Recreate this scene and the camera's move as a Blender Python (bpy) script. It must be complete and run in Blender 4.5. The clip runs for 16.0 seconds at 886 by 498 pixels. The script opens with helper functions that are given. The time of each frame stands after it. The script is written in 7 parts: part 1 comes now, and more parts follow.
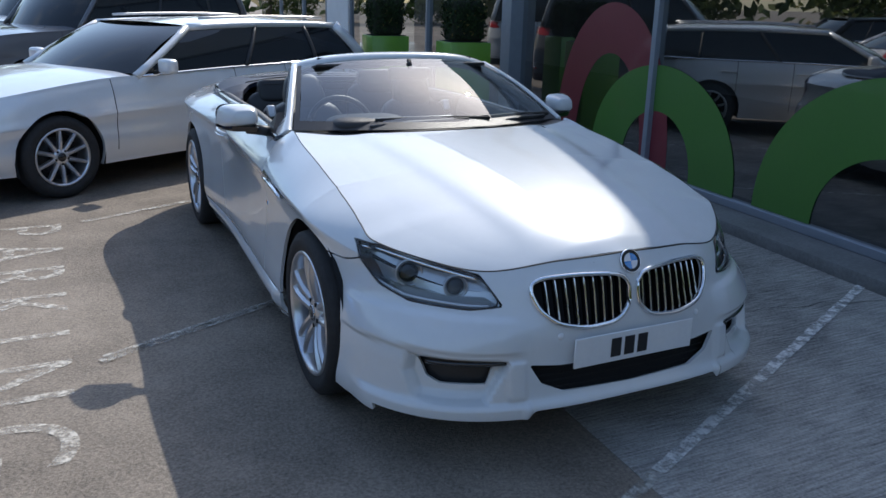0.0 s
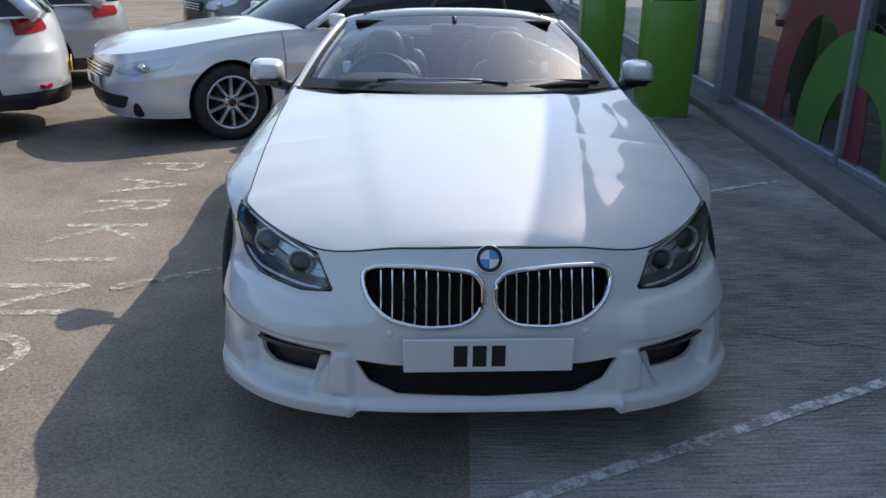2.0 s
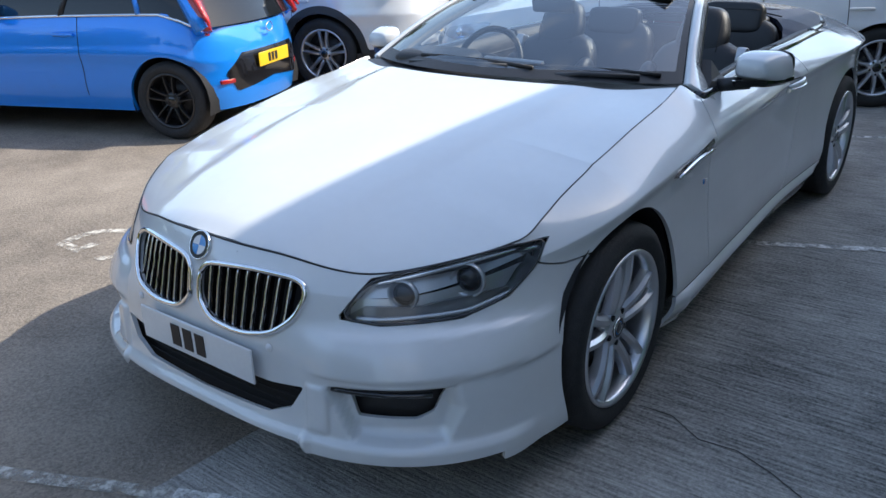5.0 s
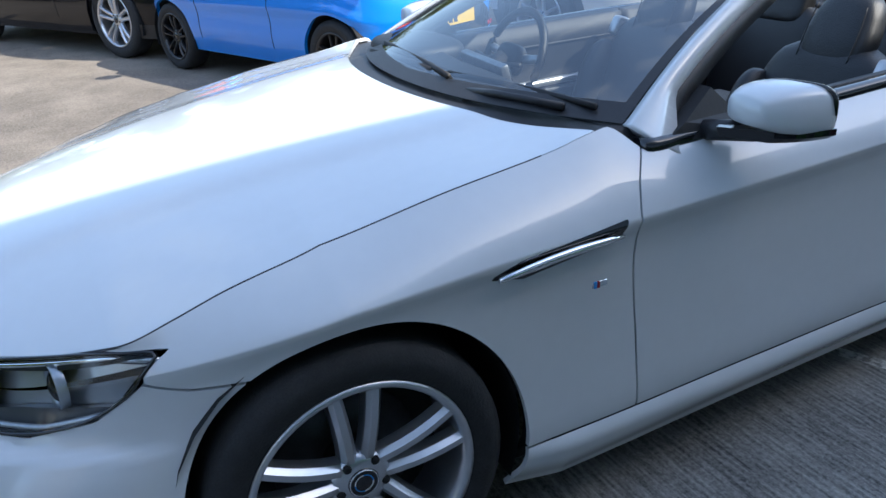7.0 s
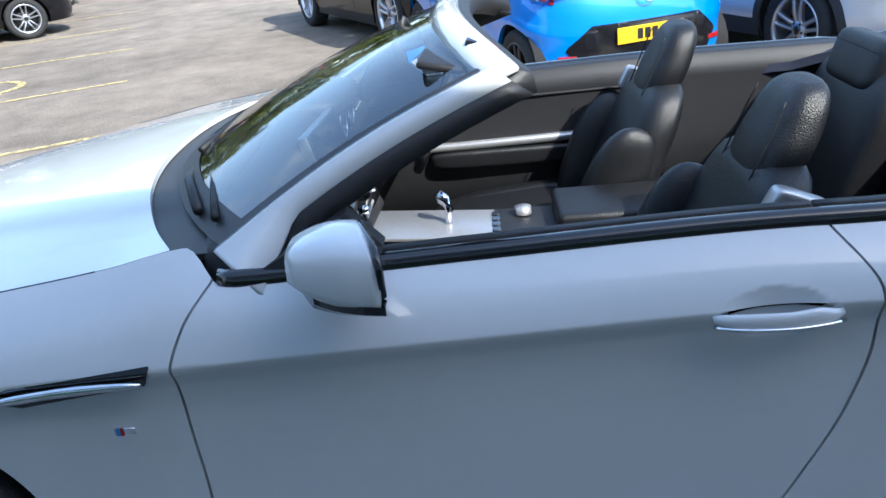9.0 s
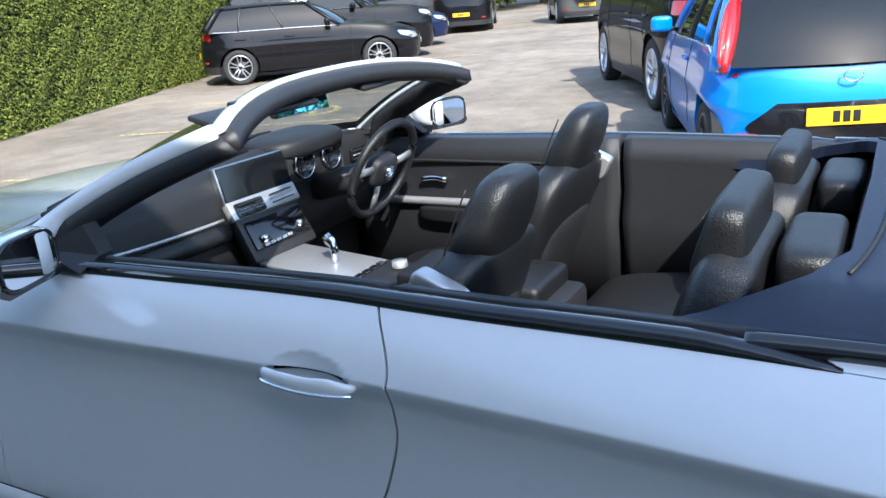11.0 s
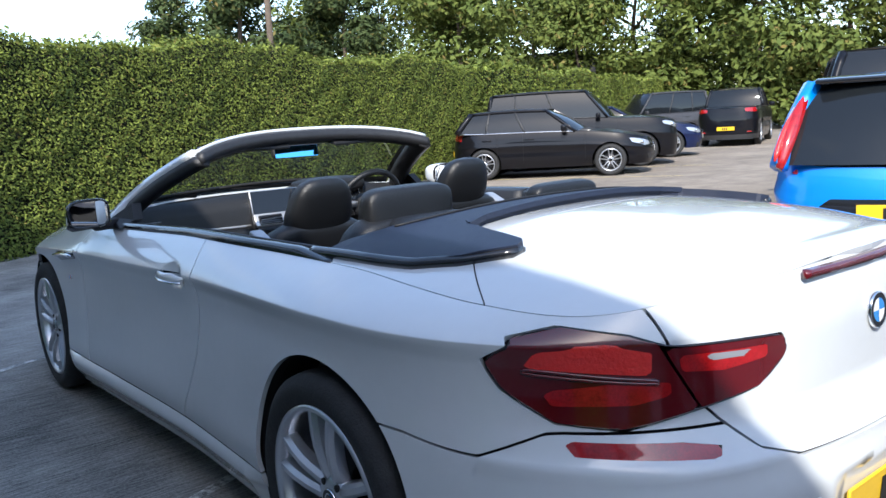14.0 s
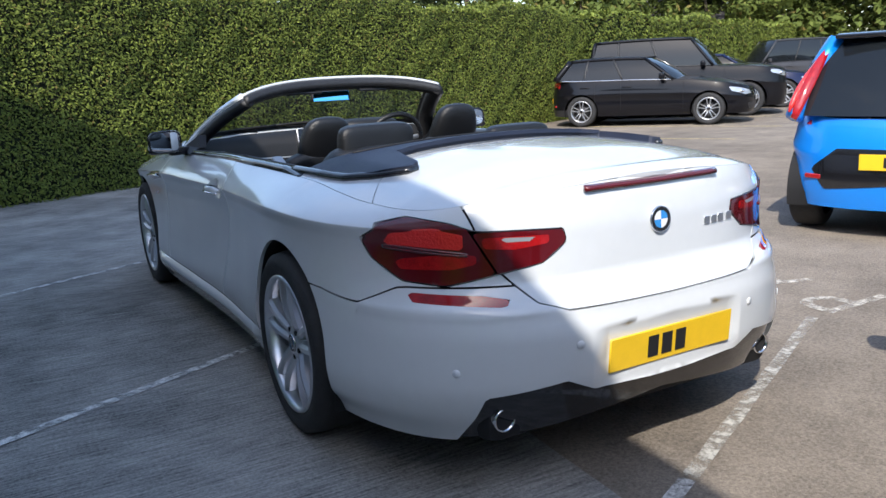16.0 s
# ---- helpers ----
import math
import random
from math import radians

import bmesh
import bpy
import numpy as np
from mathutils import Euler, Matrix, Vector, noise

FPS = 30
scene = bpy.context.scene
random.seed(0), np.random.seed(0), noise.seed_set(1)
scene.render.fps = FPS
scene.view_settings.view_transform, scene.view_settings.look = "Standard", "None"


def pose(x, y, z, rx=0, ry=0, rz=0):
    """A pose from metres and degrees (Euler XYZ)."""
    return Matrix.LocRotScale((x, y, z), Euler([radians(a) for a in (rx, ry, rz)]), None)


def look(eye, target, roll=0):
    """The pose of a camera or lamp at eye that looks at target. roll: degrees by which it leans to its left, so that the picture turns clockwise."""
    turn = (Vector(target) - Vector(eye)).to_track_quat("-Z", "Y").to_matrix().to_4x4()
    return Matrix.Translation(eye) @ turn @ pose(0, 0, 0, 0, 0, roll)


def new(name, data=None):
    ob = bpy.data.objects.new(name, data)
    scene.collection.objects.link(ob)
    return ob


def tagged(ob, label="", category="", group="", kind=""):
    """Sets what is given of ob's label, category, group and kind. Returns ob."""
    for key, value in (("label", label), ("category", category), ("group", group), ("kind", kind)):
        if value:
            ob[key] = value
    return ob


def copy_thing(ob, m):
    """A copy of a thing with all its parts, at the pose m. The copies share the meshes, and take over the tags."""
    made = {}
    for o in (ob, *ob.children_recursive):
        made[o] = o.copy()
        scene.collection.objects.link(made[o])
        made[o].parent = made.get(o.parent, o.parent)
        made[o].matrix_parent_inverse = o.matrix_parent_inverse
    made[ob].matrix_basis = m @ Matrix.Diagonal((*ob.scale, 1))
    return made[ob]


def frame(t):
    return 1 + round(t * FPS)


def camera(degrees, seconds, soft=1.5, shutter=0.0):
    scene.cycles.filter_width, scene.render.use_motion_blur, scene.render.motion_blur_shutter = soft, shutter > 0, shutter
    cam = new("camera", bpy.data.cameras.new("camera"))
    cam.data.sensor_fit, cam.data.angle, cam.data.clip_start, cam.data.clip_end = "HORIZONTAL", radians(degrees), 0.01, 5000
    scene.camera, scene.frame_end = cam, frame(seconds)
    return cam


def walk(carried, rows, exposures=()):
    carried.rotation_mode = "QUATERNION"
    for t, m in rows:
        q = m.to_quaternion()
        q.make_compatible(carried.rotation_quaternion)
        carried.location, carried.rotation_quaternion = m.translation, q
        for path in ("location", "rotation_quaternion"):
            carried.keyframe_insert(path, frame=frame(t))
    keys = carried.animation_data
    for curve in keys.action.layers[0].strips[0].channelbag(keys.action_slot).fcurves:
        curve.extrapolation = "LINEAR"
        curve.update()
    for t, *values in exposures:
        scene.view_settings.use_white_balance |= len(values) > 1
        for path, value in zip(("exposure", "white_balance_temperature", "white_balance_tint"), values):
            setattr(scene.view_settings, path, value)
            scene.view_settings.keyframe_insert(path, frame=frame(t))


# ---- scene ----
cam = camera(58.0, 16.0)
PATH = [
    (0, (-1.777, -3.008, 1.592), (-0.943, -1.29, 0.999), 1.3),
    (0.5, (-1.42, -3.07, 1.59), (-0.767, -1.283, 0.973), 1.1),
    (1, (-1.046, -3.126, 1.598), (-0.603, -1.284, 0.959), 1.0),
    (1.5, (-0.656, -3.083, 1.578), (-0.389, -1.215, 0.915), 1.0),
    (2, (-0.243, -3.099, 1.589), (-0.156, -1.227, 0.892), 0.6),
    (2.5, (0.195, -3.081, 1.594), (0.021, -1.218, 0.888), -0.2),
    (3, (0.61, -2.931, 1.6), (0.14, -1.122, 0.888), -0.7),
    (3.5, (1.093, -2.859, 1.619), (0.431, -1.111, 0.906), -1.0),
    (4, (1.458, -2.73, 1.639), (0.65, -1.046, 0.924), -1.2),
    (6.3, (2.152, -1.0, 1.459), (0.662, 0.048, 0.633), -2.6),
    (6.5, (2.196, -0.822, 1.473), (0.667, 0.164, 0.641), -2.6),
    (7, (2.242, -0.408, 1.526), (0.599, 0.369, 0.692), -3.1),
    (7.5, (2.239, 0.022, 1.545), (0.519, 0.61, 0.71), -3.3),
    (8, (2.267, 0.441, 1.547), (0.503, 0.881, 0.713), -3.6),
    (8.5, (2.266, 0.931, 1.546), (0.437, 0.993, 0.738), -5.4),
    (9, (2.183, 1.34, 1.573), (0.361, 1.201, 0.759), -6.0),
    (9.5, (2.19, 1.739, 1.562), (0.369, 1.433, 0.794), -6.1),
    (9.7, (2.172, 1.88, 1.559), (0.348, 1.526, 0.82), -6.3),
    (11.8, (1.684, 3.245, 1.464), (0.336, 1.906, 0.838), -4.8),
    (12, (1.626, 3.335, 1.444), (0.328, 1.946, 0.822), -5.0),
    (12.5, (1.639, 3.575, 1.39), (0.37, 2.149, 0.795), -4.5),
    (13, (1.767, 3.925, 1.353), (0.502, 2.463, 0.84), -3.7),
    (13.5, (1.808, 4.262, 1.318), (0.555, 2.755, 0.921), -3.6),
    (14, (1.862, 4.593, 1.304), (0.638, 3.043, 0.988), -3.4),
    (14.5, (1.987, 4.893, 1.275), (0.783, 3.323, 0.981), -3.3),
    (15, (2.028, 5.19, 1.289), (0.947, 3.537, 0.976), -3.2),
    (15.5, (1.973, 5.494, 1.316), (0.995, 3.788, 0.954), -3.0),
    (16, (1.788, 5.628, 1.302), (0.84, 3.92, 0.872), -2.9),
]
EXPOSURES = [(0, 0.66, 6300, 9), (1.5, 0.72, 6550, 8), (2.5, 0.84, 6850, 9), (4, 1.08, 6800, 9), (6.3, 1.56, 6450, 8), (7.5, 1.62, 6300, 7), (9.5, 1.74, 6120, 6), (12, 1.92, 6300, 7), (13, 1.68, 6300, 8), (14, 1.40, 6300, 9), (15, 1.26, 6380, 10), (16, 1.18, 6450, 10)]
walk(cam, [(t, look(eye, target, roll)) for t, eye, target, roll in PATH], EXPOSURES)

# ---- light ----
world = bpy.data.worlds.new("world")
scene.world = world
world.use_nodes = True
sky = world.node_tree.nodes.new("ShaderNodeTexSky")
sky.sky_type, sky.sun_disc = "NISHITA", False
sky.sun_elevation, sky.sun_rotation = radians(42.4), radians(45)
# thin white clouds over the blue
wn = world.node_tree
wtc, wmap, wno, wmr, wmix = (wn.nodes.new(k) for k in ("ShaderNodeTexCoord", "ShaderNodeMapping", "ShaderNodeTexNoise", "ShaderNodeMapRange", "ShaderNodeMix"))
wmap.inputs["Scale"].default_value = (1.6, 1.6, 4.5)
wno.inputs["Scale"].default_value, wno.inputs["Detail"].default_value, wno.inputs["Roughness"].default_value = 1.7, 8, 0.6
wmr.inputs["From Min"].default_value, wmr.inputs["From Max"].default_value, wmr.inputs["To Max"].default_value = 0.55, 0.74, 0.6
wmix.data_type = "RGBA"
wmix.inputs["B"].default_value = (3.7, 4.0, 4.6, 1)
for a, b in ((wtc.outputs["Generated"], wmap.inputs["Vector"]), (wmap.outputs["Vector"], wno.inputs["Vector"]), (wno.outputs["Fac"], wmr.inputs["Value"]), (wmr.outputs["Result"], wmix.inputs["Factor"]), (sky.outputs[0], wmix.inputs["A"]), (wmix.outputs["Result"], wn.nodes["Background"].inputs[0])):
    wn.links.new(a, b)
world.node_tree.nodes["Background"].inputs[1].default_value = 0.15
sun = new("sun", bpy.data.lights.new("sun", "SUN"))
sun.data.energy, sun.data.angle, sun.data.color = 2.5, radians(0.5), (1.0, 0.95, 0.88)
sun.matrix_world = look((7.2, 7.2, 9.3), (0, 0, 0))

# ---- materials ----
def material(name, col, rough=0.5, metal=0.0, coat=0.0, var=0.0, scale=8.0, bump=0.0, bump_scale=60.0, col2=None, spec=0.5, per_object=0.0):
    """Principled surface whose colour drifts between two tones at two scales, with a fine relief."""
    m = bpy.data.materials.new(name)
    m.use_nodes = True
    nt, b = m.node_tree, m.node_tree.nodes["Principled BSDF"]
    b.inputs["Base Color"].default_value = (*col, 1)
    b.inputs["Roughness"].default_value, b.inputs["Metallic"].default_value = rough, metal
    b.inputs["Coat Weight"].default_value, b.inputs["Coat Roughness"].default_value = coat, 0.03
    b.inputs["Specular IOR Level"].default_value = spec
    tc = nt.nodes.new("ShaderNodeTexCoord")
    if var or col2:
        big, fine = nt.nodes.new("ShaderNodeTexNoise"), nt.nodes.new("ShaderNodeTexNoise")
        big.inputs["Scale"].default_value, fine.inputs["Scale"].default_value = scale, scale * 9
        big.inputs["Detail"].default_value = fine.inputs["Detail"].default_value = 4
        for n in (big, fine):
            nt.links.new(tc.outputs["Object"], n.inputs["Vector"])
        add = nt.nodes.new("ShaderNodeMath")
        add.operation = "ADD"
        nt.links.new(big.outputs["Fac"], add.inputs[0])
        nt.links.new(fine.outputs["Fac"], add.inputs[1])
        ramp = nt.nodes.new("ShaderNodeMapRange")
        ramp.inputs["From Min"].default_value, ramp.inputs["From Max"].default_value = 0.7, 1.3
        nt.links.new(add.outputs[0], ramp.inputs["Value"])
        mix = nt.nodes.new("ShaderNodeMix")
        mix.data_type = "RGBA"
        mix.inputs["A"].default_value = (*(c * (1 - var) for c in col), 1)
        mix.inputs["B"].default_value = (*(col2 or tuple(min(1, c * (1 + var)) for c in col)), 1)
        nt.links.new(ramp.outputs["Result"], mix.inputs["Factor"])
        out = mix.outputs["Result"]
        if per_object:
            oi, hsv = nt.nodes.new("ShaderNodeObjectInfo"), nt.nodes.new("ShaderNodeHueSaturation")
            mr = nt.nodes.new("ShaderNodeMapRange")
            mr.inputs["To Min"].default_value, mr.inputs["To Max"].default_value = 1 - per_object, 1 + per_object
            nt.links.new(oi.outputs["Random"], mr.inputs["Value"])
            nt.links.new(mr.outputs["Result"], hsv.inputs["Value"])
            nt.links.new(out, hsv.inputs["Color"])
            out = hsv.outputs["Color"]
        nt.links.new(out, b.inputs["Base Color"])
    if bump:
        n, bp = nt.nodes.new("ShaderNodeTexNoise"), nt.nodes.new("ShaderNodeBump")
        n.inputs["Scale"].default_value, n.inputs["Detail"].default_value = bump_scale, 5
        bp.inputs["Strength"].default_value, bp.inputs["Distance"].default_value = bump, 0.01
        nt.links.new(tc.outputs["Object"], n.inputs["Vector"])
        nt.links.new(n.outputs["Fac"], bp.inputs["Height"])
        nt.links.new(bp.outputs["Normal"], b.inputs["Normal"])
    return m


def glass_material(name, tint=(1, 1, 1), rough=0.0, amount=0.12):
    """Thin pane: mostly clear, with a mirror sheen that grows at grazing angles."""
    m = bpy.data.materials.new(name)
    m.use_nodes = True
    nt = m.node_tree
    nt.nodes.remove(nt.nodes["Principled BSDF"])
    tr, gl, mix, lw, power, ramp = (nt.nodes.new(k) for k in ("ShaderNodeBsdfTransparent", "ShaderNodeBsdfGlossy", "ShaderNodeMixShader", "ShaderNodeLayerWeight", "ShaderNodeMath", "ShaderNodeMapRange"))
    tr.inputs["Color"].default_value, gl.inputs["Roughness"].default_value = (*tint, 1), rough
    lw.inputs["Blend"].default_value = 0.5
    power.operation = "POWER"
    power.inputs[1].default_value = 4.5
    ramp.inputs["To Min"].default_value = ((0.45 + amount) / (2.45 + amount)) ** 2
    nt.links.new(lw.outputs["Facing"], power.inputs[0])
    nt.links.new(power.outputs[0], ramp.inputs["Value"])
    nt.links.new(ramp.outputs["Result"], mix.inputs[0])
    nt.links.new(tr.outputs[0], mix.inputs[1])
    nt.links.new(gl.outputs[0], mix.inputs[2])
    nt.links.new(mix.outputs[0], nt.nodes["Material Output"].inputs["Surface"])
    return m


PAINT = material("pearl_white_paint", (0.66, 0.68, 0.69), 0.25, 0.0, 1.0, var=0.015, scale=3)
SEAL = material("black_rubber", (0.012, 0.012, 0.013), 0.6, bump=0.1)
GLOSSBLACK = material("gloss_black_plastic", (0.01, 0.01, 0.012), 0.12, coat=0.6)
SATIN = material("black_plastic", (0.022, 0.022, 0.024), 0.45, var=0.2, scale=40, bump=0.15, bump_scale=300)
UNDER = material("underbody_black", (0.008, 0.008, 0.009), 0.8)
CHROME = material("chrome", (0.85, 0.86, 0.88), 0.08, 1.0)
ALLOY = material("silver_alloy", (0.62, 0.63, 0.66), 0.28, 0.85, coat=0.4, var=0.03, scale=20)
DARKALLOY = material("black_alloy", (0.02, 0.02, 0.022), 0.35, 0.3, coat=0.4)
STEEL = material("brushed_steel", (0.5, 0.5, 0.52), 0.35, 1.0, var=0.15, scale=50)
DISC = material("dull_brake_disc", (0.07, 0.07, 0.075), 0.5, 0.8, var=0.2, scale=30)
TYRE = material("tyre_rubber", (0.02, 0.02, 0.021), 0.75, var=0.3, scale=30, bump=0.3, bump_scale=150)
LEATHER = material("black_leather", (0.011, 0.0115, 0.013), 0.38, var=0.15, scale=14, bump=0.25, bump_scale=260)
LEATHER2 = material("grey_black_soft_trim", (0.017, 0.0175, 0.020), 0.5, var=0.12, scale=20, bump=0.2, bump_scale=350)
FABRIC = material("dark_blue_black_roof_cover", (0.009, 0.015, 0.036), 0.5, var=0.15, scale=25, bump=0.3, bump_scale=700)
SILVERTRIM = material("brushed_silver_trim", (0.55, 0.55, 0.56), 0.35, 0.7, var=0.06, scale=60)
CARPET = material("black_carpet", (0.012, 0.012, 0.013), 0.95, bump=0.5, bump_scale=500)
SCREEN = material("display_glass", (0.008, 0.009, 0.012), 0.06)
GLASS = glass_material("windscreen_glass", (0.70, 0.76, 0.77), amount=1.25)
LENS = glass_material("lamp_cover", (0.93, 0.95, 0.96))
TINT = glass_material("tinted_glass", (0.10, 0.115, 0.12))
REDLENS = material("red_lamp_plastic", (0.34, 0.008, 0.01), 0.1, coat=1.0, var=0.3, scale=25)
REDDARK = material("dark_red_lamp_plastic", (0.10, 0.004, 0.007), 0.12, coat=1.0)
REDBRIGHT = material("bright_red_reflector", (0.75, 0.03, 0.025), 0.15, coat=0.8, bump=0.4, bump_scale=120)
LAMPGREY = material("lamp_housing", (0.55, 0.57, 0.60), 0.25, 0.6)
LAMPDARK = material("lamp_lower_panel", (0.10, 0.105, 0.115), 0.3, 0.2, coat=0.4)
MIRROR = material("mirror_glass", (0.9, 0.92, 0.95), 0.02, 1.0)
BLUEMIRROR = material("blue_tinted_mirror", (0.16, 0.55, 0.8), 0.02, 1.0)
BADGEBLUE = material("badge_blue", (0.03, 0.25, 0.62), 0.2, coat=0.8)
WHITEPLASTIC = material("white_plastic", (0.75, 0.76, 0.77), 0.3, coat=0.3, var=0.03)
YELLOWPLATE = material("yellow_plate", (0.80, 0.50, 0.02), 0.35, coat=0.2, var=0.04, scale=30)
BLACKINK = material("black_ink", (0.012, 0.012, 0.014), 0.5)
AMBER = material("amber_lens", (0.7, 0.22, 0.02), 0.15, coat=0.8)


# ---- mesh helpers ----
def part(name, verts, faces, mat, parent=None, label="", smooth=True, normals=None):
    me = bpy.data.meshes.new(name)
    me.from_pydata([tuple(map(float, v)) for v in verts], [], [tuple(map(int, f)) for f in faces])
    me.validate()
    me.materials.append(mat)
    if smooth:
        me.polygons.foreach_set("use_smooth", [True] * len(me.polygons))
    if normals is not None and len(me.loops) == len(normals):
        me.normals_split_custom_set([tuple(n) for n in normals])
    ob = new(name, me)
    ob.parent = parent
    if label:
        tagged(ob, label)
    return ob


def bpart(name, bm, mat, parent=None, label="", smooth=True, angle=40):
    me = bpy.data.meshes.new(name)
    bmesh.ops.recalc_face_normals(bm, faces=bm.faces)
    if smooth:
        for f in bm.faces:
            f.smooth = True
        for e in bm.edges:
            if len(e.link_faces) == 2 and e.calc_face_angle() > radians(angle):
                e.smooth = False
    bm.to_mesh(me)
    bm.free()
    me.materials.append(mat)
    ob = new(name, me)
    ob.parent = parent
    if label:
        tagged(ob, label)
    return ob


def rbox(bm, cx, cy, cz, sx, sy, sz, bev=0.01, seg=2, rot=None):
    """Adds a box with rounded edges."""
    r = bmesh.ops.create_cube(bm, size=1)
    vs = r["verts"]
    for v in vs:
        v.co = Vector((v.co.x * sx, v.co.y * sy, v.co.z * sz))
    if bev:
        es = list({e for v in vs for e in v.link_edges})
        res = bmesh.ops.bevel(bm, geom=es, offset=bev, segments=seg, affect="EDGES", profile=0.5)
        vs = list({v for f in res["faces"] for v in f.verts} | {v for v in vs if v.is_valid})
    for v in vs:
        p = v.co.copy()
        if rot is not None:
            p = rot @ p
        v.co = p + Vector((cx, cy, cz))
    return vs


def boxpart(name, c, s, mat, parent=None, label="", bev=0.01, seg=2, rot=(0, 0, 0)):
    bm = bmesh.new()
    rbox(bm, *c, *s, bev, seg, Euler([radians(a) for a in rot]).to_matrix())
    return bpart(name, bm, mat, parent, label)


def superquad(c, s, e1=0.5, e2=0.5, rot=(0, 0, 0), nu=28, nv=18, warp=None):
    """A cushion-like rounded body: half sizes s, squareness e1 (up) and e2 (plan)."""
    R = np.array(Euler([radians(a) for a in rot]).to_matrix())
    a = np.linspace(-np.pi, np.pi, nu, endpoint=False)
    b = np.linspace(-np.pi / 2, np.pi / 2, nv)
    sg = lambda w, e: np.sign(w) * np.abs(w) ** e
    V, F = [], []
    for bb in b:
        x, y = sg(np.cos(bb), e1) * sg(np.cos(a), e2), sg(np.cos(bb), e1) * sg(np.sin(a), e2)
        z = np.full(nu, sg(np.sin(bb), e1))
        V.append(np.stack([x, y, z], 1))
    V = np.concatenate(V) * np.array(s)
    if warp:
        V = warp(V)
    V = V @ R.T + np.array(c)
    for j in range(nv - 1):
        for i in range(nu):
            F.append((j * nu + i, j * nu + (i + 1) % nu, (j + 1) * nu + (i + 1) % nu, (j + 1) * nu + i))
    return V, F


def tube(pts, r, n=8, closed=False, taper=None):
    """A round bar along points."""
    P = np.array(pts, float)
    N = len(P)
    V, F = [], []
    up = np.array([0, 0, 1.0])
    for i in range(N):
        a, b = (P[(i - 1) % N], P[(i + 1) % N]) if closed else (P[max(i - 1, 0)], P[min(i + 1, N - 1)])
        t = (b - a) / (np.linalg.norm(b - a) + 1e-9)
        s = np.cross(t, up if abs(t[2]) < 0.95 else np.array([1.0, 0, 0]))
        s /= np.linalg.norm(s)
        w = np.cross(s, t)
        rr = r if taper is None else r * taper[i]
        for k in range(n):
            q = 2 * math.pi * k / n
            V.append(P[i] + rr * (math.cos(q) * s + math.sin(q) * w))
    for i in range(N if closed else N - 1):
        for k in range(n):
            j = (i + 1) % N
            F.append((i * n + k, i * n + (k + 1) % n, j * n + (k + 1) % n, j * n + k))
    if not closed:
        F.append(tuple(range(n))[::-1])
        F.append(tuple((N - 1) * n + k for k in range(n)))
    return V, F


def lathe_x(profile, n=48):
    """Turns (x, radius) pairs about the x axis."""
    V, F = [], []
    for x, r in profile:
        for k in range(n):
            q = 2 * math.pi * k / n
            V.append((x, r * math.cos(q), r * math.sin(q)))
    for i in range(len(profile) - 1):
        for k in range(n):
            F.append((i * n + k, i * n + (k + 1) % n, (i + 1) * n + (k + 1) % n, (i + 1) * n + k))
    return V, F


def loft(rings, closed_ring=True, caps=True):
    V, F, n = [], [], len(rings[0])
    for r in rings:
        V.extend(r)
    for i in range(len(rings) - 1):
        for k in range(n if closed_ring else n - 1):
            F.append((i * n + k, i * n + (k + 1) % n, (i + 1) * n + (k + 1) % n, (i + 1) * n + k))
    if caps and closed_ring:
        F.append(tuple(range(n))[::-1])
        F.append(tuple((len(rings) - 1) * n + k for k in range(n)))
    return V, F


def thing(name, label, category, group="", kind="", at=None):
    ob = new(name)
    ob.empty_display_size = 0.1
    if at is not None:
        ob.matrix_world = at
    return tagged(ob, label, category, group, kind)


def cubic(xs, ys):
    """A smooth curve through points that never overshoots."""
    xs, ys = np.array(xs, float), np.array(ys, float)
    h, d = np.diff(xs), np.diff(ys) / np.diff(xs)
    m = np.zeros_like(ys)
    m[1:-1] = np.where(d[:-1] * d[1:] > 0, 2 * d[:-1] * d[1:] / (d[:-1] + d[1:] + 1e-12), 0)
    m[0], m[-1] = d[0], d[-1]

    def f(x):
        x = np.clip(np.asarray(x, float), xs[0], xs[-1])
        i = np.clip(np.searchsorted(xs, x, side="right") - 1, 0, len(h) - 1)
        t = (x - xs[i]) / h[i]
        return ((1 + 2 * t) * (1 - t) ** 2 * ys[i] + t * (1 - t) ** 2 * h[i] * m[i]
                + t * t * (3 - 2 * t) * ys[i + 1] + t * t * (t - 1) * h[i] * m[i + 1])
    return f


def polygon(points, r=0.0):
    """Signed distance to a polygon, positive inside; r rounds and grows it."""
    P = np.array(points, float)

    def f(p, q):
        d2 = np.full(np.shape(p), 1e9)
        inside = np.zeros(np.shape(p), bool)
        for (ax, ay), (bx, by) in zip(P, np.roll(P, -1, 0)):
            ex, ey = bx - ax, by - ay
            t = np.clip(((p - ax) * ex + (q - ay) * ey) / (ex * ex + ey * ey), 0, 1)
            d2 = np.minimum(d2, (p - ax - t * ex) ** 2 + (q - ay - t * ey) ** 2)
            c = (ay > q) != (by > q)
            inside ^= c & (p < ex * (q - ay) / (ey if abs(ey) > 1e-12 else 1e-12) + ax)
        return np.where(inside, 1, -1) * np.sqrt(d2) + r
    return f


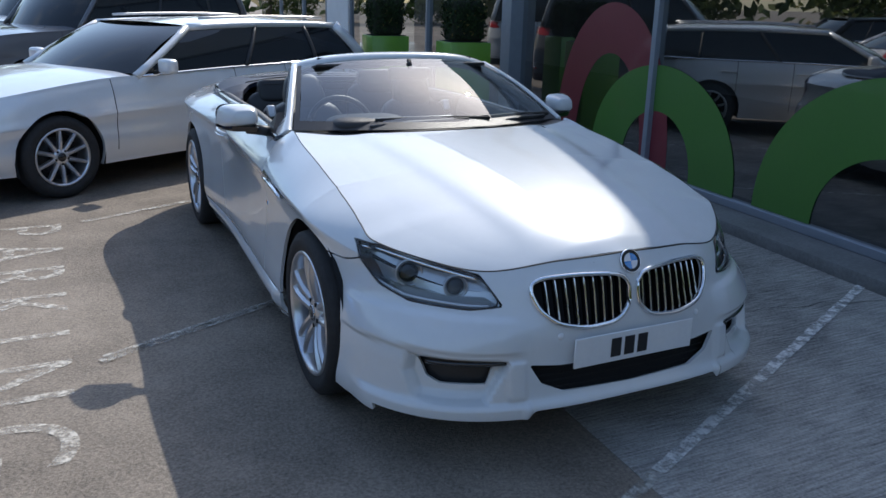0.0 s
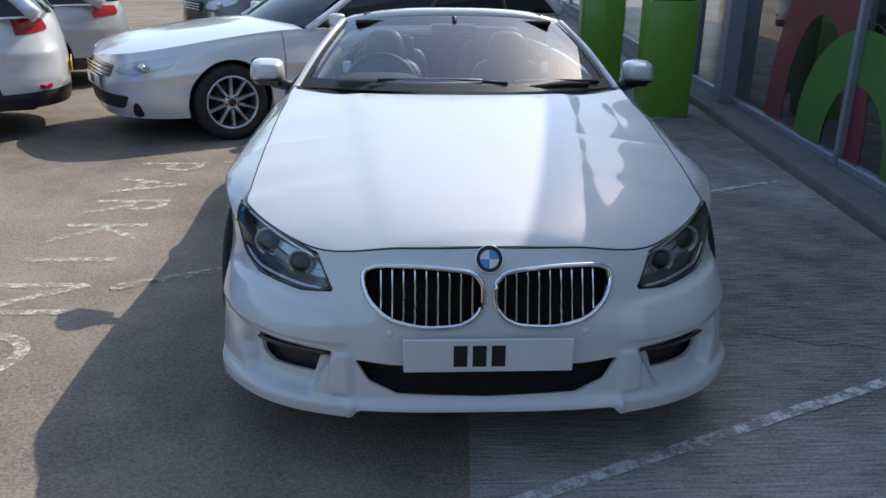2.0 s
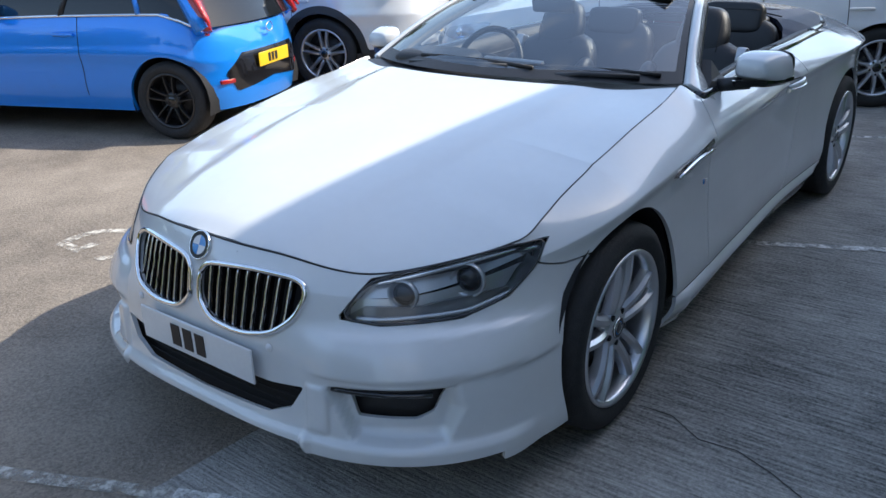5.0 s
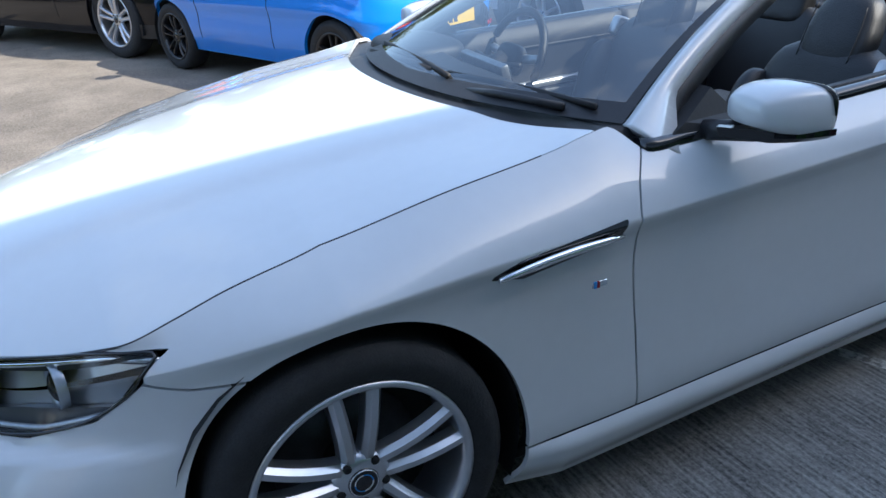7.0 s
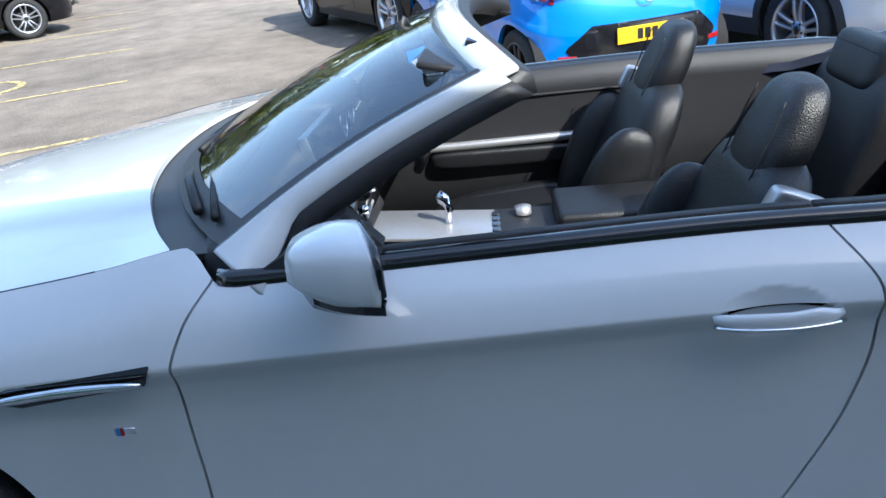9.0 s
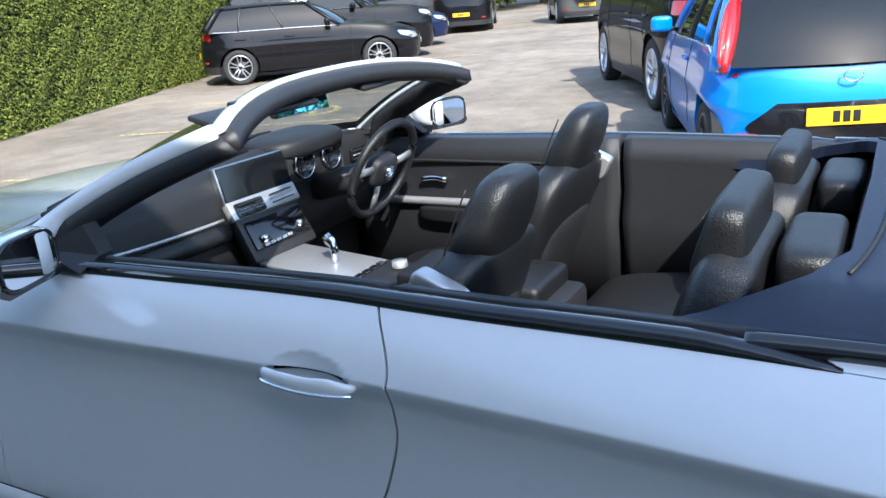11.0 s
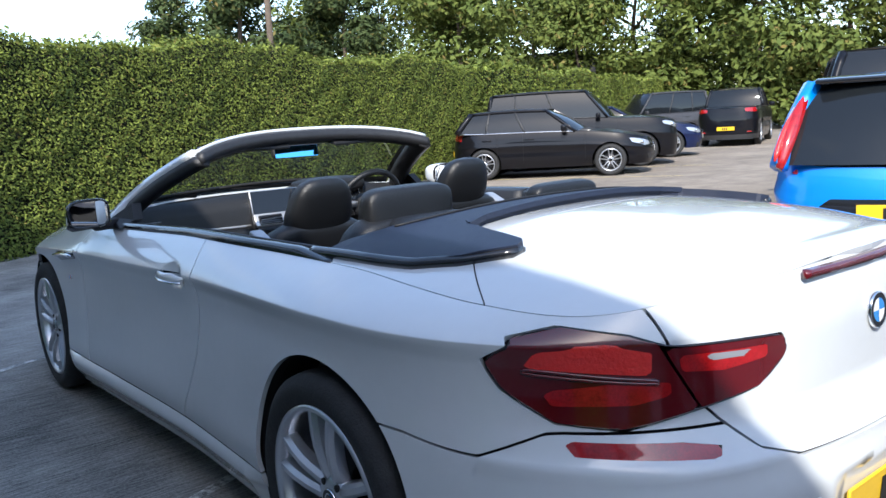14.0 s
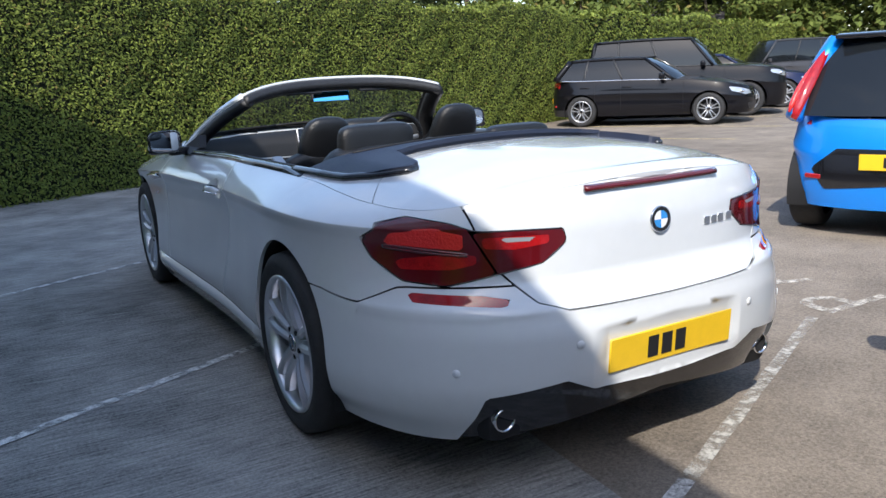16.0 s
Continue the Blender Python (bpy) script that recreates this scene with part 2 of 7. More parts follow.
def uvgrid(us, vs):
    U, V = np.meshgrid(us, vs, indexing="ij")
    n, m = len(us), len(vs)
    i, j = np.meshgrid(np.arange(n - 1), np.arange(m - 1), indexing="ij")
    a = (i * m + j).ravel()
    tri = np.concatenate([np.stack([a, a + m, a + m + 1], 1), np.stack([a, a + m + 1, a + 1], 1)])
    return np.stack([U.ravel(), V.ravel()], 1), tri


def trim(surf, uv, tri, field):
    """Keeps what of a surface has field(point) > 0, cutting the triangles along the border."""
    d = field(surf(uv))
    ins = d > 0
    c = ins[tri].sum(1)
    keep = [tri[c == 3]]
    extra, cache, out = [], {}, []

    def mid(a, b):
        k = (min(a, b), max(a, b))
        if k not in cache:
            t = d[k[0]] / (d[k[0]] - d[k[1]])
            t = min(max(t, 0.001), 0.999)
            cache[k] = len(uv) + len(extra)
            extra.append(uv[k[0]] + (uv[k[1]] - uv[k[0]]) * t)
        return cache[k]
    for t in tri[(c == 1) | (c == 2)].tolist():
        one = ins[t].sum() == 1
        k = next(k for k in range(3) if ins[t[k]] == one)
        a, b, e = t[k], t[(k + 1) % 3], t[(k + 2) % 3]
        p, q = mid(a, b), mid(a, e)
        if one:
            out.append((a, p, q))
        else:
            out.append((p, b, e))
            out.append((p, e, q))
    uv2 = np.concatenate([uv, np.array(extra)]) if extra else uv
    tri2 = np.concatenate(keep + ([np.array(out)] if out else []))
    used, inv = np.unique(tri2, return_inverse=True)
    return uv2[used], inv.reshape(-1, 3)


def surface_normals(surf, uv, sign):
    e = 1e-4
    du, dv = surf(uv + [e, 0]) - surf(uv - [e, 0]), surf(uv + [0, e]) - surf(uv - [0, e])
    n = np.cross(du, dv) * sign
    return n / (np.linalg.norm(n, axis=1, keepdims=True) + 1e-12)


def panel(name, surf, uv, tri, mat, parent, label="", rim=0.014, off=0.0, both=False, sign=1, flip=False, push=None):
    """A body panel with folded-in edges. both: with its mirror image across the middle; flip: the mirror image alone."""
    N = surface_normals(surf, uv, sign)
    P = surf(uv) + N * off
    if push is not None:
        def pushed(q):
            n0 = surface_normals(surf, q, sign)
            p0 = surf(q) + n0 * off
            return p0 + n0 * push(p0)[:, None]
        e = 1.2e-3
        P = pushed(uv)
        mid_uv = np.stack([np.clip(uv[:, 0], -1 + 2.5 * e, 2 - 2.5 * e), uv[:, 1]], 1)
        N1 = np.cross(pushed(mid_uv + [e, 0]) - pushed(mid_uv - [e, 0]), pushed(mid_uv + [0, e]) - pushed(mid_uv - [0, e])) * sign
        length = np.linalg.norm(N1, axis=1, keepdims=True)
        N = np.where(length > 1e-12, N1 / np.maximum(length, 1e-12), N)
    V, F, LN = [], [], []

    def emit(s):
        S = np.array([s, 1, 1])
        base = len(V)
        V.extend(P * S)
        T = tri if s * sign > 0 else tri[:, ::-1]
        F.extend(map(tuple, T + base))
        LN.extend((N * S)[T.ravel()])
        if rim:
            e = np.concatenate([tri[:, [0, 1]], tri[:, [1, 2]], tri[:, [2, 0]]])
            k = np.sort(e, 1)
            _, first, count = np.unique(k, axis=0, return_index=True, return_counts=True)
            for a, b in e[first[count == 1]]:
                if abs(P[a][0]) < 1e-4 and abs(P[b][0]) < 1e-4:
                    continue
                q = len(V)
                pts = np.array([P[a], P[b], P[b] - N[b] * rim, P[a] - N[a] * rim]) * S
                V.extend(pts)
                n = np.cross(pts[1] - pts[0], pts[2] - pts[0])
                n = n / (np.linalg.norm(n) + 1e-12)
                f = (q, q + 3, q + 2, q + 1) if s * sign > 0 else (q, q + 1, q + 2, q + 3)
                F.append(f)
                LN.extend([-n if s * sign > 0 else n] * 4)
    if flip or both:
        emit(-1)
    if both or not flip:
        emit(1)
    me = bpy.data.meshes.new(name)
    me.from_pydata([tuple(map(float, v)) for v in V], [], [tuple(map(int, f)) for f in F])
    me.materials.append(mat)
    me.polygons.foreach_set("use_smooth", [True] * len(me.polygons))
    me.normals_split_custom_set([tuple(map(float, n)) for n in LN])
    ob = new(name, me)
    ob.parent = parent
    if label:
        tagged(ob, label)
    return ob


# ---- white convertible: body surfaces ----
WB = 2.855          # wheelbase, metres; the front axle is at y = 0, the nose points to -y
HUB = 0.345
top_z = cubic([-1, -0.8, -0.6, -0.45, -0.308, -0.15, 0, 0.105, 0.2, 0.235, 0.255, 0.285, 0.455, 0.68, 0.93, 1.05, 1.2, 1.356, 1.48, 1.7, 2],
              [0.757, 0.742, 0.706, 0.728, 0.76, 0.825, 0.870, 0.922, 0.958, 0.978, 0.985, 0.925, 0.935, 0.95, 0.947, 0.938, 0.925, 0.909, 0.905, 0.945, 0.97])
lean = cubic([-1, -0.308, -0.23, -0.15, -0.07, 0, 0.1, 0.235, 0.255, 0.285, 0.455, 0.68, 0.93, 1.05, 1.2, 1.356, 1.48, 1.7, 2],
             [0.005, 0.01, 0.07, 0.115, 0.138, 0.146, 0.148, 0.160, 0.165, 0.095, 0.10, 0.10, 0.15, 0.165, 0.15, 0.12, 0.06, 0.02, 0.01])
crease_z = cubic([-1, -0.6, -0.308, 0, 0.25, 0.455, 0.7, 1.06, 1.4, 2], [0.69, 0.65, 0.70, 0.775, 0.808, 0.82, 0.838, 0.855, 0.855, 0.86])
crease_x = cubic([-1, 0, 0.2, 0.4, 0.63, 0.8, 1, 2], [0.945, 0.945, 0.94, 0.92, 0.903, 0.918, 0.945, 0.945])
below = cubic([0, 0.012, 0.05, 0.11, 0.22, 0.36, 0.48, 0.55, 0.62, 0.70], [0, -0.005, -0.018, -0.024, -0.020, -0.008, 0.003, -0.006, -0.045, -0.08])
bottom_z = cubic([-1, -0.6, -0.2, 0, 1, 1.25, 1.5, 2], [0.225, 0.205, 0.195, 0.17, 0.17, 0.2, 0.195, 0.27])
nose_y = cubic([0.15, 0.24, 0.33, 0.42, 0.5, 0.6, 0.68, 0.73, 0.757], [0.90, 0.935, 0.925, 0.918, 0.922, 0.905, 0.885, 0.862, 0.845])
nose_n = cubic([0.15, 0.39, 0.6, 0.75, 0.8], [3.1, 3.2, 2.25, 1.92, 1.9])
tail_y = cubic([0.15, 0.28, 0.4, 0.52, 0.6, 0.64, 0.7, 0.82, 0.9, 0.97], [0.93, 0.99, 1.025, 1.03, 1.015, 0.985, 0.955, 0.955, 0.945, 0.925])
tail_n = cubic([0.15, 0.5, 0.8, 0.97], [3.0, 2.9, 2.65, 2.5])


def side_surface(uv):
    """The skin from the nose's middle (u = -1) by the front axle (0), the rear axle (1) to the tail's middle (2); v from sill to top."""
    u, v = uv[:, 0], uv[:, 1]
    zb, zt = bottom_z(u), top_z(u)
    zc = np.minimum(crease_z(u), zt - 0.03)
    z = np.where(v < 0.7, zb + (zc - zb) * v / 0.7, zc + (zt - zc) * (v - 0.7) / 0.3)
    s = np.clip((z - zc) / (zt - zc), 0, 1.3)
    W = np.where(z < zc, crease_x(u) + below(np.clip(zc - z, 0, 0.7)), crease_x(u) - lean(u) * (0.55 * s + 0.45 * s * s))
    # swelling over the wheels
    for a in (0.0, 1.0):
        W = W + 0.012 * np.exp(-((u - a) * 2.855 / 0.42) ** 2) * np.exp(-((z - 0.62) / 0.16) ** 2)
    f, b = u < 0, u > 1
    phi = np.where(f, np.clip(-u, 0, 1), np.clip(u - 1, 0, 1)) * np.pi / 2
    L, n = np.where(f, nose_y(z), tail_y(z)), np.where(f, nose_n(z), tail_n(z))
    r = (np.abs(np.cos(phi) / W) ** n + np.abs(np.sin(phi) / L) ** n) ** (-1 / n)
    x = np.where(f | b, r * np.cos(phi), W)
    y = np.where(f, -r * np.sin(phi), np.where(b, WB + r * np.sin(phi), np.clip(u, 0, 1) * WB))
    x = np.where((phi > np.pi / 2 - 1e-6), 0, x)
    return np.stack([x, y, z], 1)


def height_v(u, z):
    """The v at which the skin has height z."""
    zb, zt = bottom_z(u), top_z(u)
    zc = np.minimum(crease_z(u), zt - 0.03)
    return np.where(z < zc, 0.7 * (z - zb) / (zc - zb), 0.7 + 0.3 * (z - zc) / (zt - zc))


def on_skin(x, z, rear=False):
    """The u at which the nose (or tail) skin passes x at height z; then the point and normal there."""
    x, z = np.atleast_1d(np.abs(x)).astype(float), np.atleast_1d(z).astype(float)
    lo, hi = (np.full(x.shape, 1.0), np.full(x.shape, 2.0)) if rear else (np.full(x.shape, -1.0), np.zeros(x.shape))
    for _ in range(30):
        m = (lo + hi) / 2
        v = height_v(m, z)
        px = side_surface(np.stack([m, v], 1))[:, 0]
        inner = px < x
        if rear:
            hi, lo = np.where(inner, m, hi), np.where(inner, lo, m)
        else:
            lo, hi = np.where(inner, m, lo), np.where(inner, hi, m)
    m = (lo + hi) / 2
    uv = np.stack([m, height_v(m, z)], 1)
    return side_surface(uv), surface_normals(side_surface, uv, 1), uv


# edge of the side skin, as x and z over y, for bonnet and boot
_us = np.concatenate([np.linspace(-1, 0, 160), np.linspace(0.004, 1, 200), np.linspace(1.004, 2, 160)])
_edge = side_surface(np.stack([_us, np.ones_like(_us)], 1))
_f, _r = (_us < 0.256), (_us > 0.9)
edge_front = lambda y: (np.interp(y, _edge[_f, 1], _edge[_f, 0]), np.interp(y, _edge[_f, 1], _edge[_f, 2]))
edge_rear = lambda y: (np.interp(y, _edge[_r, 1], _edge[_r, 0]), np.interp(y, _edge[_r, 1], _edge[_r, 2]))
bonnet_mid = cubic([-0.845, -0.78, -0.6, -0.35, 0, 0.35, 0.75], [0.757, 0.79, 0.835, 0.882, 0.935, 0.975, 1.01])
boot_mid = cubic([2.5, 2.8, 3.1, 3.4, 3.65, 3.78], [1.0, 1.022, 1.036, 1.028, 1.0, 0.97])


def bonnet_surface(uv):
    x, y = uv[:, 0], uv[:, 1]
    xe, ze = edge_front(np.clip(y, -0.845, 0.75))
    xe = np.maximum(xe, 0.05)
    t = np.clip(np.abs(x) / xe, 0, 1.15)
    C = bonnet_mid(y) - ze
    z = ze + C * (1 - t ** 2.2)
    xr = 0.33 + 0.17 * np.clip((y + 0.8) / 1.3, 0, 1)
    fade = np.clip((y + 0.84) / 0.25, 0, 1) * np.clip((1.02 - t) / 0.2, 0, 1)
    z = z + fade * (0.011 / (1 + np.exp((np.abs(x) - xr) / 0.022)) - 0.004)
    return np.stack([x, y, z], 1)


def boot_surface(uv):
    x, y = uv[:, 0], uv[:, 1]
    xe, ze = edge_rear(np.clip(y, 2.58, 3.779))
    xe = np.maximum(xe, 0.05)
    t = np.clip(np.abs(x) / xe, 0, 1.15)
    z = ze + (boot_mid(y) - ze) * (1 - t ** 2.4)
    # ducktail lip
    z = z + 0.012 * np.exp(-((y - 3.745 + 0.32 * x * x) / 0.035) ** 2) * np.clip(1 - np.abs(x) / 0.62, 0, 1) ** 0.5
    return np.stack([x, y, z], 1)


def at_y(p):
    return p[:, 1]


cowl_y = lambda x: 0.47 + 0.24 * (np.abs(x) / 0.78) ** 2.2
door_front = cubic([0.15, 0.31, 0.5, 0.7, 0.8, 0.87, 0.95], [0.725, 0.725, 0.722, 0.712, 0.712, 0.735, 0.80])
door_rear = cubic([0.15, 0.25, 0.31, 0.45, 0.62, 0.75, 0.85, 0.96], [1.74, 1.775, 1.81, 1.90, 1.985, 2.015, 2.015, 1.94])
LAMP = polygon([(0.478, 0.60), (0.53, 0.694), (0.68, 0.728), (0.79, 0.752), (0.838, 0.75), (0.844, 0.70), (0.805, 0.622), (0.74, 0.590), (0.58, 0.585)])
TAIL = polygon([(0.842, 0.825), (0.81, 0.868), (0.74, 0.889), (0.66, 0.872), (0.60, 0.845), (0.45, 0.842), (0.355, 0.838), (0.345, 0.80), (0.42, 0.742), (0.56, 0.715), (0.68, 0.686), (0.77, 0.70), (0.82, 0.76)])
BOOTFACE = polygon([(-0.1, 0.60), (0.38, 0.605), (0.46, 0.63), (0.55, 0.73), (0.60, 0.845), (0.66, 1.1), (-0.1, 1.1)])
KIDNEY = polygon([(0.05, 0.553), (0.022, 0.59), (0.022, 0.652), (0.05, 0.685), (0.20, 0.693), (0.332, 0.685), (0.370, 0.668), (0.377, 0.640), (0.356, 0.588), (0.30, 0.546), (0.20, 0.526), (0.09, 0.534)], 0.006)
INTAKE = polygon([(-0.1, 0.385), (0.30, 0.39), (0.405, 0.402), (0.365, 0.338), (0.28, 0.302), (-0.1, 0.292)], 0.004)
FOG = polygon([(0.495, 0.412), (0.60, 0.418), (0.765, 0.424), (0.745, 0.355), (0.71, 0.335), (0.56, 0.336), (0.54, 0.392)], 0.004)
REFLECT = polygon([(0.52, 0.640), (0.60, 0.656), (0.765, 0.664), (0.76, 0.642), (0.56, 0.628)], 0.003)
DIFFUSER = polygon([(-0.1, 0.335), (0.30, 0.345), (0.40, 0.392), (0.63, 0.36), (0.68, 0.15), (-0.1, 0.1)])


SCOOP = polygon([(0.47, 0.425), (0.60, 0.432), (0.785, 0.438), (0.80, 0.37), (0.775, 0.275), (0.70, 0.262), (0.56, 0.268), (0.52, 0.34)])


def smooth_step(x):
    x = np.clip(x, 0, 1)
    return x * x * (3 - 2 * x)


def front_relief(p):
    """Scoops round the side intakes, the chin lip under the mouth, the shelf under the lamps."""
    x, z = np.abs(p[:, 0]), p[:, 2]
    fore = smooth_step((-0.30 - p[:, 1]) / 0.2)
    scoop = -0.042 * smooth_step((SCOOP(x, z) + 0.004) / 0.026) * smooth_step((z - 0.245) / 0.07)
    chin = 0.020 * np.exp(-((z - 0.250) / 0.026) ** 2) * smooth_step((0.45 - x) / 0.04)
    blade = 0.020 * smooth_step((0.285 - z) / 0.03) * smooth_step((x - 0.40) / 0.03) * smooth_step((-0.45 - p[:, 1]) / 0.15)
    shelf = 0.014 * smooth_step((z - 0.44) / 0.02) * smooth_step((0.575 - z) / 0.03) * smooth_step((x - 0.40) / 0.10)
    bib = 0.012 * smooth_step((0.43 - z) / 0.02) * smooth_step((0.50 - x) / 0.02) * smooth_step((x - 0.41) / 0.03) * smooth_step((z - 0.27) / 0.03)
    return fore * (scoop + chin + blade + shelf + bib)


def arch(p, r=0.392):
    """Outside the wheel openings."""
    d = [np.hypot(p[:, 1] - a, p[:, 2] - HUB) for a in (0.012, WB)]
    return np.minimum(*d) - r


nose = lambda p: p[:, 1] < -0.2
front_lamp = lambda p: np.where(p[:, 1] < -0.25, LAMP(p[:, 0], p[:, 2]), -1.0)
tail_lamp = lambda p: np.where(p[:, 1] > 3.3, TAIL(p[:, 0], p[:, 2]), -1.0)
front_seam = lambda y: 0.672 + 0.05 * np.clip((-0.30 - y) / 0.15, 0, 1) ** 1.5
rear_seam = lambda y: 0.632 - 0.012 * np.sin(np.clip((y - 3.2) / 0.35, 0, 1) * 3.1) + 0.05 * np.clip((y - 3.4) / 0.12, 0, 1)
SILL = 0.30


def convertible():
    car = thing("convertible_car", "pearl white open-top sports car with black leather inside", "car")
    G = 0.003
    A, B, C = np.linspace(-1, 0, 150), np.linspace(0, 1, 200)[1:], np.linspace(1, 2, 150)[1:]
    us = np.concatenate([A, B, C])
    vs = np.unique(np.round(np.concatenate([np.linspace(0, 0.7, 41), np.linspace(0.7, 1, 21)]), 6))
    uv, tri = uvgrid(us, vs)

    def shell(*fields):
        a, b = uv, tri
        for f in fields:
            a, b = trim(side_surface, a, b, f)
        return a, b

    def pair(name, fields, mat, label="", **k):
        a, b = shell(*fields)
        for flip in (False, True):
            panel(name, side_surface, a, b, mat, car, label, flip=flip, **k)

    def whole(name, fields, mat, parent=None, label="", **k):
        a, b = shell(*fields)
        return panel(name, side_surface, a, b, mat, parent or car, label, both=True, **k)
    in_bumper = lambda p: np.where(p[:, 1] < -0.47, 1.0, np.where(p[:, 1] > 0, -1.0, front_seam(p[:, 1]) - p[:, 2]))
    def crop_front(f):
        return lambda p: np.where(p[:, 1] < -0.25, -f(p[:, 0], p[:, 2]), 1.0)
    def crop_rear(f):
        return lambda p: np.where(p[:, 1] > 3.3, -f(p[:, 0], p[:, 2]), 1.0)
    splitter = lambda p: np.where(p[:, 1] < -0.6, p[:, 2] - 0.248 + 0.022 * np.clip((np.abs(p[:, 0]) - 0.395) / 0.025, 0, 1), 1.0)
    bumper = whole("front_bumper", [lambda p: 0.0 - p[:, 1], lambda p: in_bumper(p) - G, arch, lambda p: -front_lamp(p) - G, crop_front(KIDNEY), crop_front(INTAKE), crop_front(FOG), splitter], PAINT,
                   push=front_relief)
    pair("front_wing", [lambda p: p[:, 1] + 0.47, lambda p: 0.9 - p[:, 1], lambda p: -in_bumper(p) - G, lambda p: door_front(p[:, 2]) - p[:, 1] - G, arch, lambda p: -front_lamp(p) - G, lambda p: p[:, 2] - SILL - G], PAINT)
    for s in (1, -1):
        a, b = shell(lambda p: p[:, 1] - door_front(p[:, 2]) - G, lambda p: door_rear(p[:, 2]) - p[:, 1] - G, lambda p: p[:, 2] - SILL - G)
        door = panel("door", side_surface, a, b, PAINT, car, "white door with a chrome-lined pull handle", flip=s < 0,
                     push=lambda p: -0.020 * np.clip(1 - ((p[:, 1] - 1.83) / 0.10) ** 2 - ((p[:, 2] - 0.825) / 0.045) ** 2, 0, 1))
        # pull handle
        ys = np.linspace(1.715, 1.945, 15)
        q = (ys - 1.715) / 0.23
        rings = []
        for y, t in zip(ys, q):
            h = 0.006 + 0.012 * math.sin(math.pi * min(t * 1.05, 1)) ** 0.5 + 0.006 * max(0, 1 - abs(t - 0.78) / 0.2)
            d = 0.902 + 0.026 * math.sin(math.pi * t) ** 0.6
            rings.append([(s * (d + 0.010 * math.cos(k)), y, 0.823 + h * math.sin(k)) for k in np.linspace(0, 2 * math.pi, 12, endpoint=False)])
        hd = part("handle", *loft(rings), PAINT, door)
        part("handle_trim", *tube([(s * (0.914 + 0.024 * math.sin(math.pi * t) ** 0.6), y, 0.812) for y, t in zip(ys, q)], 0.0045, 6), CHROME, door, "chrome strip of the handle")
    pair("rear_wing", [lambda p: p[:, 1] - door_rear(p[:, 2]) - G, lambda p: 3.75 - p[:, 1], arch, lambda p: -tail_lamp(p) - G, lambda p: np.where(p[:, 1] > 3.1, p[:, 2] - rear_seam(p[:, 1]) - G, 1.0),
                       lambda p: np.where(p[:, 1] > 3.3, -BOOTFACE(p[:, 0], p[:, 2]) - G, 1.0), lambda p: p[:, 2] - SILL - G], PAINT)
    rear = whole("rear_bumper", [lambda p: p[:, 1] - 2.9, lambda p: rear_seam(p[:, 1]) - p[:, 2] - G, arch, lambda p: -tail_lamp(p) - G, lambda p: -BOOTFACE(p[:, 0], p[:, 2]) - G, crop_rear(REFLECT), crop_rear(DIFFUSER)], PAINT,
                 push=lambda p: 0.006 * np.exp(-((p[:, 2] - 0.615) / 0.02) ** 2) * (p[:, 1] > 3.4)
                 - 0.02 * np.clip(1 - np.maximum(np.abs(p[:, 0]) - 0.26, 0) / 0.05, 0, 1) * np.clip(1 - np.abs(p[:, 2] - 0.44) / 0.10, 0, 1) ** 0.5)
    pair("side_skirt", [lambda p: p[:, 1] - 0.2, lambda p: 2.65 - p[:, 1], arch, lambda p: SILL - p[:, 2] - G], PAINT, push=lambda p: 0.026 * np.clip((0.297 - p[:, 2]) / 0.03, 0, 1) ** 0.7 * np.clip(np.minimum(p[:, 1] - 0.36, 2.50 - p[:, 1]) / 0.15, 0, 1))
    boot = whole("boot_lid", [lambda p: p[:, 1] - 3.3, lambda p: BOOTFACE(p[:, 0], p[:, 2]) - G, lambda p: -tail_lamp(p) - G], PAINT)
    # dark inner shell behind the gaps
    a, b = shell(lambda p: arch(p, 0.405), lambda p: -front_lamp(p) - 0.004, lambda p: -tail_lamp(p) - 0.004, crop_front(KIDNEY), crop_front(INTAKE), crop_front(FOG))
    panel("inner_body", side_surface, a, b, UNDER, car, both=True, off=-0.050, rim=0)
    panel("inner_bonnet", bonnet_surface, *trim(bonnet_surface, *uvgrid(np.linspace(0, 0.9, 30), np.linspace(-0.84, 0.72, 50)), lambda p: edge_front(p[:, 1])[0] + 0.02 - p[:, 0]), UNDER, car, both=True, off=-0.022, rim=0)
    panel("inner_deck", boot_surface, *trim(boot_surface, *uvgrid(np.linspace(0, 0.9, 30), np.linspace(2.76, 3.77, 50)), lambda p: edge_rear(p[:, 1])[0] + 0.02 - p[:, 0]), UNDER, car, both=True, off=-0.022, rim=0)
    # bonnet
    bu, bt = uvgrid(np.linspace(0, 0.95, 70), np.linspace(-0.86, 0.95, 130))
    hood = lambda p: np.minimum(edge_front(p[:, 1])[0] - p[:, 0], cowl_y(p[:, 0]) - p[:, 1])
    a, b = trim(bonnet_surface, bu, bt, lambda p: hood(p) - 0.0055)
    a, b = trim(bonnet_surface, a, b, lambda p: p[:, 1] - np.interp(p[:, 0], _edge[_f][:65, 0], _edge[_f][:65, 1]) - G)
    panel("bonnet", bonnet_surface, a, b, PAINT, car, "long white bonnet with two creases", both=True)
    gap = [(x, y, z) for (x, y, z) in _edge[(_us < 0.19)][2:]]
    for s in (1, -1):
        part("bonnet_gap", *tube([(s * (x - 0.003), y, z - 0.0015) for x, y, z in gap], 0.0032, 6), SEAL, car)
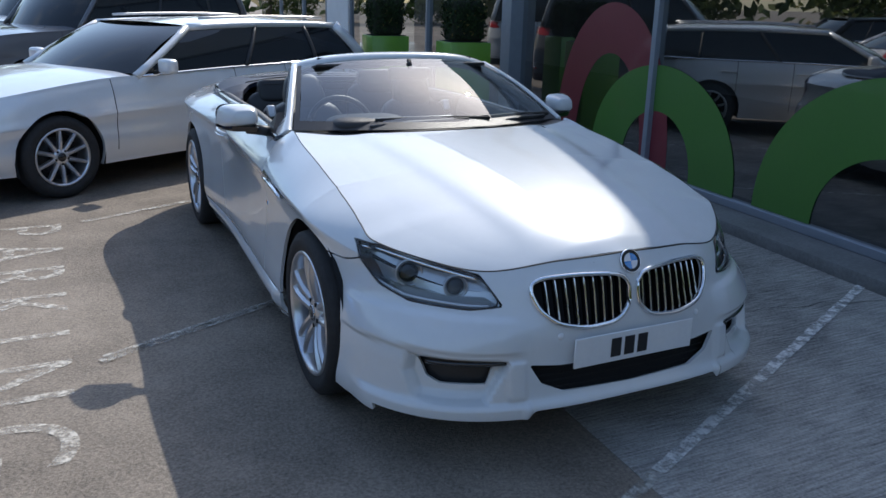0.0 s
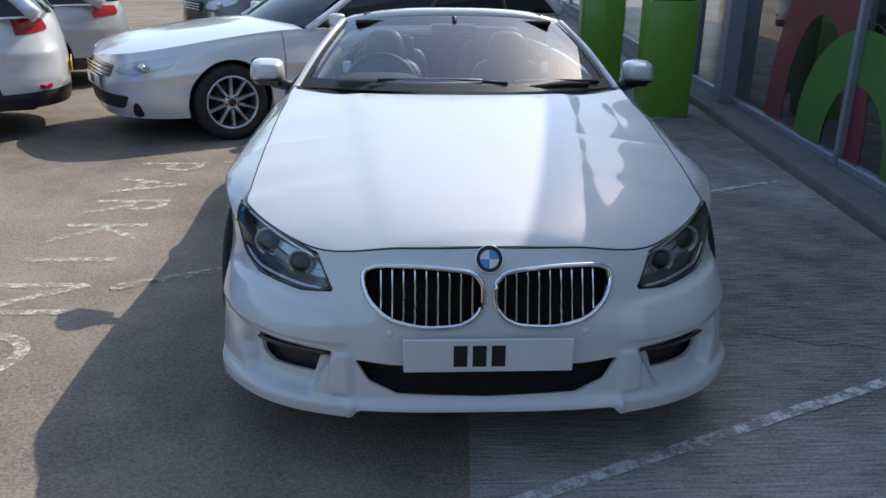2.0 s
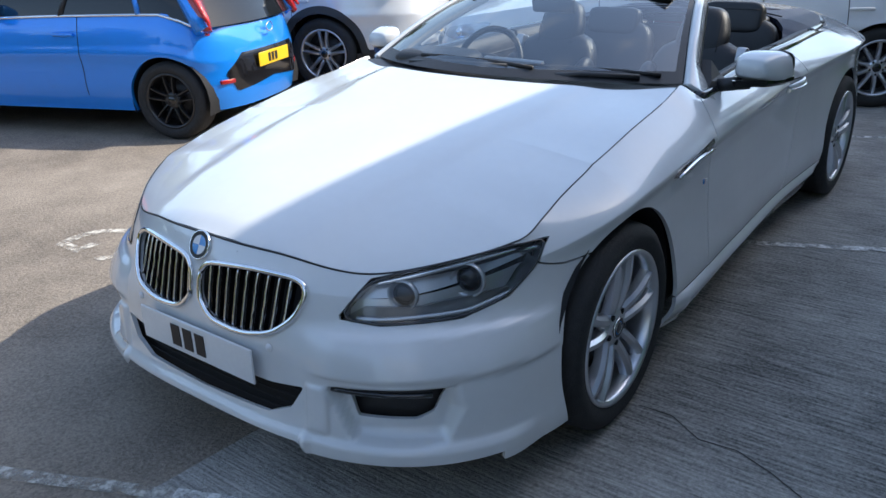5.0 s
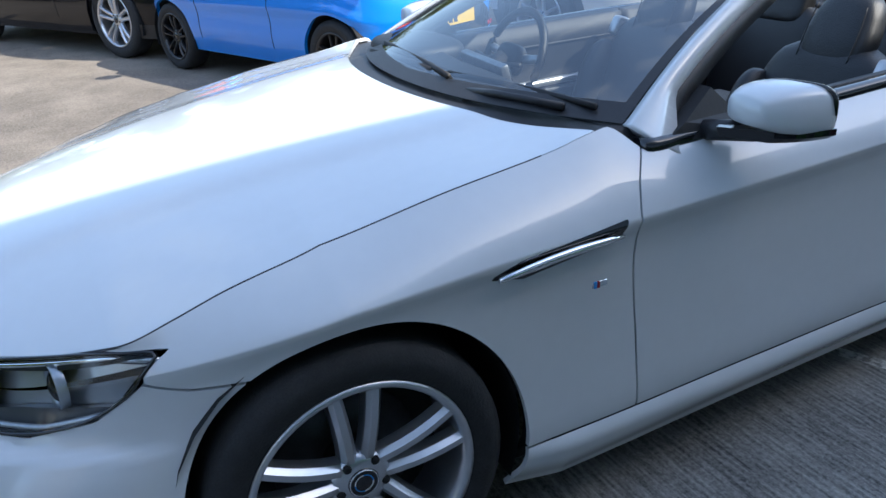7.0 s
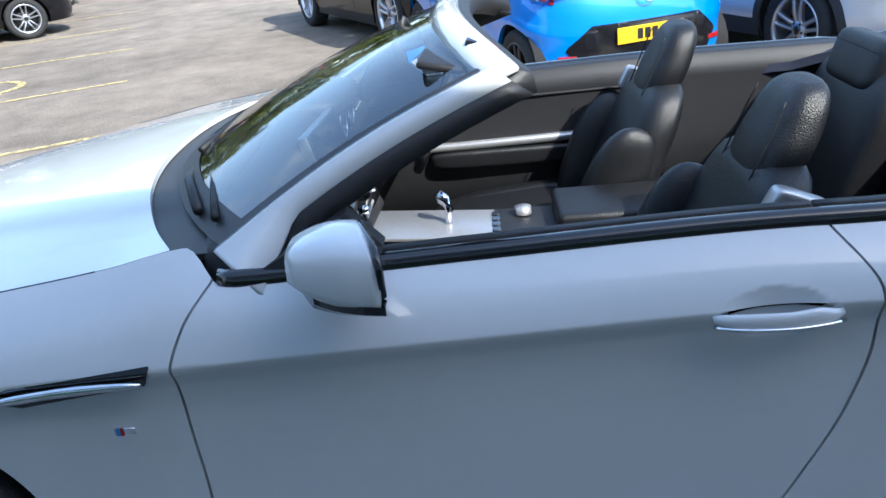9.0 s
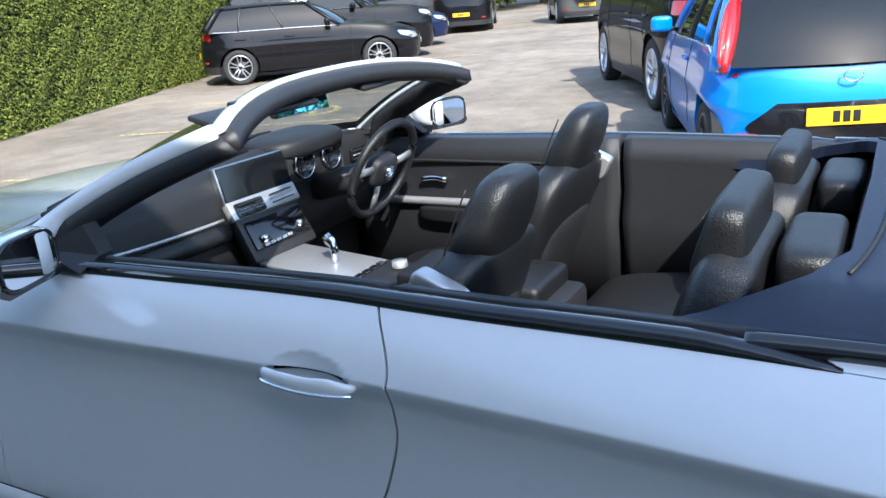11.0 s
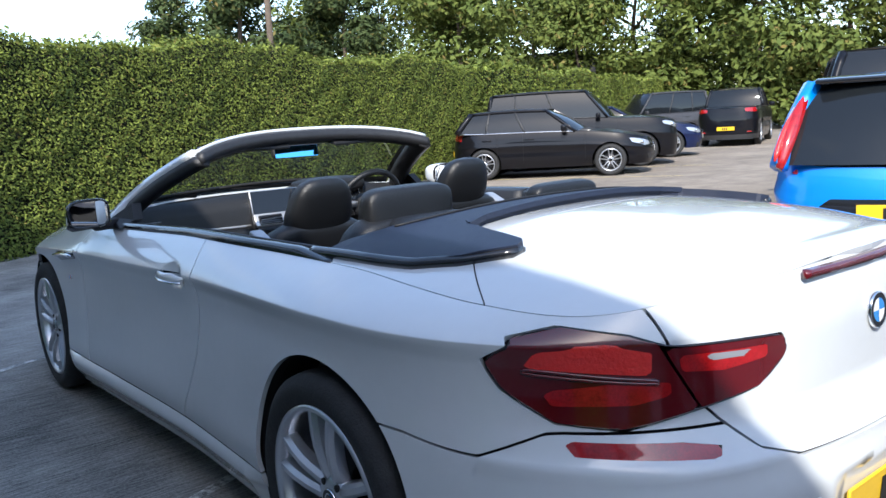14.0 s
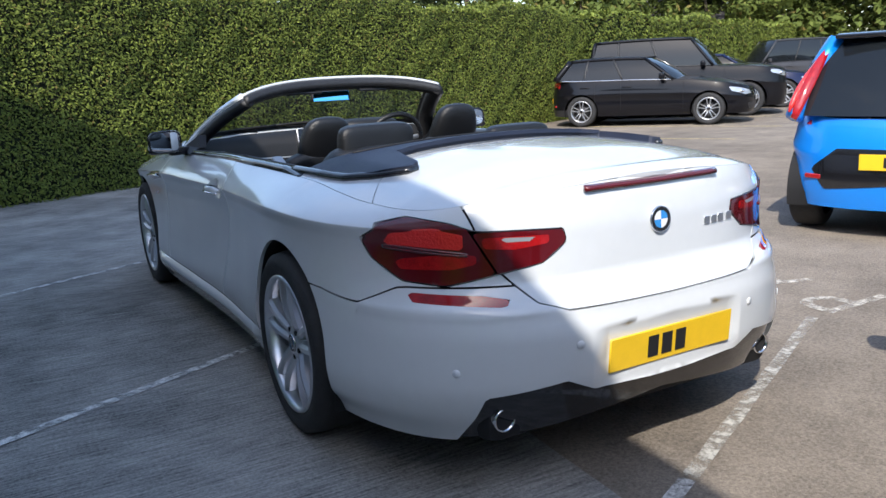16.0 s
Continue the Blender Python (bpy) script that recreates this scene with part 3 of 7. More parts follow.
    # cowl between bonnet and windscreen
    a, b = trim(bonnet_surface, bu, bt, lambda p: np.minimum(np.minimum(edge_front(p[:, 1])[0] - p[:, 0] - 0.004, p[:, 1] - cowl_y(p[:, 0]) + 0.02), cowl_y(p[:, 0]) + 0.16 - p[:, 1]))
    panel("cowl", bonnet_surface, a, b, SATIN, car, "black plastic scuttle under the windscreen", both=True, off=-0.016)
    # deck: painted boot top with the lip, behind the roof cover
    du, dt = uvgrid(np.linspace(0, 0.95, 60), np.linspace(2.6, 3.82, 90))
    inside = lambda p: np.minimum(edge_rear(p[:, 1])[0] - p[:, 0], p[:, 1] - 2.76 + 0.12 * (p[:, 0] > 0.69))
    seam = lambda p: p[:, 1] - (3.05 + 0.28 * np.clip((p[:, 0] - 0.50) / 0.26, 0, 1) ** 1.5)
    a, b = trim(boot_surface, du, dt, lambda p: inside(p) - G)
    fr, frt = trim(boot_surface, a, b, lambda p: -seam(p) - G)
    panel("deck_panel", boot_surface, fr, frt, PAINT, car, both=True, sign=1)
    bk, bkt = trim(boot_surface, a, b, lambda p: seam(p) - G)
    bk, bkt = trim(boot_surface, bk, bkt, lambda p: 3.79 - p[:, 1])
    panel("boot_top", boot_surface, bk, bkt, PAINT, boot, both=True)
    return car, bumper, rear, boot


car, front_bumper, rear_bumper, boot_lid = convertible()


def skin_patch(name, poly, mat, parent, rear=False, off=0.002, rim=0.01, label="", flip=False, both=False, n=60, push=None):
    """A piece that follows the nose or tail skin inside a polygon of x and z."""
    us = np.linspace(1.0, 2.0, 260) if rear else np.linspace(-1.0, -0.05, 260)
    a, b = uvgrid(us, np.linspace(0, 1, n))
    a, b = trim(side_surface, a, b, lambda p: np.where((p[:, 1] > 3.25) if rear else (p[:, 1] < -0.25), poly(p[:, 0], p[:, 2]), -1.0))
    return panel(name, side_surface, a, b, mat, parent, label, off=off, rim=rim, flip=flip, both=both, push=push)


def outline(poly_points, rear=False, off=0.0, s=1, step=0.008):
    """Points along a polygon's border, laid on the skin."""
    P = np.array(poly_points, float)
    for _ in range(2):  # round the corners
        Q = np.roll(P, -1, 0)
        P = np.stack([0.8 * P + 0.2 * Q, 0.2 * P + 0.8 * Q], 1).reshape(-1, 2)
    out, nn, _ = on_skin(P[:, 0], P[:, 1], rear)
    out = out + nn * off
    out[:, 0] *= s
    return out


def emblem(parent, c, n, r=0.041):
    """A round two-colour badge with a bright rim."""
    n = Vector(n).normalized()
    M = n.to_track_quat("X", "Z").to_matrix()
    def put(V):
        return [Vector(c) + M @ Vector(v) for v in V]
    V, F = lathe_x([(0.0, r), (0.007, r), (0.008, r * 0.96), (0.0075, r * 0.93)], 32)
    e = part("badge", put(V), F, CHROME, parent, "round badge, plain blue and white quarters")
    V, F = lathe_x([(0.0075, r * 0.93), (0.007, r * 0.66)], 32)
    part("badge_ring", put(V), F, BLACKINK, e)
    for k in range(4):
        q = [k * math.pi / 2 + t * math.pi / 16 for t in range(9)]
        V = [(0.0072, 0, 0)] + [(0.0072, r * 0.66 * math.cos(t), r * 0.66 * math.sin(t)) for t in q]
        part("badge_quarter", put(V), [tuple(range(len(V)))], (BADGEBLUE, WHITEPLASTIC)[k % 2], e)


def plate(parent, c, rot, mat, w=0.52, h=0.111, bars=3, label="plate with plain dark bars", place=None):
    M = Euler([radians(a) for a in rot]).to_matrix()
    bm = bmesh.new()
    rbox(bm, *c, w, 0.008, h, 0.003, 1, M)
    p = bpart("number_plate", bm, mat, parent, label)
    for i in range(bars):
        bm = bmesh.new()
        o = M @ Vector((-0.028 + (i - 1) * 0.058, -0.0055, 0))
        rbox(bm, c[0] + o.x, c[1] + o.y, c[2] + o.z, 0.042 * w / 0.52, 0.002, 0.07 * h / 0.111, 0, 1, M)
        bpart("plate_bar", bm, BLACKINK, p, smooth=False)
    return p


# ---- nose: kidneys, intakes, lamps, plate ----
KPTS = [(0.05, 0.548), (0.018, 0.585), (0.018, 0.655), (0.05, 0.69), (0.20, 0.698), (0.335, 0.690), (0.376, 0.672), (0.383, 0.640), (0.362, 0.585), (0.305, 0.540), (0.20, 0.520), (0.09, 0.528)]
for s in (1, -1):
    o = outline(KPTS, off=0.004, s=s)
    ring = part("kidney_grille", *tube(o, 0.0085, 8, closed=True), CHROME, car, "chrome-framed kidney-shaped grille with slats")
    skin_patch("grille_backing", polygon(KPTS, 0.01), UNDER, ring, off=-0.06, rim=0, flip=s < 0)
    for k in range(9):
        x = 0.05 + k * 0.035
        zz = np.linspace(0.50, 0.70, 40)
        zz = zz[polygon(KPTS)(np.full(40, x), zz) > -0.004]
        pt, nn, _ = on_skin(np.full(12, x), np.linspace(zz[0], zz[-1], 12))
        pt = pt - nn * 0.012
        pt[:, 0] *= s
        rings = [[p + np.array([-0.0032, 0.004, 0]), p + np.array([0, -0.003, 0]), p + np.array([0.0032, 0.004, 0]), p + np.array([0.002, 0.022, 0]), p + np.array([-0.002, 0.022, 0])] for p in pt]
        sl = part("slat", *loft(rings), GLOSSBLACK, ring, smooth=False)
        part("slat_edge", *tube([p + np.array([0, -0.004, 0]) for p in pt], 0.0036, 6), CHROME, sl)
skin_patch("lower_intake", INTAKE, UNDER, front_bumper, off=-0.05, rim=0, both=True)
for k in range(4):
    xs = np.linspace(-0.38, 0.38, 31)
    pt, nn, _ = on_skin(xs, np.full(31, 0.305 + k * 0.024))
    pt = pt - nn * 0.03
    pt[:, 0] = xs
    part("intake_bar", *tube(pt, 0.0025, 6), UNDER, front_bumper)
for s in (1, -1):
    f = skin_patch("fog_intake", polygon([(0.48, 0.42), (0.80, 0.44), (0.78, 0.32), (0.50, 0.32)]), SATIN, front_bumper, off=-0.075, rim=0, flip=s < 0, label="black side air intake")
    pt, nn, _ = on_skin(np.linspace(0.49, 0.74, 12), np.full(12, 0.414))
    pt = pt - nn * 0.016
    pt[:, 0] *= s
    part("intake_lip", *tube(pt, 0.0075, 6), GLOSSBLACK, f)
    # headlamp
    LP = polygon([(0.478, 0.60), (0.53, 0.694), (0.68, 0.728), (0.79, 0.752), (0.838, 0.75), (0.844, 0.70), (0.805, 0.622), (0.74, 0.590), (0.58, 0.585)], -0.002)
    lamp = skin_patch("headlamp", LP, LAMPGREY, car, off=-0.055, rim=0, flip=s < 0, label="clear headlamp with two round projectors")
    # housing wall
    op = outline([(0.478, 0.60), (0.53, 0.694), (0.68, 0.728), (0.79, 0.752), (0.838, 0.75), (0.844, 0.70), (0.805, 0.622), (0.74, 0.590), (0.58, 0.585)], s=s)
    op2 = outline([(0.478, 0.60), (0.53, 0.694), (0.68, 0.728), (0.79, 0.752), (0.838, 0.75), (0.844, 0.70), (0.805, 0.622), (0.74, 0.590), (0.58, 0.585)], s=s, off=-0.058)
    part("lamp_wall", *loft([op, op2], caps=False), LAMPDARK, lamp)
    skin_patch("lower_panel", polygon([(0.47, 0.59), (0.53, 0.628), (0.66, 0.624), (0.70, 0.632), (0.80, 0.640), (0.86, 0.64), (0.83, 0.60), (0.75, 0.58), (0.58, 0.575)]), LAMPDARK, lamp, off=-0.030, rim=0.02, flip=s < 0)
    part("lamp_seal", *tube(op, 0.0035, 6, closed=True), GLOSSBLACK, lamp)
    for (lx, lz, lr) in ((0.612, 0.664, 0.044), (0.738, 0.688, 0.050)):
        p, nn, _ = on_skin(lx, lz)
        c = p[0] - nn[0] * 0.045
        c[0] *= s
        d = Vector((s * 0.25, -1.0, 0.05)).normalized()
        M = d.to_track_quat("X", "Z").to_matrix()
        V, F = lathe_x([(0.0, lr * 0.98), (0.018, lr), (0.020, lr * 0.93), (0.012, lr * 0.84), (0.004, lr * 0.70)], 28)
        part("lamp_ring", [Vector(c) + M @ Vector(v) for v in V], F, LAMPGREY, lamp)
        V, F = lathe_x([(0.002 + 0.024 * math.cos(a), lr * 0.74 * math.sin(a)) for a in np.linspace(1.57, 0.02, 8)], 24)
        part("projector", [Vector(c) + M @ Vector(v) for v in V], F, SCREEN, lamp)
    pt, nn, _ = on_skin(np.linspace(0.535, 0.845, 24), np.interp(np.linspace(0.535, 0.845, 24), [0.53, 0.68, 0.79, 0.85], [0.684, 0.716, 0.740, 0.738]))
    pt = pt - nn * 0.02
    pt[:, 0] *= s
    part("lamp_brow", *tube(pt, 0.009, 6), CHROME, lamp)
    pt, nn, _ = on_skin(np.linspace(0.52, 0.82, 24), np.interp(np.linspace(0.52, 0.82, 24), [0.50, 0.58, 0.75, 0.83], [0.60, 0.597, 0.604, 0.638]))
    pt = pt - nn * 0.012
    pt[:, 0] *= s
    part("indicator_strip", *tube(pt, 0.007, 6), LAMPGREY, lamp)
    cover = skin_patch("lamp_cover", LP, LENS, lamp, off=0.0005, rim=0, flip=s < 0)
    cover.visible_shadow = False
    # parking sensors and washer flap
    for x, z in ((0.30, 0.50), (0.715, 0.52)):
        p, nn, _ = on_skin(x, z)
        M = Vector((s * nn[0][0], nn[0][1], nn[0][2])).to_track_quat("X", "Z").to_matrix()
        V, F = lathe_x([(0.001, 0.012), (0.0035, 0.0105), (0.0035, 0.0)], 16)
        part("parking_sensor", [Vector((s * p[0][0], p[0][1], p[0][2])) + M @ Vector(v) for v in V], F, WHITEPLASTIC, front_bumper)
p, nn, _ = on_skin(0.0, 0.722)
emblem(car, p[0] + np.array([0, -0.001, 0.002]), (0, -1, 0.5), 0.043)
plate(car, (0, -0.938, 0.438), (0, 0, 0), WHITEPLASTIC, label="white front plate with three plain dark bars")
p, nn, _ = on_skin(0.0, 0.437)

# ---- tail: lamps, badge, plate, exhausts ----
for s in (1, -1):
    TP = [(0.842, 0.825), (0.81, 0.868), (0.74, 0.889), (0.66, 0.872), (0.60, 0.845), (0.45, 0.842), (0.355, 0.838), (0.345, 0.80), (0.42, 0.742), (0.56, 0.715), (0.68, 0.686), (0.77, 0.70), (0.82, 0.76)]
    divide = lambda p, z: p - (0.55 + 0.06 * (z - 0.72) / 0.12)
    tp = polygon(TP, -0.002)
    lamp = skin_patch("tail_lamp", lambda x, z: np.minimum(tp(x, z), divide(x, z) - 0.003), REDDARK, car, rear=True, off=0.004, flip=s < 0, label="dark red wraparound tail lamp")
    skin_patch("inner_tail_lamp", lambda x, z: np.minimum(tp(x, z), -divide(x, z) - 0.003), REDDARK, boot_lid, rear=True, off=0.004, flip=s < 0, label="dark red inner tail lamp")
    upper = polygon([(0.63, 0.838), (0.70, 0.858), (0.79, 0.846), (0.80, 0.812), (0.70, 0.800), (0.63, 0.792)])
    mid_b = polygon([(0.60, 0.775), (0.66, 0.785), (0.78, 0.765), (0.77, 0.735), (0.66, 0.735), (0.60, 0.75)])
    skin_patch("light_band", upper, REDBRIGHT, lamp, rear=True, off=0.0055, rim=0, flip=s < 0)
    skin_patch("light_band", mid_b, REDLENS, lamp, rear=True, off=0.0055, rim=0, flip=s < 0)
    skin_patch("light_band", polygon([(0.40, 0.825), (0.585, 0.828), (0.58, 0.795), (0.50, 0.788), (0.40, 0.80)]), REDLENS, lamp, rear=True, off=0.0055, rim=0, flip=s < 0)
    skin_patch("reversing_light", polygon([(0.44, 0.822), (0.54, 0.826), (0.52, 0.808), (0.455, 0.806)]), LAMPGREY, lamp, rear=True, off=0.0065, rim=0, flip=s < 0)
    pt = outline([(0.80, 0.80), (0.70, 0.785), (0.62, 0.775), (0.62, 0.782), (0.70, 0.793), (0.80, 0.81)], rear=True, off=0.007, s=s)
    part("lamp_rib", *tube(pt, 0.004, 5, closed=True), REDDARK, lamp)
    part("lamp_seal", *tube(outline(TP, rear=True, off=0.002, s=s), 0.0022, 5, closed=True), GLOSSBLACK, lamp)
    skin_patch("rear_reflector", REFLECT, REDLENS, rear_bumper, rear=True, off=0.001, flip=s < 0, label="red bumper reflector strip")
    # exhaust
    V, F = lathe_x([(-0.10, 0.036), (0.0, 0.038), (0.005, 0.037), (0.005, 0.033), (-0.01, 0.032)], 28)
    M = Matrix.Rotation(radians(90), 3, "Z")
    part("exhaust_tip", [Vector((s * 0.565, 3.752, 0.275)) + M @ Vector(v) for v in V], F, CHROME, rear_bumper, "round chrome exhaust tip")
    V, F = lathe_x([(-0.10, 0.034), (-0.005, 0.0315), (-0.09, 0.028), (-0.09, 0.0)], 24)
    part("exhaust_pipe", [Vector((s * 0.565, 3.752, 0.275)) + M @ Vector(v) for v in V], F, UNDER, rear_bumper)
    for x, z in ((0.36, 0.50), (0.70, 0.44)):
        p, nn, _ = on_skin(x, z, True)
        M = Vector((s * nn[0][0], nn[0][1], nn[0][2])).to_track_quat("X", "Z").to_matrix()
        V, F = lathe_x([(0.001, 0.013), (0.0035, 0.0115), (0.0035, 0.0)], 16)
        part("parking_sensor", [Vector((s * p[0][0], p[0][1], p[0][2])) + M @ Vector(v) for v in V], F, WHITEPLASTIC, rear_bumper)
skin_patch("diffuser", DIFFUSER, GLOSSBLACK, rear_bumper, rear=True, off=-0.012, rim=0, both=True, label="gloss black diffuser")
# high brake light along the lip
xs = np.linspace(-0.275, 0.275, 25)
part("brake_light", *loft([[(x, 3.792 - 0.17 * x * x, 0.957), (x, 3.803 - 0.17 * x * x, 0.950), (x, 3.803 - 0.17 * x * x, 0.938), (x, 3.79 - 0.17 * x * x, 0.935)] for x in xs]), REDDARK, boot_lid, "long dark red brake light")
p, nn, _ = on_skin(0.0, 0.823, True)
emblem(boot_lid, p[0] + np.array([0, 0.001, 0]), (0, 1, 0.05), 0.042)
for k in range(4):
    x = -0.215 - 0.036 * k - (0.012 if k == 3 else 0)
    p, nn, _ = on_skin(abs(x), 0.79, True)
    boxpart("model_mark", (x, p[0][1] + 0.003, 0.79), (0.026, 0.005, 0.026), CHROME, boot_lid, bev=0.001, seg=1)
plate(car, (0, 3.872, 0.442), (5, 0, 180), YELLOWPLATE, label="yellow rear plate with three plain dark bars")


# ---- wheels ----
def road_wheel(parent, at, R=0.345, rim=0.258, spokes=5, mat=ALLOY, width=0.22, twin=True, label="wheel with paired silver spokes", cap=GLOSSBLACK, steer=0.0, thin=0.060):
    """Wheel that faces +x in its own frame."""
    w = new("wheel")
    w.parent = parent
    w.matrix_basis = at @ pose(0, 0, 0, 0, 0, steer)
    tagged(w, label)
    h = width / 2
    prof = [(-h, rim), (-h, R - 0.03), (-h + 0.02, R - 0.006), (-h + 0.05, R), (h - 0.05, R), (h - 0.02, R - 0.006), (h - 0.004, R - 0.03), (h, (R + rim) / 2), (h - 0.008, rim + 0.008), (h - 0.02, rim - 0.004)]
    part("tyre", *lathe_x(prof, 56), TYRE, w)
    prof = [(h - 0.016, rim + 0.004), (h - 0.006, rim + 0.002), (h - 0.006, rim - 0.010), (h - 0.02, rim - 0.018), (h - 0.05, rim - 0.024), (-h, rim - 0.02)]
    rm = part("rim", *lathe_x(prof, 56), mat, w)
    part("brake_disc", *lathe_x([(-0.04, rim * 0.66), (-0.025, rim * 0.66), (-0.025, 0.06)], 36), DISC, w)
    part("wheel_inside", *lathe_x([(-0.05, rim - 0.005), (-0.05, 0.0)], 36), UNDER, w)
    zz = h - 0.035
    for k in range(spokes):
        for side in ((-1, 1) if twin else (0,)):
            a = 2 * math.pi * k / spokes + math.pi / 2
            rings = []
            for t in np.linspace(0, 1, 7):
                r = 0.045 + (rim - 0.055) * t
                off = side * (0.020 + 0.021 * t * rim / 0.252 + 0.004 * t * t)
                wd = thin * (0.60 - 0.10 * t + 0.06 * t * t) if twin else thin * (1.6 - 0.3 * t)
                x = zz + 0.012 * math.sin(math.pi * t) - 0.01 * (1 - t) + 0.012 * t
                ca, sa = math.cos(a), math.sin(a)
                ring = []
                for dw, dx in ((-wd * 0.62, -0.032), (-wd * 0.5, -0.006), (-wd * 0.22, 0.007), (wd * 0.22, 0.007), (wd * 0.5, -0.006), (wd * 0.62, -0.032)):
                    o = off + dw
                    ring.append((x + dx, r * ca - o * sa, r * sa + o * ca))
                rings.append(ring)
            part("spoke", *loft(rings), mat, rm, smooth=False)
    V, F = lathe_x([(zz - 0.03, 0.072), (zz - 0.004, 0.066), (zz + 0.002, 0.05), (zz + 0.004, 0.036)], 30)
    part("hub", V, F, mat, rm)
    V, F = lathe_x([(zz + 0.004, 0.036), (zz + 0.008, 0.033), (zz + 0.0085, 0.0)], 24)
    part("hub_cap", V, F, cap or GLOSSBLACK, rm)
    if cap is None:
        emblem(rm, (zz + 0.001, 0, 0), (1, 0, 0), 0.034)
    for k in range(5):
        q = 2 * math.pi * (k + 0.5) / 5 + math.pi / 2
        V, F = lathe_x([(zz - 0.01, 0.011), (zz + 0.004, 0.010), (zz + 0.004, 0)], 8)
        part("wheel_bolt", [(v[0], v[1] + 0.055 * math.cos(q), v[2] + 0.055 * math.sin(q)) for v in V], F, UNDER, rm)
    return w


def four_wheels(parent, track, wheelbase, hub, **k):
    """Wheels at both axles; the front axle is at y = 0."""
    first = None
    for y in (0, wheelbase):
        for s in (1, -1):
            m = pose(s * track, y, hub, 0, 0, 0 if s > 0 else 180)
            if first is None:
                first = road_wheel(parent, m, **k)
            else:
                c = copy_thing(first, m)
                c.parent = parent


four_wheels(car, 0.832, WB, HUB, cap=None)
# wheel housings
for y in (0, WB):
    for s in (1, -1):
        V = []
        n = 20
        for x in (0.55, 0.905):
            for k in range(n):
                a = math.pi * (-0.12 + 1.24 * k / (n - 1))
                V.append((s * x, y + 0.402 * math.cos(a), HUB + 0.402 * math.sin(a)))
        F = [(k, k + 1, n + k + 1, n + k) for k in range(n - 1)] + [tuple(range(n))]
        part("wheel_housing", V, F, UNDER, car)
boxpart("underbody", (0, 1.5, 0.25), (1.25, 4.5, 0.12), UNDER, car, bev=0.05)

# ---- side details ----
for s in (1, -1):
    # wing vent with a chrome blade
    P = [(0.318, 0.764), (0.39, 0.791), (0.672, 0.817), (0.652, 0.776), (0.40, 0.744)]
    a, b = uvgrid(np.linspace(0.10, 0.25, 60), np.linspace(0.55, 0.85, 40))
    a, b = trim(side_surface, a, b, lambda p: polygon(P, 0.002)(p[:, 1], p[:, 2]))
    v0 = panel("wing_vent", side_surface, a, b, GLOSSBLACK, car, "black wing vent with a chrome blade", off=0.0025, rim=0.006, flip=s < 0)
    part("vent_blade", *tube([(s * (0.949 - 0.004 * t), 0.33 + 0.325 * t, 0.764 + 0.022 * t + 0.008 * math.sin(3 * t)) for t in np.linspace(0, 1, 9)], 0.0105, 8, taper=[0.6, 0.8, 1, 1, 1, 1, 0.9, 0.8, 0.5]), CHROME, v0)
    bd = boxpart("side_badge", (s * 0.9405, 0.595, 0.682), (0.004, 0.042, 0.016), CHROME, car, bev=0.001, seg=1)
    for i, mt in enumerate((BADGEBLUE, REDLENS)):
        boxpart("badge_stripe", (s * 0.942, 0.582 + i * 0.008, 0.682), (0.004, 0.007, 0.0165), mt, bd, bev=0)
    # waist trim along the open cockpit
    ys = np.linspace(0.80, 2.74, 60)
    rings = []
    for y in ys:
        e = side_surface(np.array([[y / WB if y < WB else 1 + (y - WB) * 0.75, 1.0]]))[0]
        x, z = e[0], e[2]
        h = min(1.0, (2.76 - y) / 0.22)
        rings.append([(s * (x + 0.002), y, z + 0.001), (s * (x - 0.003), y, z + 0.021 * h), (s * (x - 0.02), y, z + 0.026 * h), (s * (x - 0.055), y, z + 0.020 * h), (s * (x - 0.06), y, z - 0.03), (s * (x - 0.01), y, z - 0.03)])
    part("waist_trim", *loft(rings), GLOSSBLACK, car, "black waist trim")

# ---- windscreen, pillars, header ----
base_mid, base_end = Vector((0, 0.53, 0.992)), Vector((0.765, 0.80, 0.975))
top_mid, top_end = Vector((0, 1.235, 1.292)), Vector((0.575, 1.355, 1.238))


def screen_point(s, t, off=0.0):
    """s from -1 to 1 across, t from the scuttle to the header."""
    a = abs(s)
    b = Vector((base_end.x * s, base_mid.y + (base_end.y - base_mid.y) * a ** 2.3, base_mid.z + (base_end.z - base_mid.z) * a ** 2.5))
    c = Vector((top_end.x * s, top_mid.y + (top_end.y - top_mid.y) * a ** 2.3, top_mid.z + (top_end.z - top_mid.z) * a ** 2.5))
    p = b.lerp(c, t)
    bow = 0.022 * math.sin(math.pi * min(max(t, 0), 1))
    return p + Vector((0, -0.42, 0.9)) * (bow + off)


n, m = 33, 17
V = [screen_point(-0.985 + 1.97 * i / (n - 1), j / (m - 1) * 0.97) for i in range(n) for j in range(m)]
F = [(i * m + j, (i + 1) * m + j, (i + 1) * m + j + 1, i * m + j + 1) for i in range(n - 1) for j in range(m - 1)]
windscreen = part("windscreen", V, F, GLASS, car, "raked clear windscreen glass")
windscreen.visible_shadow = False
# dark band printed round the glass
for side in ("low", "left", "right"):
    if side == "low":
        V = [screen_point(-0.985 + 1.97 * i / 40, t, 0.003) for i in range(41) for t in (0.0, 0.06 + 0.05 * abs(i - 20) / 20)]
    else:
        q = -1 if side == "left" else 1
        V = [screen_point(q * w, t / 40 * 0.97, 0.003) for t in range(41) for w in (0.985, 0.955 + 0.0 * t)]
    part("glass_band", V, [(2 * i, 2 * i + 2, 2 * i + 3, 2 * i + 1) for i in range(40)], SATIN, windscreen)
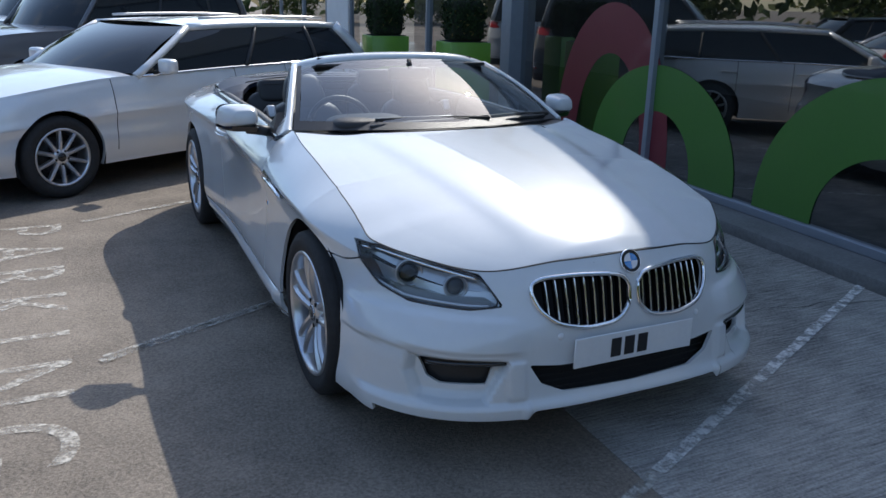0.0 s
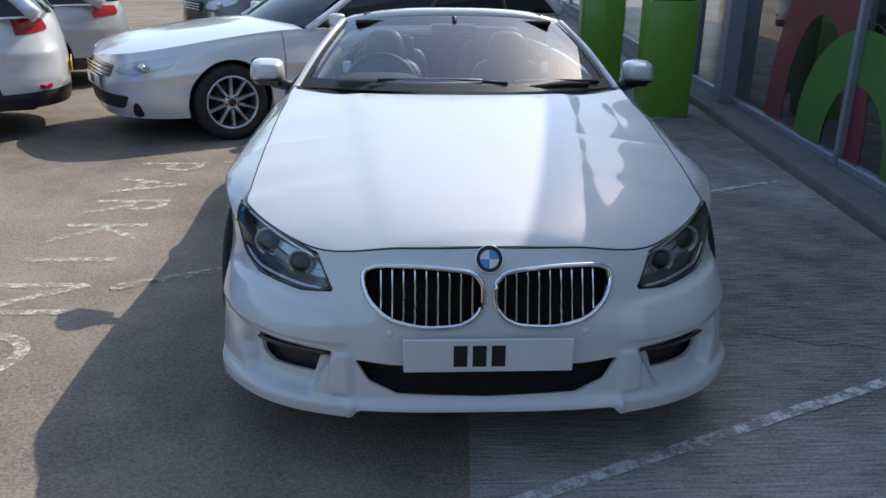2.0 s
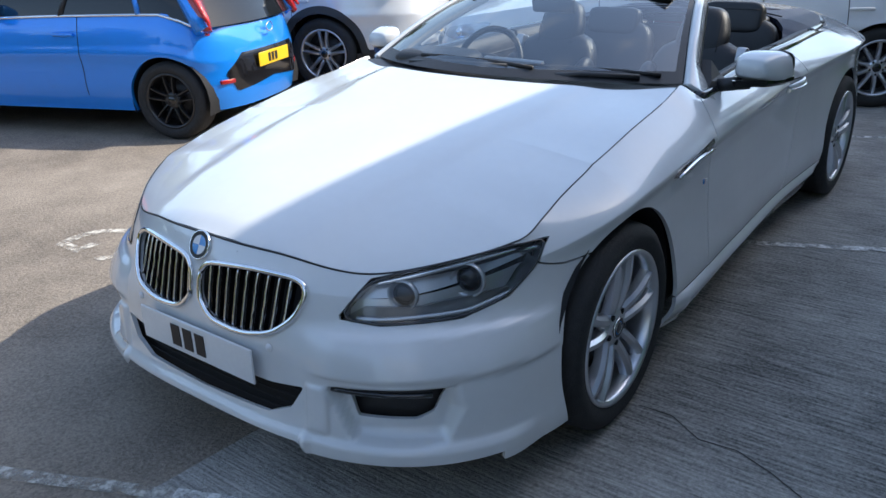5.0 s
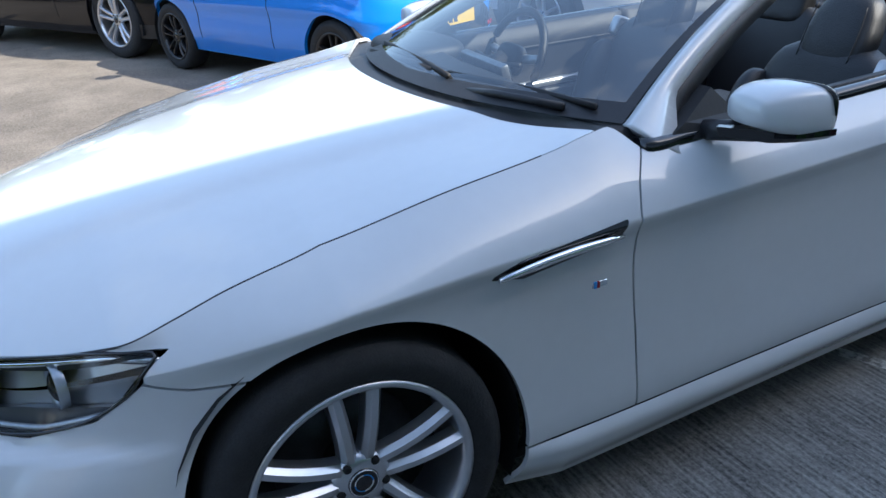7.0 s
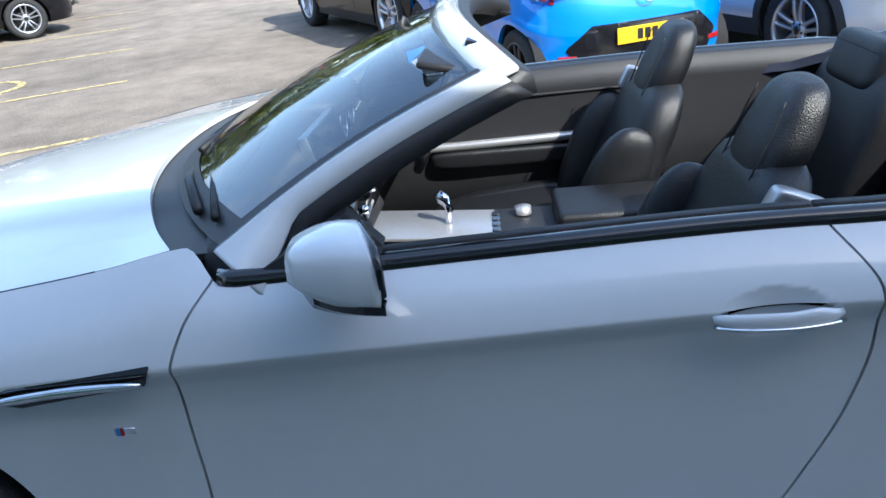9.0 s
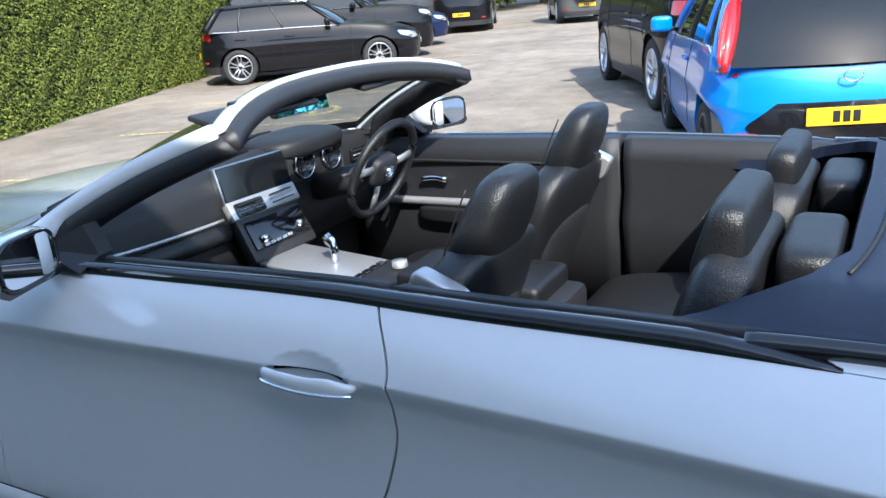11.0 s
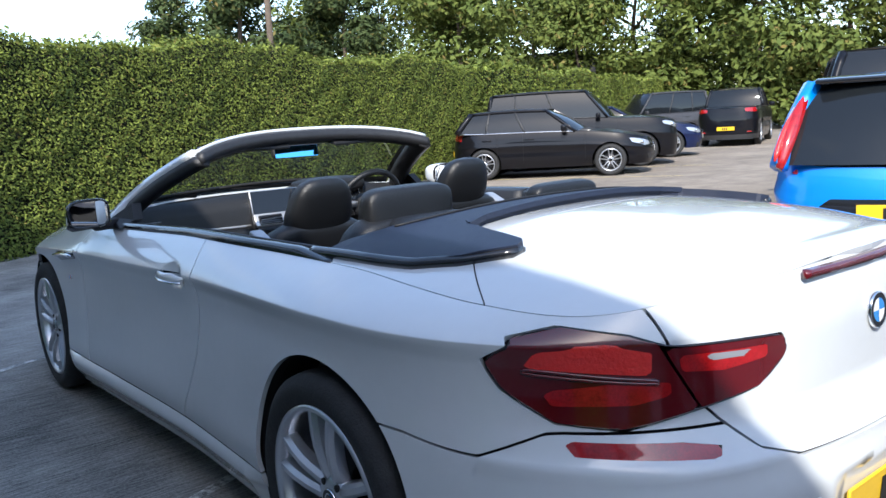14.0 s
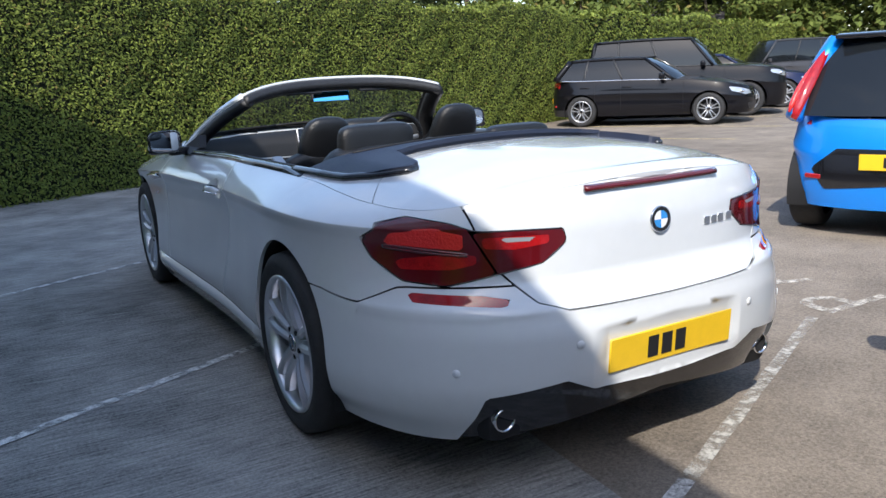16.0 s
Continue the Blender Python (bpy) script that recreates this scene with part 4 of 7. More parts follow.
# white pillars and header with black inner lining
for s in (1, -1):
    outer, inner = [], []
    for t in np.linspace(-0.06, 1.0, 26):
        p = screen_point(s, min(max(t, 0), 1))
        if t < 0:
            p = p + Vector((0.03 * s, -0.2, -0.1)) * (-t)
        wd = 0.041 + 0.30 * max(0, 0.22 - t)
        bx = 0.05 * max(0, 0.22 - t) / 0.22
        q = Vector((0, 0.75, -0.5)).normalized()
        o = p + Vector((s * 0.012, 0, 0.004))
        outer.append([o + Vector((-s * 0.018, -0.004, 0.005)), o + Vector((s * 0.008, 0.0, 0.006)), o + q * wd + Vector((s * (0.016 + bx), 0, 0)), o + q * wd + Vector((s * (0.0 + bx), 0, -0.008)), o + Vector((-s * 0.018, 0.01, -0.012))])
        w2 = o + q * (wd + 0.002)
        inner.append([w2 + Vector((s * 0.017, 0, 0)), w2 + Vector((s * 0.012, 0.042, -0.030)), w2 + Vector((-s * 0.03, 0.047, -0.038)), w2 + Vector((-s * 0.055, 0, -0.01)), w2 + Vector((-s * 0.045, -0.03, 0.01))])
    part("windscreen_pillar", *loft(outer), PAINT, car, "white windscreen pillar")
    part("pillar_lining", *loft(inner), SATIN, car, "black pillar lining and seal")
    # mirror triangle at the pillar foot
    V = [(s * 0.828, 0.85, 0.930), (s * 0.815, 0.93, 0.972), (s * 0.765, 1.05, 1.03), (s * 0.785, 1.12, 0.965), (s * 0.842, 1.11, 0.935)]
    V += [(v[0] - s * 0.04, v[1], v[2]) for v in V]
    part("mirror_triangle", V, [(0, 1, 2, 3, 4), (5, 6, 7, 8, 9)[::-1]] + [(k, 5 + k, 5 + (k + 1) % 5, (k + 1) % 5) for k in range(5)], SEAL, car, smooth=False)
rings, lining = [], []
for q in np.linspace(-1.03, 1.03, 41):
    p = screen_point(max(-1, min(1, q)), 0.965) + Vector((0.02 * (q - max(-1, min(1, q))) * 10, 0, 0))
    drop = 0.012 * abs(q) ** 6
    rings.append([p + Vector((0, -0.004, 0.004 - drop)), p + Vector((0, 0.02, 0.024 - drop)), p + Vector((0, 0.062, 0.030 - drop)), p + Vector((0, 0.072, 0.024 - drop)), p + Vector((0, 0.066, 0.012 - drop)), p + Vector((0, 0.0, -0.012 - drop))])
    lining.append([p + Vector((0, 0.070, 0.018 - drop)), p + Vector((0, 0.10, 0.008 - drop)), p + Vector((0, 0.105, -0.028 - drop)), p + Vector((0, 0.06, -0.048 - drop)), p + Vector((0, 0.005, -0.030 - drop)), p + Vector((0, 0.0, -0.010 - drop))])
part("header_rail", *loft(rings), PAINT, car, "white windscreen header")
lin = part("header_lining", *loft(lining), SATIN, car, "black header lining with latch covers")
for x in (-0.40, 0.40):
    boxpart("latch_cover", (x, 1.315, 1.272), (0.14, 0.03, 0.018), GLOSSBLACK, lin, bev=0.006, rot=(-15, 0, 0))
    boxpart("sun_visor", (x * 0.78, 1.255, 1.238), (0.40, 0.10, 0.018), LEATHER2, lin, bev=0.008, rot=(-12, 0, -x * 8))
# inside mirror
im = boxpart("inside_mirror", (0, 1.135, 1.205), (0.235, 0.035, 0.068), SATIN, car, "inside mirror with blue-tinted glass", bev=0.016, seg=3, rot=(10, 0, -8))
boxpart("mirror_face", (0.002, 1.154, 1.202), (0.215, 0.003, 0.055), BLUEMIRROR, im, bev=0.001, seg=1, rot=(10, 0, -8))
part("mirror_stem", *tube([(0, 1.13, 1.21), (0, 1.12, 1.255), (0, 1.14, 1.275)], 0.012), SATIN, im)
# door mirrors
for s in (1, -1):
    rings = []
    for t in np.linspace(0, 1, 12):
        w = 1 - 0.45 * t ** 2.6
        yc = 1.118 - 0.135 * t
        rg = []
        for k in np.linspace(0, 2 * math.pi, 24, endpoint=False):
            cx, cz = math.cos(k), math.sin(k)
            sq = lambda v: math.copysign(abs(v) ** 0.55, v)
            xx, zz = 0.092 * sq(cx) * w, 0.060 * sq(cz) * (1 - 0.5 * t ** 2.4)
            rg.append((s * (0.962 + xx - 0.02 * t - 0.012 * (zz / 0.066) * (xx > 0)), yc + 0.030 * cx * (1 - t), 1.012 + zz + 0.008 * t))
        rings.append(rg)
    top = part("door_mirror", *loft(rings), PAINT, car, "white door mirror on a black foot")
    rings = []
    for t in np.linspace(0, 1, 8):
        yc = 1.122 - 0.13 * t
        w = 1 - 0.40 * t ** 2.6
        rings.append([(s * (0.962 + x * w - 0.02 * t), yc + 0.030 * x / 0.095, z) for x, z in ((-0.097, 0.972), (-0.085, 0.950), (0.078, 0.948), (0.097, 0.960), (0.097, 0.975))])
    part("mirror_foot", *loft(rings), GLOSSBLACK, top, smooth=False)
    part("mirror_arm", *tube([(s * 0.82, 0.99, 0.945), (s * 0.86, 1.0, 0.952), (s * 0.92, 1.05, 0.955)], 0.026, 10), SATIN, top)
    bz = [(s * (0.962 + 0.087 * math.copysign(abs(math.cos(k)) ** 0.55, math.cos(k))), 1.119 + 0.030 * math.copysign(abs(math.cos(k)) ** 0.55, math.cos(k)), 1.012 + 0.055 * math.copysign(abs(math.sin(k)) ** 0.55, math.sin(k))) for k in np.linspace(0, 2 * math.pi, 32, endpoint=False)]
    part("mirror_bezel", *tube(bz, 0.007, 6, closed=True), GLOSSBLACK, top)
    part("mirror_face", [(0.962 * s + (b[0] - 0.962 * s) * 0.93, 1.119 + (b[1] - 1.119) * 0.93 + 0.004, 1.012 + (b[2] - 1.012) * 0.93) for b in bz], [tuple(range(32)) if s < 0 else tuple(range(32))[::-1]], MIRROR, top, smooth=False)
# wipers
for pts, blade in ((((-0.42, 0.62, 1.0), (-0.25, 0.615, 1.012), (0.10, 0.60, 1.022)), ((-0.38, 0.655, 1.028), (0.22, 0.595, 1.026))),
                   (((0.30, 0.60, 1.0), (0.42, 0.625, 1.012), (0.62, 0.71, 1.005)), ((0.18, 0.615, 1.026), (0.68, 0.765, 1.008)))):
    w = part("wiper", *tube(pts, 0.011, 8), SATIN, car, "black wiper")
    a, b = Vector(blade[0]), Vector(blade[1])
    part("wiper_blade", *tube([a.lerp(b, t) + Vector((0, 0, 0.006 * math.sin(math.pi * t))) for t in np.linspace(0, 1, 7)], 0.009, 6), SEAL, w)

# ---- convertible: cockpit ----
def cushion(name, c, s, mat, parent, e1=0.45, e2=0.4, rot=(0, 0, 0), label="", warp=None):
    return part(name, *superquad(c, s, e1, e2, rot, warp=warp), mat, parent, label)


def slab(name, prof, x0, x1, mat, parent, label="", smooth=False):
    """A profile of (y, z) drawn out across x."""
    n = len(prof)
    V = [(x, y, z) for x in (x0, x1) for y, z in prof]
    F = [tuple(range(n)), tuple(range(n, 2 * n))[::-1]] + [(k, n + k, n + (k + 1) % n, (k + 1) % n) for k in range(n)]
    return part(name, V, F, mat, parent, label, smooth=smooth)


slab("cabin_floor", [(0.70, 0.30), (2.75, 0.30), (2.75, 0.33), (0.70, 0.33)], -0.76, 0.76, CARPET, car)
slab("bulkhead", [(0.62, 0.30), (0.70, 0.30), (0.74, 0.86), (0.66, 0.93)], -0.78, 0.78, CARPET, car)
slab("rear_bulkhead", [(2.70, 0.30), (2.80, 0.30), (2.80, 0.94), (2.71, 0.94)], -0.66, 0.66, CARPET, car)
# dashboard: a soft top that falls to the knees
xs = np.linspace(-0.77, 0.77, 31)
rings = []
for x in xs:
    hump = 0.035 * math.exp(-((x + 0.38) / 0.2) ** 4)
    rise = 0.012 * math.exp(-(x / 0.3) ** 2)
    e = 0.015 * (abs(x) / 0.77) ** 4
    rings.append([(x, 0.56 + 0.2 * (abs(x) / 0.77) ** 2.2, 0.955), (x, 0.67 + 0.1 * (abs(x) / 0.77) ** 2, 0.985 + hump - e), (x, 0.775 + 0.05 * (abs(x) / 0.77) ** 4, 0.99 + hump + rise - e), (x, 0.835, 0.965 + hump * 0.8), (x, 0.855, 0.92), (x, 0.85, 0.84), (x, 0.86, 0.74), (x, 0.84, 0.64), (x, 0.70, 0.58)])
dash = part("dashboard", *loft(rings), LEATHER2, car, "dark dashboard with screen, vents and silver trim")
for x in (0.66, -0.68):
    v = boxpart("air_vent", (x, 0.858, 0.895), (0.16, 0.02, 0.052), GLOSSBLACK, dash, bev=0.006)
    for k in range(3):
        boxpart("vent_vane", (x, 0.87, 0.879 + 0.016 * k), (0.145, 0.006, 0.004), SILVERTRIM if k == 1 else SATIN, v, bev=0.001, seg=1)
sc = boxpart("display_frame", (-0.03, 0.86, 0.945), (0.315, 0.03, 0.13), STEEL, dash, "silver-framed centre display", bev=0.008, rot=(14, 0, -4))
boxpart("display", (-0.031, 0.875, 0.949), (0.304, 0.008, 0.119), SCREEN, sc, bev=0.002, seg=1, rot=(14, 0, -4))
cs = boxpart("dash_centre", (-0.03, 0.91, 0.79), (0.30, 0.05, 0.24), SATIN, dash, "dark centre stack with vents and radio", bev=0.015, rot=(28, 0, -4))
boxpart("vent_surround", (-0.03, 0.893, 0.862), (0.315, 0.034, 0.068), SILVERTRIM, cs, bev=0.008, rot=(28, 0, -4))
for k, x in enumerate((-0.105, 0.045)):
    v = boxpart("air_vent", (x, 0.90, 0.862), (0.125, 0.03, 0.05), GLOSSBLACK, cs, bev=0.006, rot=(28, 0, -4))
    for j in range(3):
        boxpart("vent_vane", (x, 0.918 - 0.007 * (j - 1), 0.857 + 0.013 * j), (0.112, 0.004, 0.003), SILVERTRIM if j == 1 else SATIN, v, bev=0)
boxpart("radio", (-0.03, 0.945, 0.775), (0.26, 0.02, 0.105), GLOSSBLACK, cs, bev=0.005, rot=(28, 0, -4))
for x in (-0.12, 0.06):
    V, F = lathe_x([(0, 0.014), (0.018, 0.013), (0.018, 0)], 16)
    part("knob", [(x + v[1], 0.962 + v[0] * 0.9, 0.765 + v[2]) for v in V], F, CHROME, cs)
for k in range(7):
    boxpart("key", (-0.115 + 0.029 * k, 0.972, 0.745), (0.022, 0.006, 0.010), SILVERTRIM, cs, bev=0.001, seg=1, rot=(28, 0, -4))
# dials
part("dash_strip", *tube([(x, 0.872 - 0.05 * (x / 0.75) ** 4, 0.842 + 0.03 * (x / 0.75) ** 2) for x in np.linspace(0.14, 0.75, 14)], 0.006, 8), SILVERTRIM, dash, "silver strip along the dashboard")
part("glovebox_roll", *tube([(x, 0.872 - 0.05 * (x / 0.75) ** 4, 0.80 + 0.02 * (x / 0.75) ** 2) for x in np.linspace(0.14, 0.75, 14)], 0.032, 10), LEATHER, dash)
bn = cushion("dial_hood", (-0.38, 0.77, 0.995), (0.20, 0.13, 0.045), LEATHER2, dash, 0.6, 0.6)
for x in (-0.46, -0.30):
    V, F = lathe_x([(0, 0.058), (0.012, 0.058), (0.012, 0.052), (0.004, 0.05), (0.004, 0)], 30)
    part("dial", [(x + v[1], 0.862 + v[0], 0.935 + v[2]) for v in V], F, SCREEN, dash)
    part("dial_rim", *tube([(x + 0.055 * math.cos(a), 0.876, 0.935 + 0.055 * math.sin(a)) for a in np.linspace(0, 6.283, 30, endpoint=False)], 0.003, 5, closed=True), CHROME, dash)
boxpart("dial_panel", (-0.38, 0.855, 0.93), (0.33, 0.02, 0.14), SATIN, dash, bev=0.02)
# steering wheel
M = Matrix.Translation((-0.38, 1.165, 0.905)) @ pose(0, 0, 0, -24, 0, 0)
sw = part("steering_wheel", [M @ Vector(v) for v in tube([(0.183 * math.cos(a), 0, 0.183 * math.sin(a)) for a in np.linspace(0, 2 * math.pi, 48, endpoint=False)], 0.0155, 10, closed=True)[0]],
          tube([(0.183 * math.cos(a), 0, 0.183 * math.sin(a)) for a in np.linspace(0, 2 * math.pi, 48, endpoint=False)], 0.0155, 10, closed=True)[1], LEATHER, car, "black leather three-spoke steering wheel")
V, F = superquad((0, -0.01, -0.005), (0.075, 0.035, 0.06), 0.6, 0.6)
part("horn_pad", [M @ Vector(v) for v in V], F, LEATHER2, sw)
for a in (8, 172, 270):
    c, q = math.cos(radians(a)), math.sin(radians(a))
    V, F = tube([(0.06 * c, -0.005, 0.06 * q), (0.12 * c, 0.0, 0.12 * q), (0.178 * c, 0, 0.178 * q)], 0.017, 8)
    part("wheel_spoke", [M @ Vector((v[0], v[1] * 0.5, v[2])) for v in V], F, SILVERTRIM, sw)
emblem(sw, M @ Vector((0, 0.026, 0)), M.to_3x3() @ Vector((0, 1, 0)), 0.026)
part("steering_column", *tube([(-0.38, 0.86, 0.82), (-0.38, 1.13, 0.895)], 0.05, 12), SATIN, sw)
for s in (1, -1):
    part("stalk", *tube([(-0.38 + s * 0.04, 1.10, 0.90), (-0.38 + s * 0.16, 1.10, 0.915)], 0.009, 6), SATIN, sw)
# tunnel with gear lever
tun = boxpart("centre_console", (0, 1.45, 0.56), (0.27, 1.15, 0.22), LEATHER2, car, "centre console with silver top and gear lever", bev=0.03)
boxpart("console_top", (0, 1.22, 0.672), (0.22, 0.50, 0.012), SILVERTRIM, tun, bev=0.004, rot=(-4, 0, 0))
boxpart("armrest", (0, 1.74, 0.69), (0.24, 0.46, 0.07), LEATHER, tun, bev=0.02, seg=3)
lev = part("gear_lever", *tube([(0.0, 1.20, 0.68), (0.0, 1.205, 0.72), (0.0, 1.19, 0.755), (0.0, 1.175, 0.775)], 0.017, 10, taper=[0.7, 0.75, 1.1, 0.8]), CHROME, tun)
for k in range(4):
    boxpart("console_key", (-0.06 + 0.04 * k, 1.34, 0.672), (0.03, 0.025, 0.01), GLOSSBLACK, tun, bev=0.002, seg=1)
V, F = lathe_x([(0, 0.026), (0.02, 0.025), (0.022, 0.0)], 20)
part("control_knob", [(-0.05 + v[1], 1.42 + v[2], 0.675 + v[0]) for v in V], F, SILVERTRIM, tun)


def cushion_loft(rows, e=0.55, n=30):
    """Rounded sections stacked upwards: rows of z, middle y, half width, half depth."""
    zs = np.array([r[0] for r in rows])
    f = [cubic(zs, [r[k] for r in rows]) for k in (1, 2, 3)]
    sg = lambda w: np.sign(w) * np.abs(w) ** e
    a = np.linspace(0, 2 * np.pi, n, endpoint=False)
    rings = []
    for z in np.concatenate([np.linspace(zs[0], zs[-2], 26), np.linspace(zs[-2], zs[-1], 6)[1:]]):
        yc, w, d = (float(g(z)) for g in f)
        rings.append([(w * sg(np.cos(q)), yc + d * sg(np.sin(q)), z) for q in a])
    return loft(rings)


def front_seat(at, label, side):
    """Sports seat that faces -y, its own origin on the floor; side: towards the door."""
    st = thing("front_seat", label, "car seat", "front seats", at=at)
    dish = lambda k: (lambda V: V + np.stack([0 * V[:, 0], 0 * V[:, 0], k * (np.abs(V[:, 0]) / 0.25) ** 2.5 * (V[:, 2] > 0)], 1))
    cushion("seat_cushion", (0, -0.23, 0.245), (0.245, 0.28, 0.095), LEATHER, st, 0.5, 0.45, (6, 0, 0), warp=dish(0.045))
    for s in (1, -1):
        cushion("side_bolster", (s * 0.215, -0.2, 0.285), (0.06, 0.25, 0.075), LEATHER, st, 0.6, 0.6, (6, s * 8, 0))
        cushion("back_bolster", (s * 0.200, 0.10, 0.47), (0.055, 0.10, 0.25), LEATHER, st, 0.8, 0.8, (-20, s * 6, 0))
    b = part("backrest", *cushion_loft([(0.16, 0.02, 0.20, 0.07), (0.24, 0.06, 0.235, 0.085), (0.40, 0.13, 0.252, 0.085), (0.55, 0.19, 0.247, 0.08), (0.66, 0.232, 0.240, 0.076), (0.73, 0.258, 0.224, 0.070), (0.785, 0.276, 0.192, 0.062), (0.815, 0.286, 0.14, 0.048), (0.824, 0.288, 0.02, 0.01)]), LEATHER, st)
    hr = part("headrest", *cushion_loft([(0.755, 0.265, 0.105, 0.045), (0.785, 0.275, 0.128, 0.060), (0.84, 0.296, 0.132, 0.063), (0.92, 0.326, 0.118, 0.058), (0.97, 0.342, 0.096, 0.048), (0.995, 0.349, 0.062, 0.032), (1.004, 0.351, 0.01, 0.006)], 0.65), LEATHER, st)
    for s in (1, -1):
        zs = np.linspace(0.775, 0.965, 12)
        part("seam", *tube([(s * (0.100 - 0.12 * max(0, z - 0.90)), 0.262 + (z - 0.775) * 0.37 - 0.050, z) for z in zs], 0.0022, 5), SEAL, hr)
    part("seat_back_shell", *cushion_loft([(0.20, 0.075, 0.19, 0.06), (0.40, 0.165, 0.20, 0.065), (0.55, 0.225, 0.19, 0.058), (0.62, 0.25, 0.15, 0.045), (0.64, 0.255, 0.02, 0.01)]), SATIN, st)
    g = part("belt_guide", *superquad((side * 0.225, 0.268, 0.745), (0.026, 0.066, 0.046), 0.3, 0.3, (-25, 0, 0)), SILVERTRIM, st, "silver belt guide")
    part("guide_slot", *superquad((side * 0.248, 0.275, 0.735), (0.008, 0.040, 0.026), 0.3, 0.3, (-25, 0, 0)), SATIN, g)
    part("seat_base", *superquad((0, -0.18, 0.12), (0.22, 0.26, 0.11), 0.2, 0.3), SATIN, st)
    return st


front_seat(pose(-0.38, 1.60, 0.235) @ Matrix.Diagonal((1, 1, 0.905, 1)), "black leather sports seat behind the steering wheel", -1)
front_seat(pose(0.385, 1.69, 0.235) @ Matrix.Diagonal((1, 1, 0.89, 1)), "black leather passenger seat set further back", 1)


def rear_seat(at):
    st = thing("rear_seat", "black leather rear seat with a wide headrest", "car seat", "rear seats", at=at)
    cushion("seat_cushion", (0, -0.18, 0.22), (0.25, 0.25, 0.10), LEATHER, st, 0.5, 0.4, (8, 0, 0))
    cushion("backrest", (0, 0.10, 0.50), (0.26, 0.07, 0.30), LEATHER, st, 0.45, 0.45, (-16, 0, 0))
    hr = cushion("headrest", (0, 0.155, 0.79), (0.168, 0.062, 0.092), LEATHER, st, 0.38, 0.38, (-8, 0, 0), warp=lambda V: V * np.stack([np.ones(len(V)), 0.8 - 0.22 * V[:, 2] / 0.092, np.ones(len(V))], 1))
    part("seam", *tube([(x, 0.118, 0.845) for x in np.linspace(-0.15, 0.15, 9)], 0.002, 5), SEAL, hr)
    cushion("shelf_pad", (0.0, 0.295, 0.735), (0.15, 0.055, 0.058), LEATHER, st, 0.4, 0.4)
    part("headrest_post", *tube([(0.06, 0.15, 0.66), (0.06, 0.155, 0.76)], 0.01), CHROME, st)
    part("headrest_post", *tube([(-0.06, 0.15, 0.66), (-0.06, 0.155, 0.76)], 0.01), CHROME, st)
    return st


seat2 = rear_seat(pose(0.36, 2.36, 0.285) @ Matrix.Diagonal((1, 1, 0.935, 1)))
copy_thing(seat2, pose(-0.36, 2.36, 0.285) @ Matrix.Diagonal((1, 1, 0.935, 1)))
# door and side linings
for s in (1, -1):
    def lining(name, y0, y1, label):
        ys = np.linspace(y0, y1, 24)
        rg = []
        for y in ys:
            e = side_surface(np.array([[y / WB, 1.0]]))[0]
            x, z = e[0] - 0.05, e[2]
            rg.append([(s * x, y, z + 0.022), (s * (x - 0.045), y, z + 0.012), (s * (x - 0.06), y, z - 0.06), (s * (x - 0.045), y, z - 0.16), (s * (x - 0.075), y, z - 0.26), (s * (x - 0.06), y, z - 0.36), (s * (x - 0.05), y, 0.34), (s * (x + 0.02), y, 0.34)])
        return part(name, *loft(rg), LEATHER2, car, label)
    dl = lining("door_lining", 0.80, 1.93, "black door lining with a silver strip")
    part("lining_strip", *tube([(s * (0.688 - 0.006 * math.sin(3 * t)), 0.98 + 0.80 * t, 0.70 + 0.015 * t) for t in np.linspace(0, 1, 12)], 0.017, 8), SILVERTRIM, dl)
    part("armrest", *superquad((s * 0.70, 1.45, 0.655), (0.045, 0.34, 0.035), 0.4, 0.4), LEATHER, dl)
    part("lining_groove", *tube([(s * (0.700 - 0.004 * t), 0.90 + 1.0 * t, 0.862 + 0.012 * t) for t in np.linspace(0, 1, 12)], 0.006, 6), SEAL, dl)
    part("inner_handle", *tube([(s * 0.695, 1.13 + 0.11 * t, 0.79 + 0.008 * math.sin(3.14 * t)) for t in np.linspace(0, 1, 8)], 0.012, 8), CHROME, dl)
    lining("side_lining", 1.95, 2.66, "black rear side lining")
# folded-roof cover with wings that run back beside the boot
COVER = polygon([(-0.2, 2.735), (0.46, 2.725), (0.55, 2.67), (0.61, 2.58), (0.66, 2.44), (0.71, 2.30), (0.745, 2.30), (0.752, 2.66), (0.738, 2.85), (0.71, 3.02), (0.65, 3.14), (0.56, 3.235), (0.525, 3.22), (0.505, 3.08), (0.475, 2.965), (0.40, 2.93), (-0.2, 2.905)])
cu, ct = uvgrid(np.linspace(0, 0.9, 80), np.linspace(2.10, 3.3, 110))
a, b = trim(boot_surface, cu, ct, lambda p: COVER(p[:, 0], p[:, 1]))
cover = panel("roof_cover", boot_surface, a, b, FABRIC, car, "dark blue-black folded-roof cover", both=True, off=0.016, rim=0.03,
              push=lambda p: 0.010 * np.clip((p[:, 1] - 2.52) / 0.05, 0, 1) - 0.058 * np.clip((2.70 - p[:, 1]) / 0.3, 0, 1) - 0.014 * np.clip((p[:, 0] - 0.60) / 0.12, 0, 1) ** 2)
hem = polygon([(-0.2, 2.86), (0.40, 2.885), (0.455, 2.93), (0.475, 2.965), (0.40, 2.94), (-0.2, 2.915)])
a, b = trim(boot_surface, cu, ct, lambda p: hem(p[:, 0], p[:, 1]) + 0.004)
panel("cover_hem", boot_surface, a, b, FABRIC, cover, both=True, off=0.030, rim=0.016)
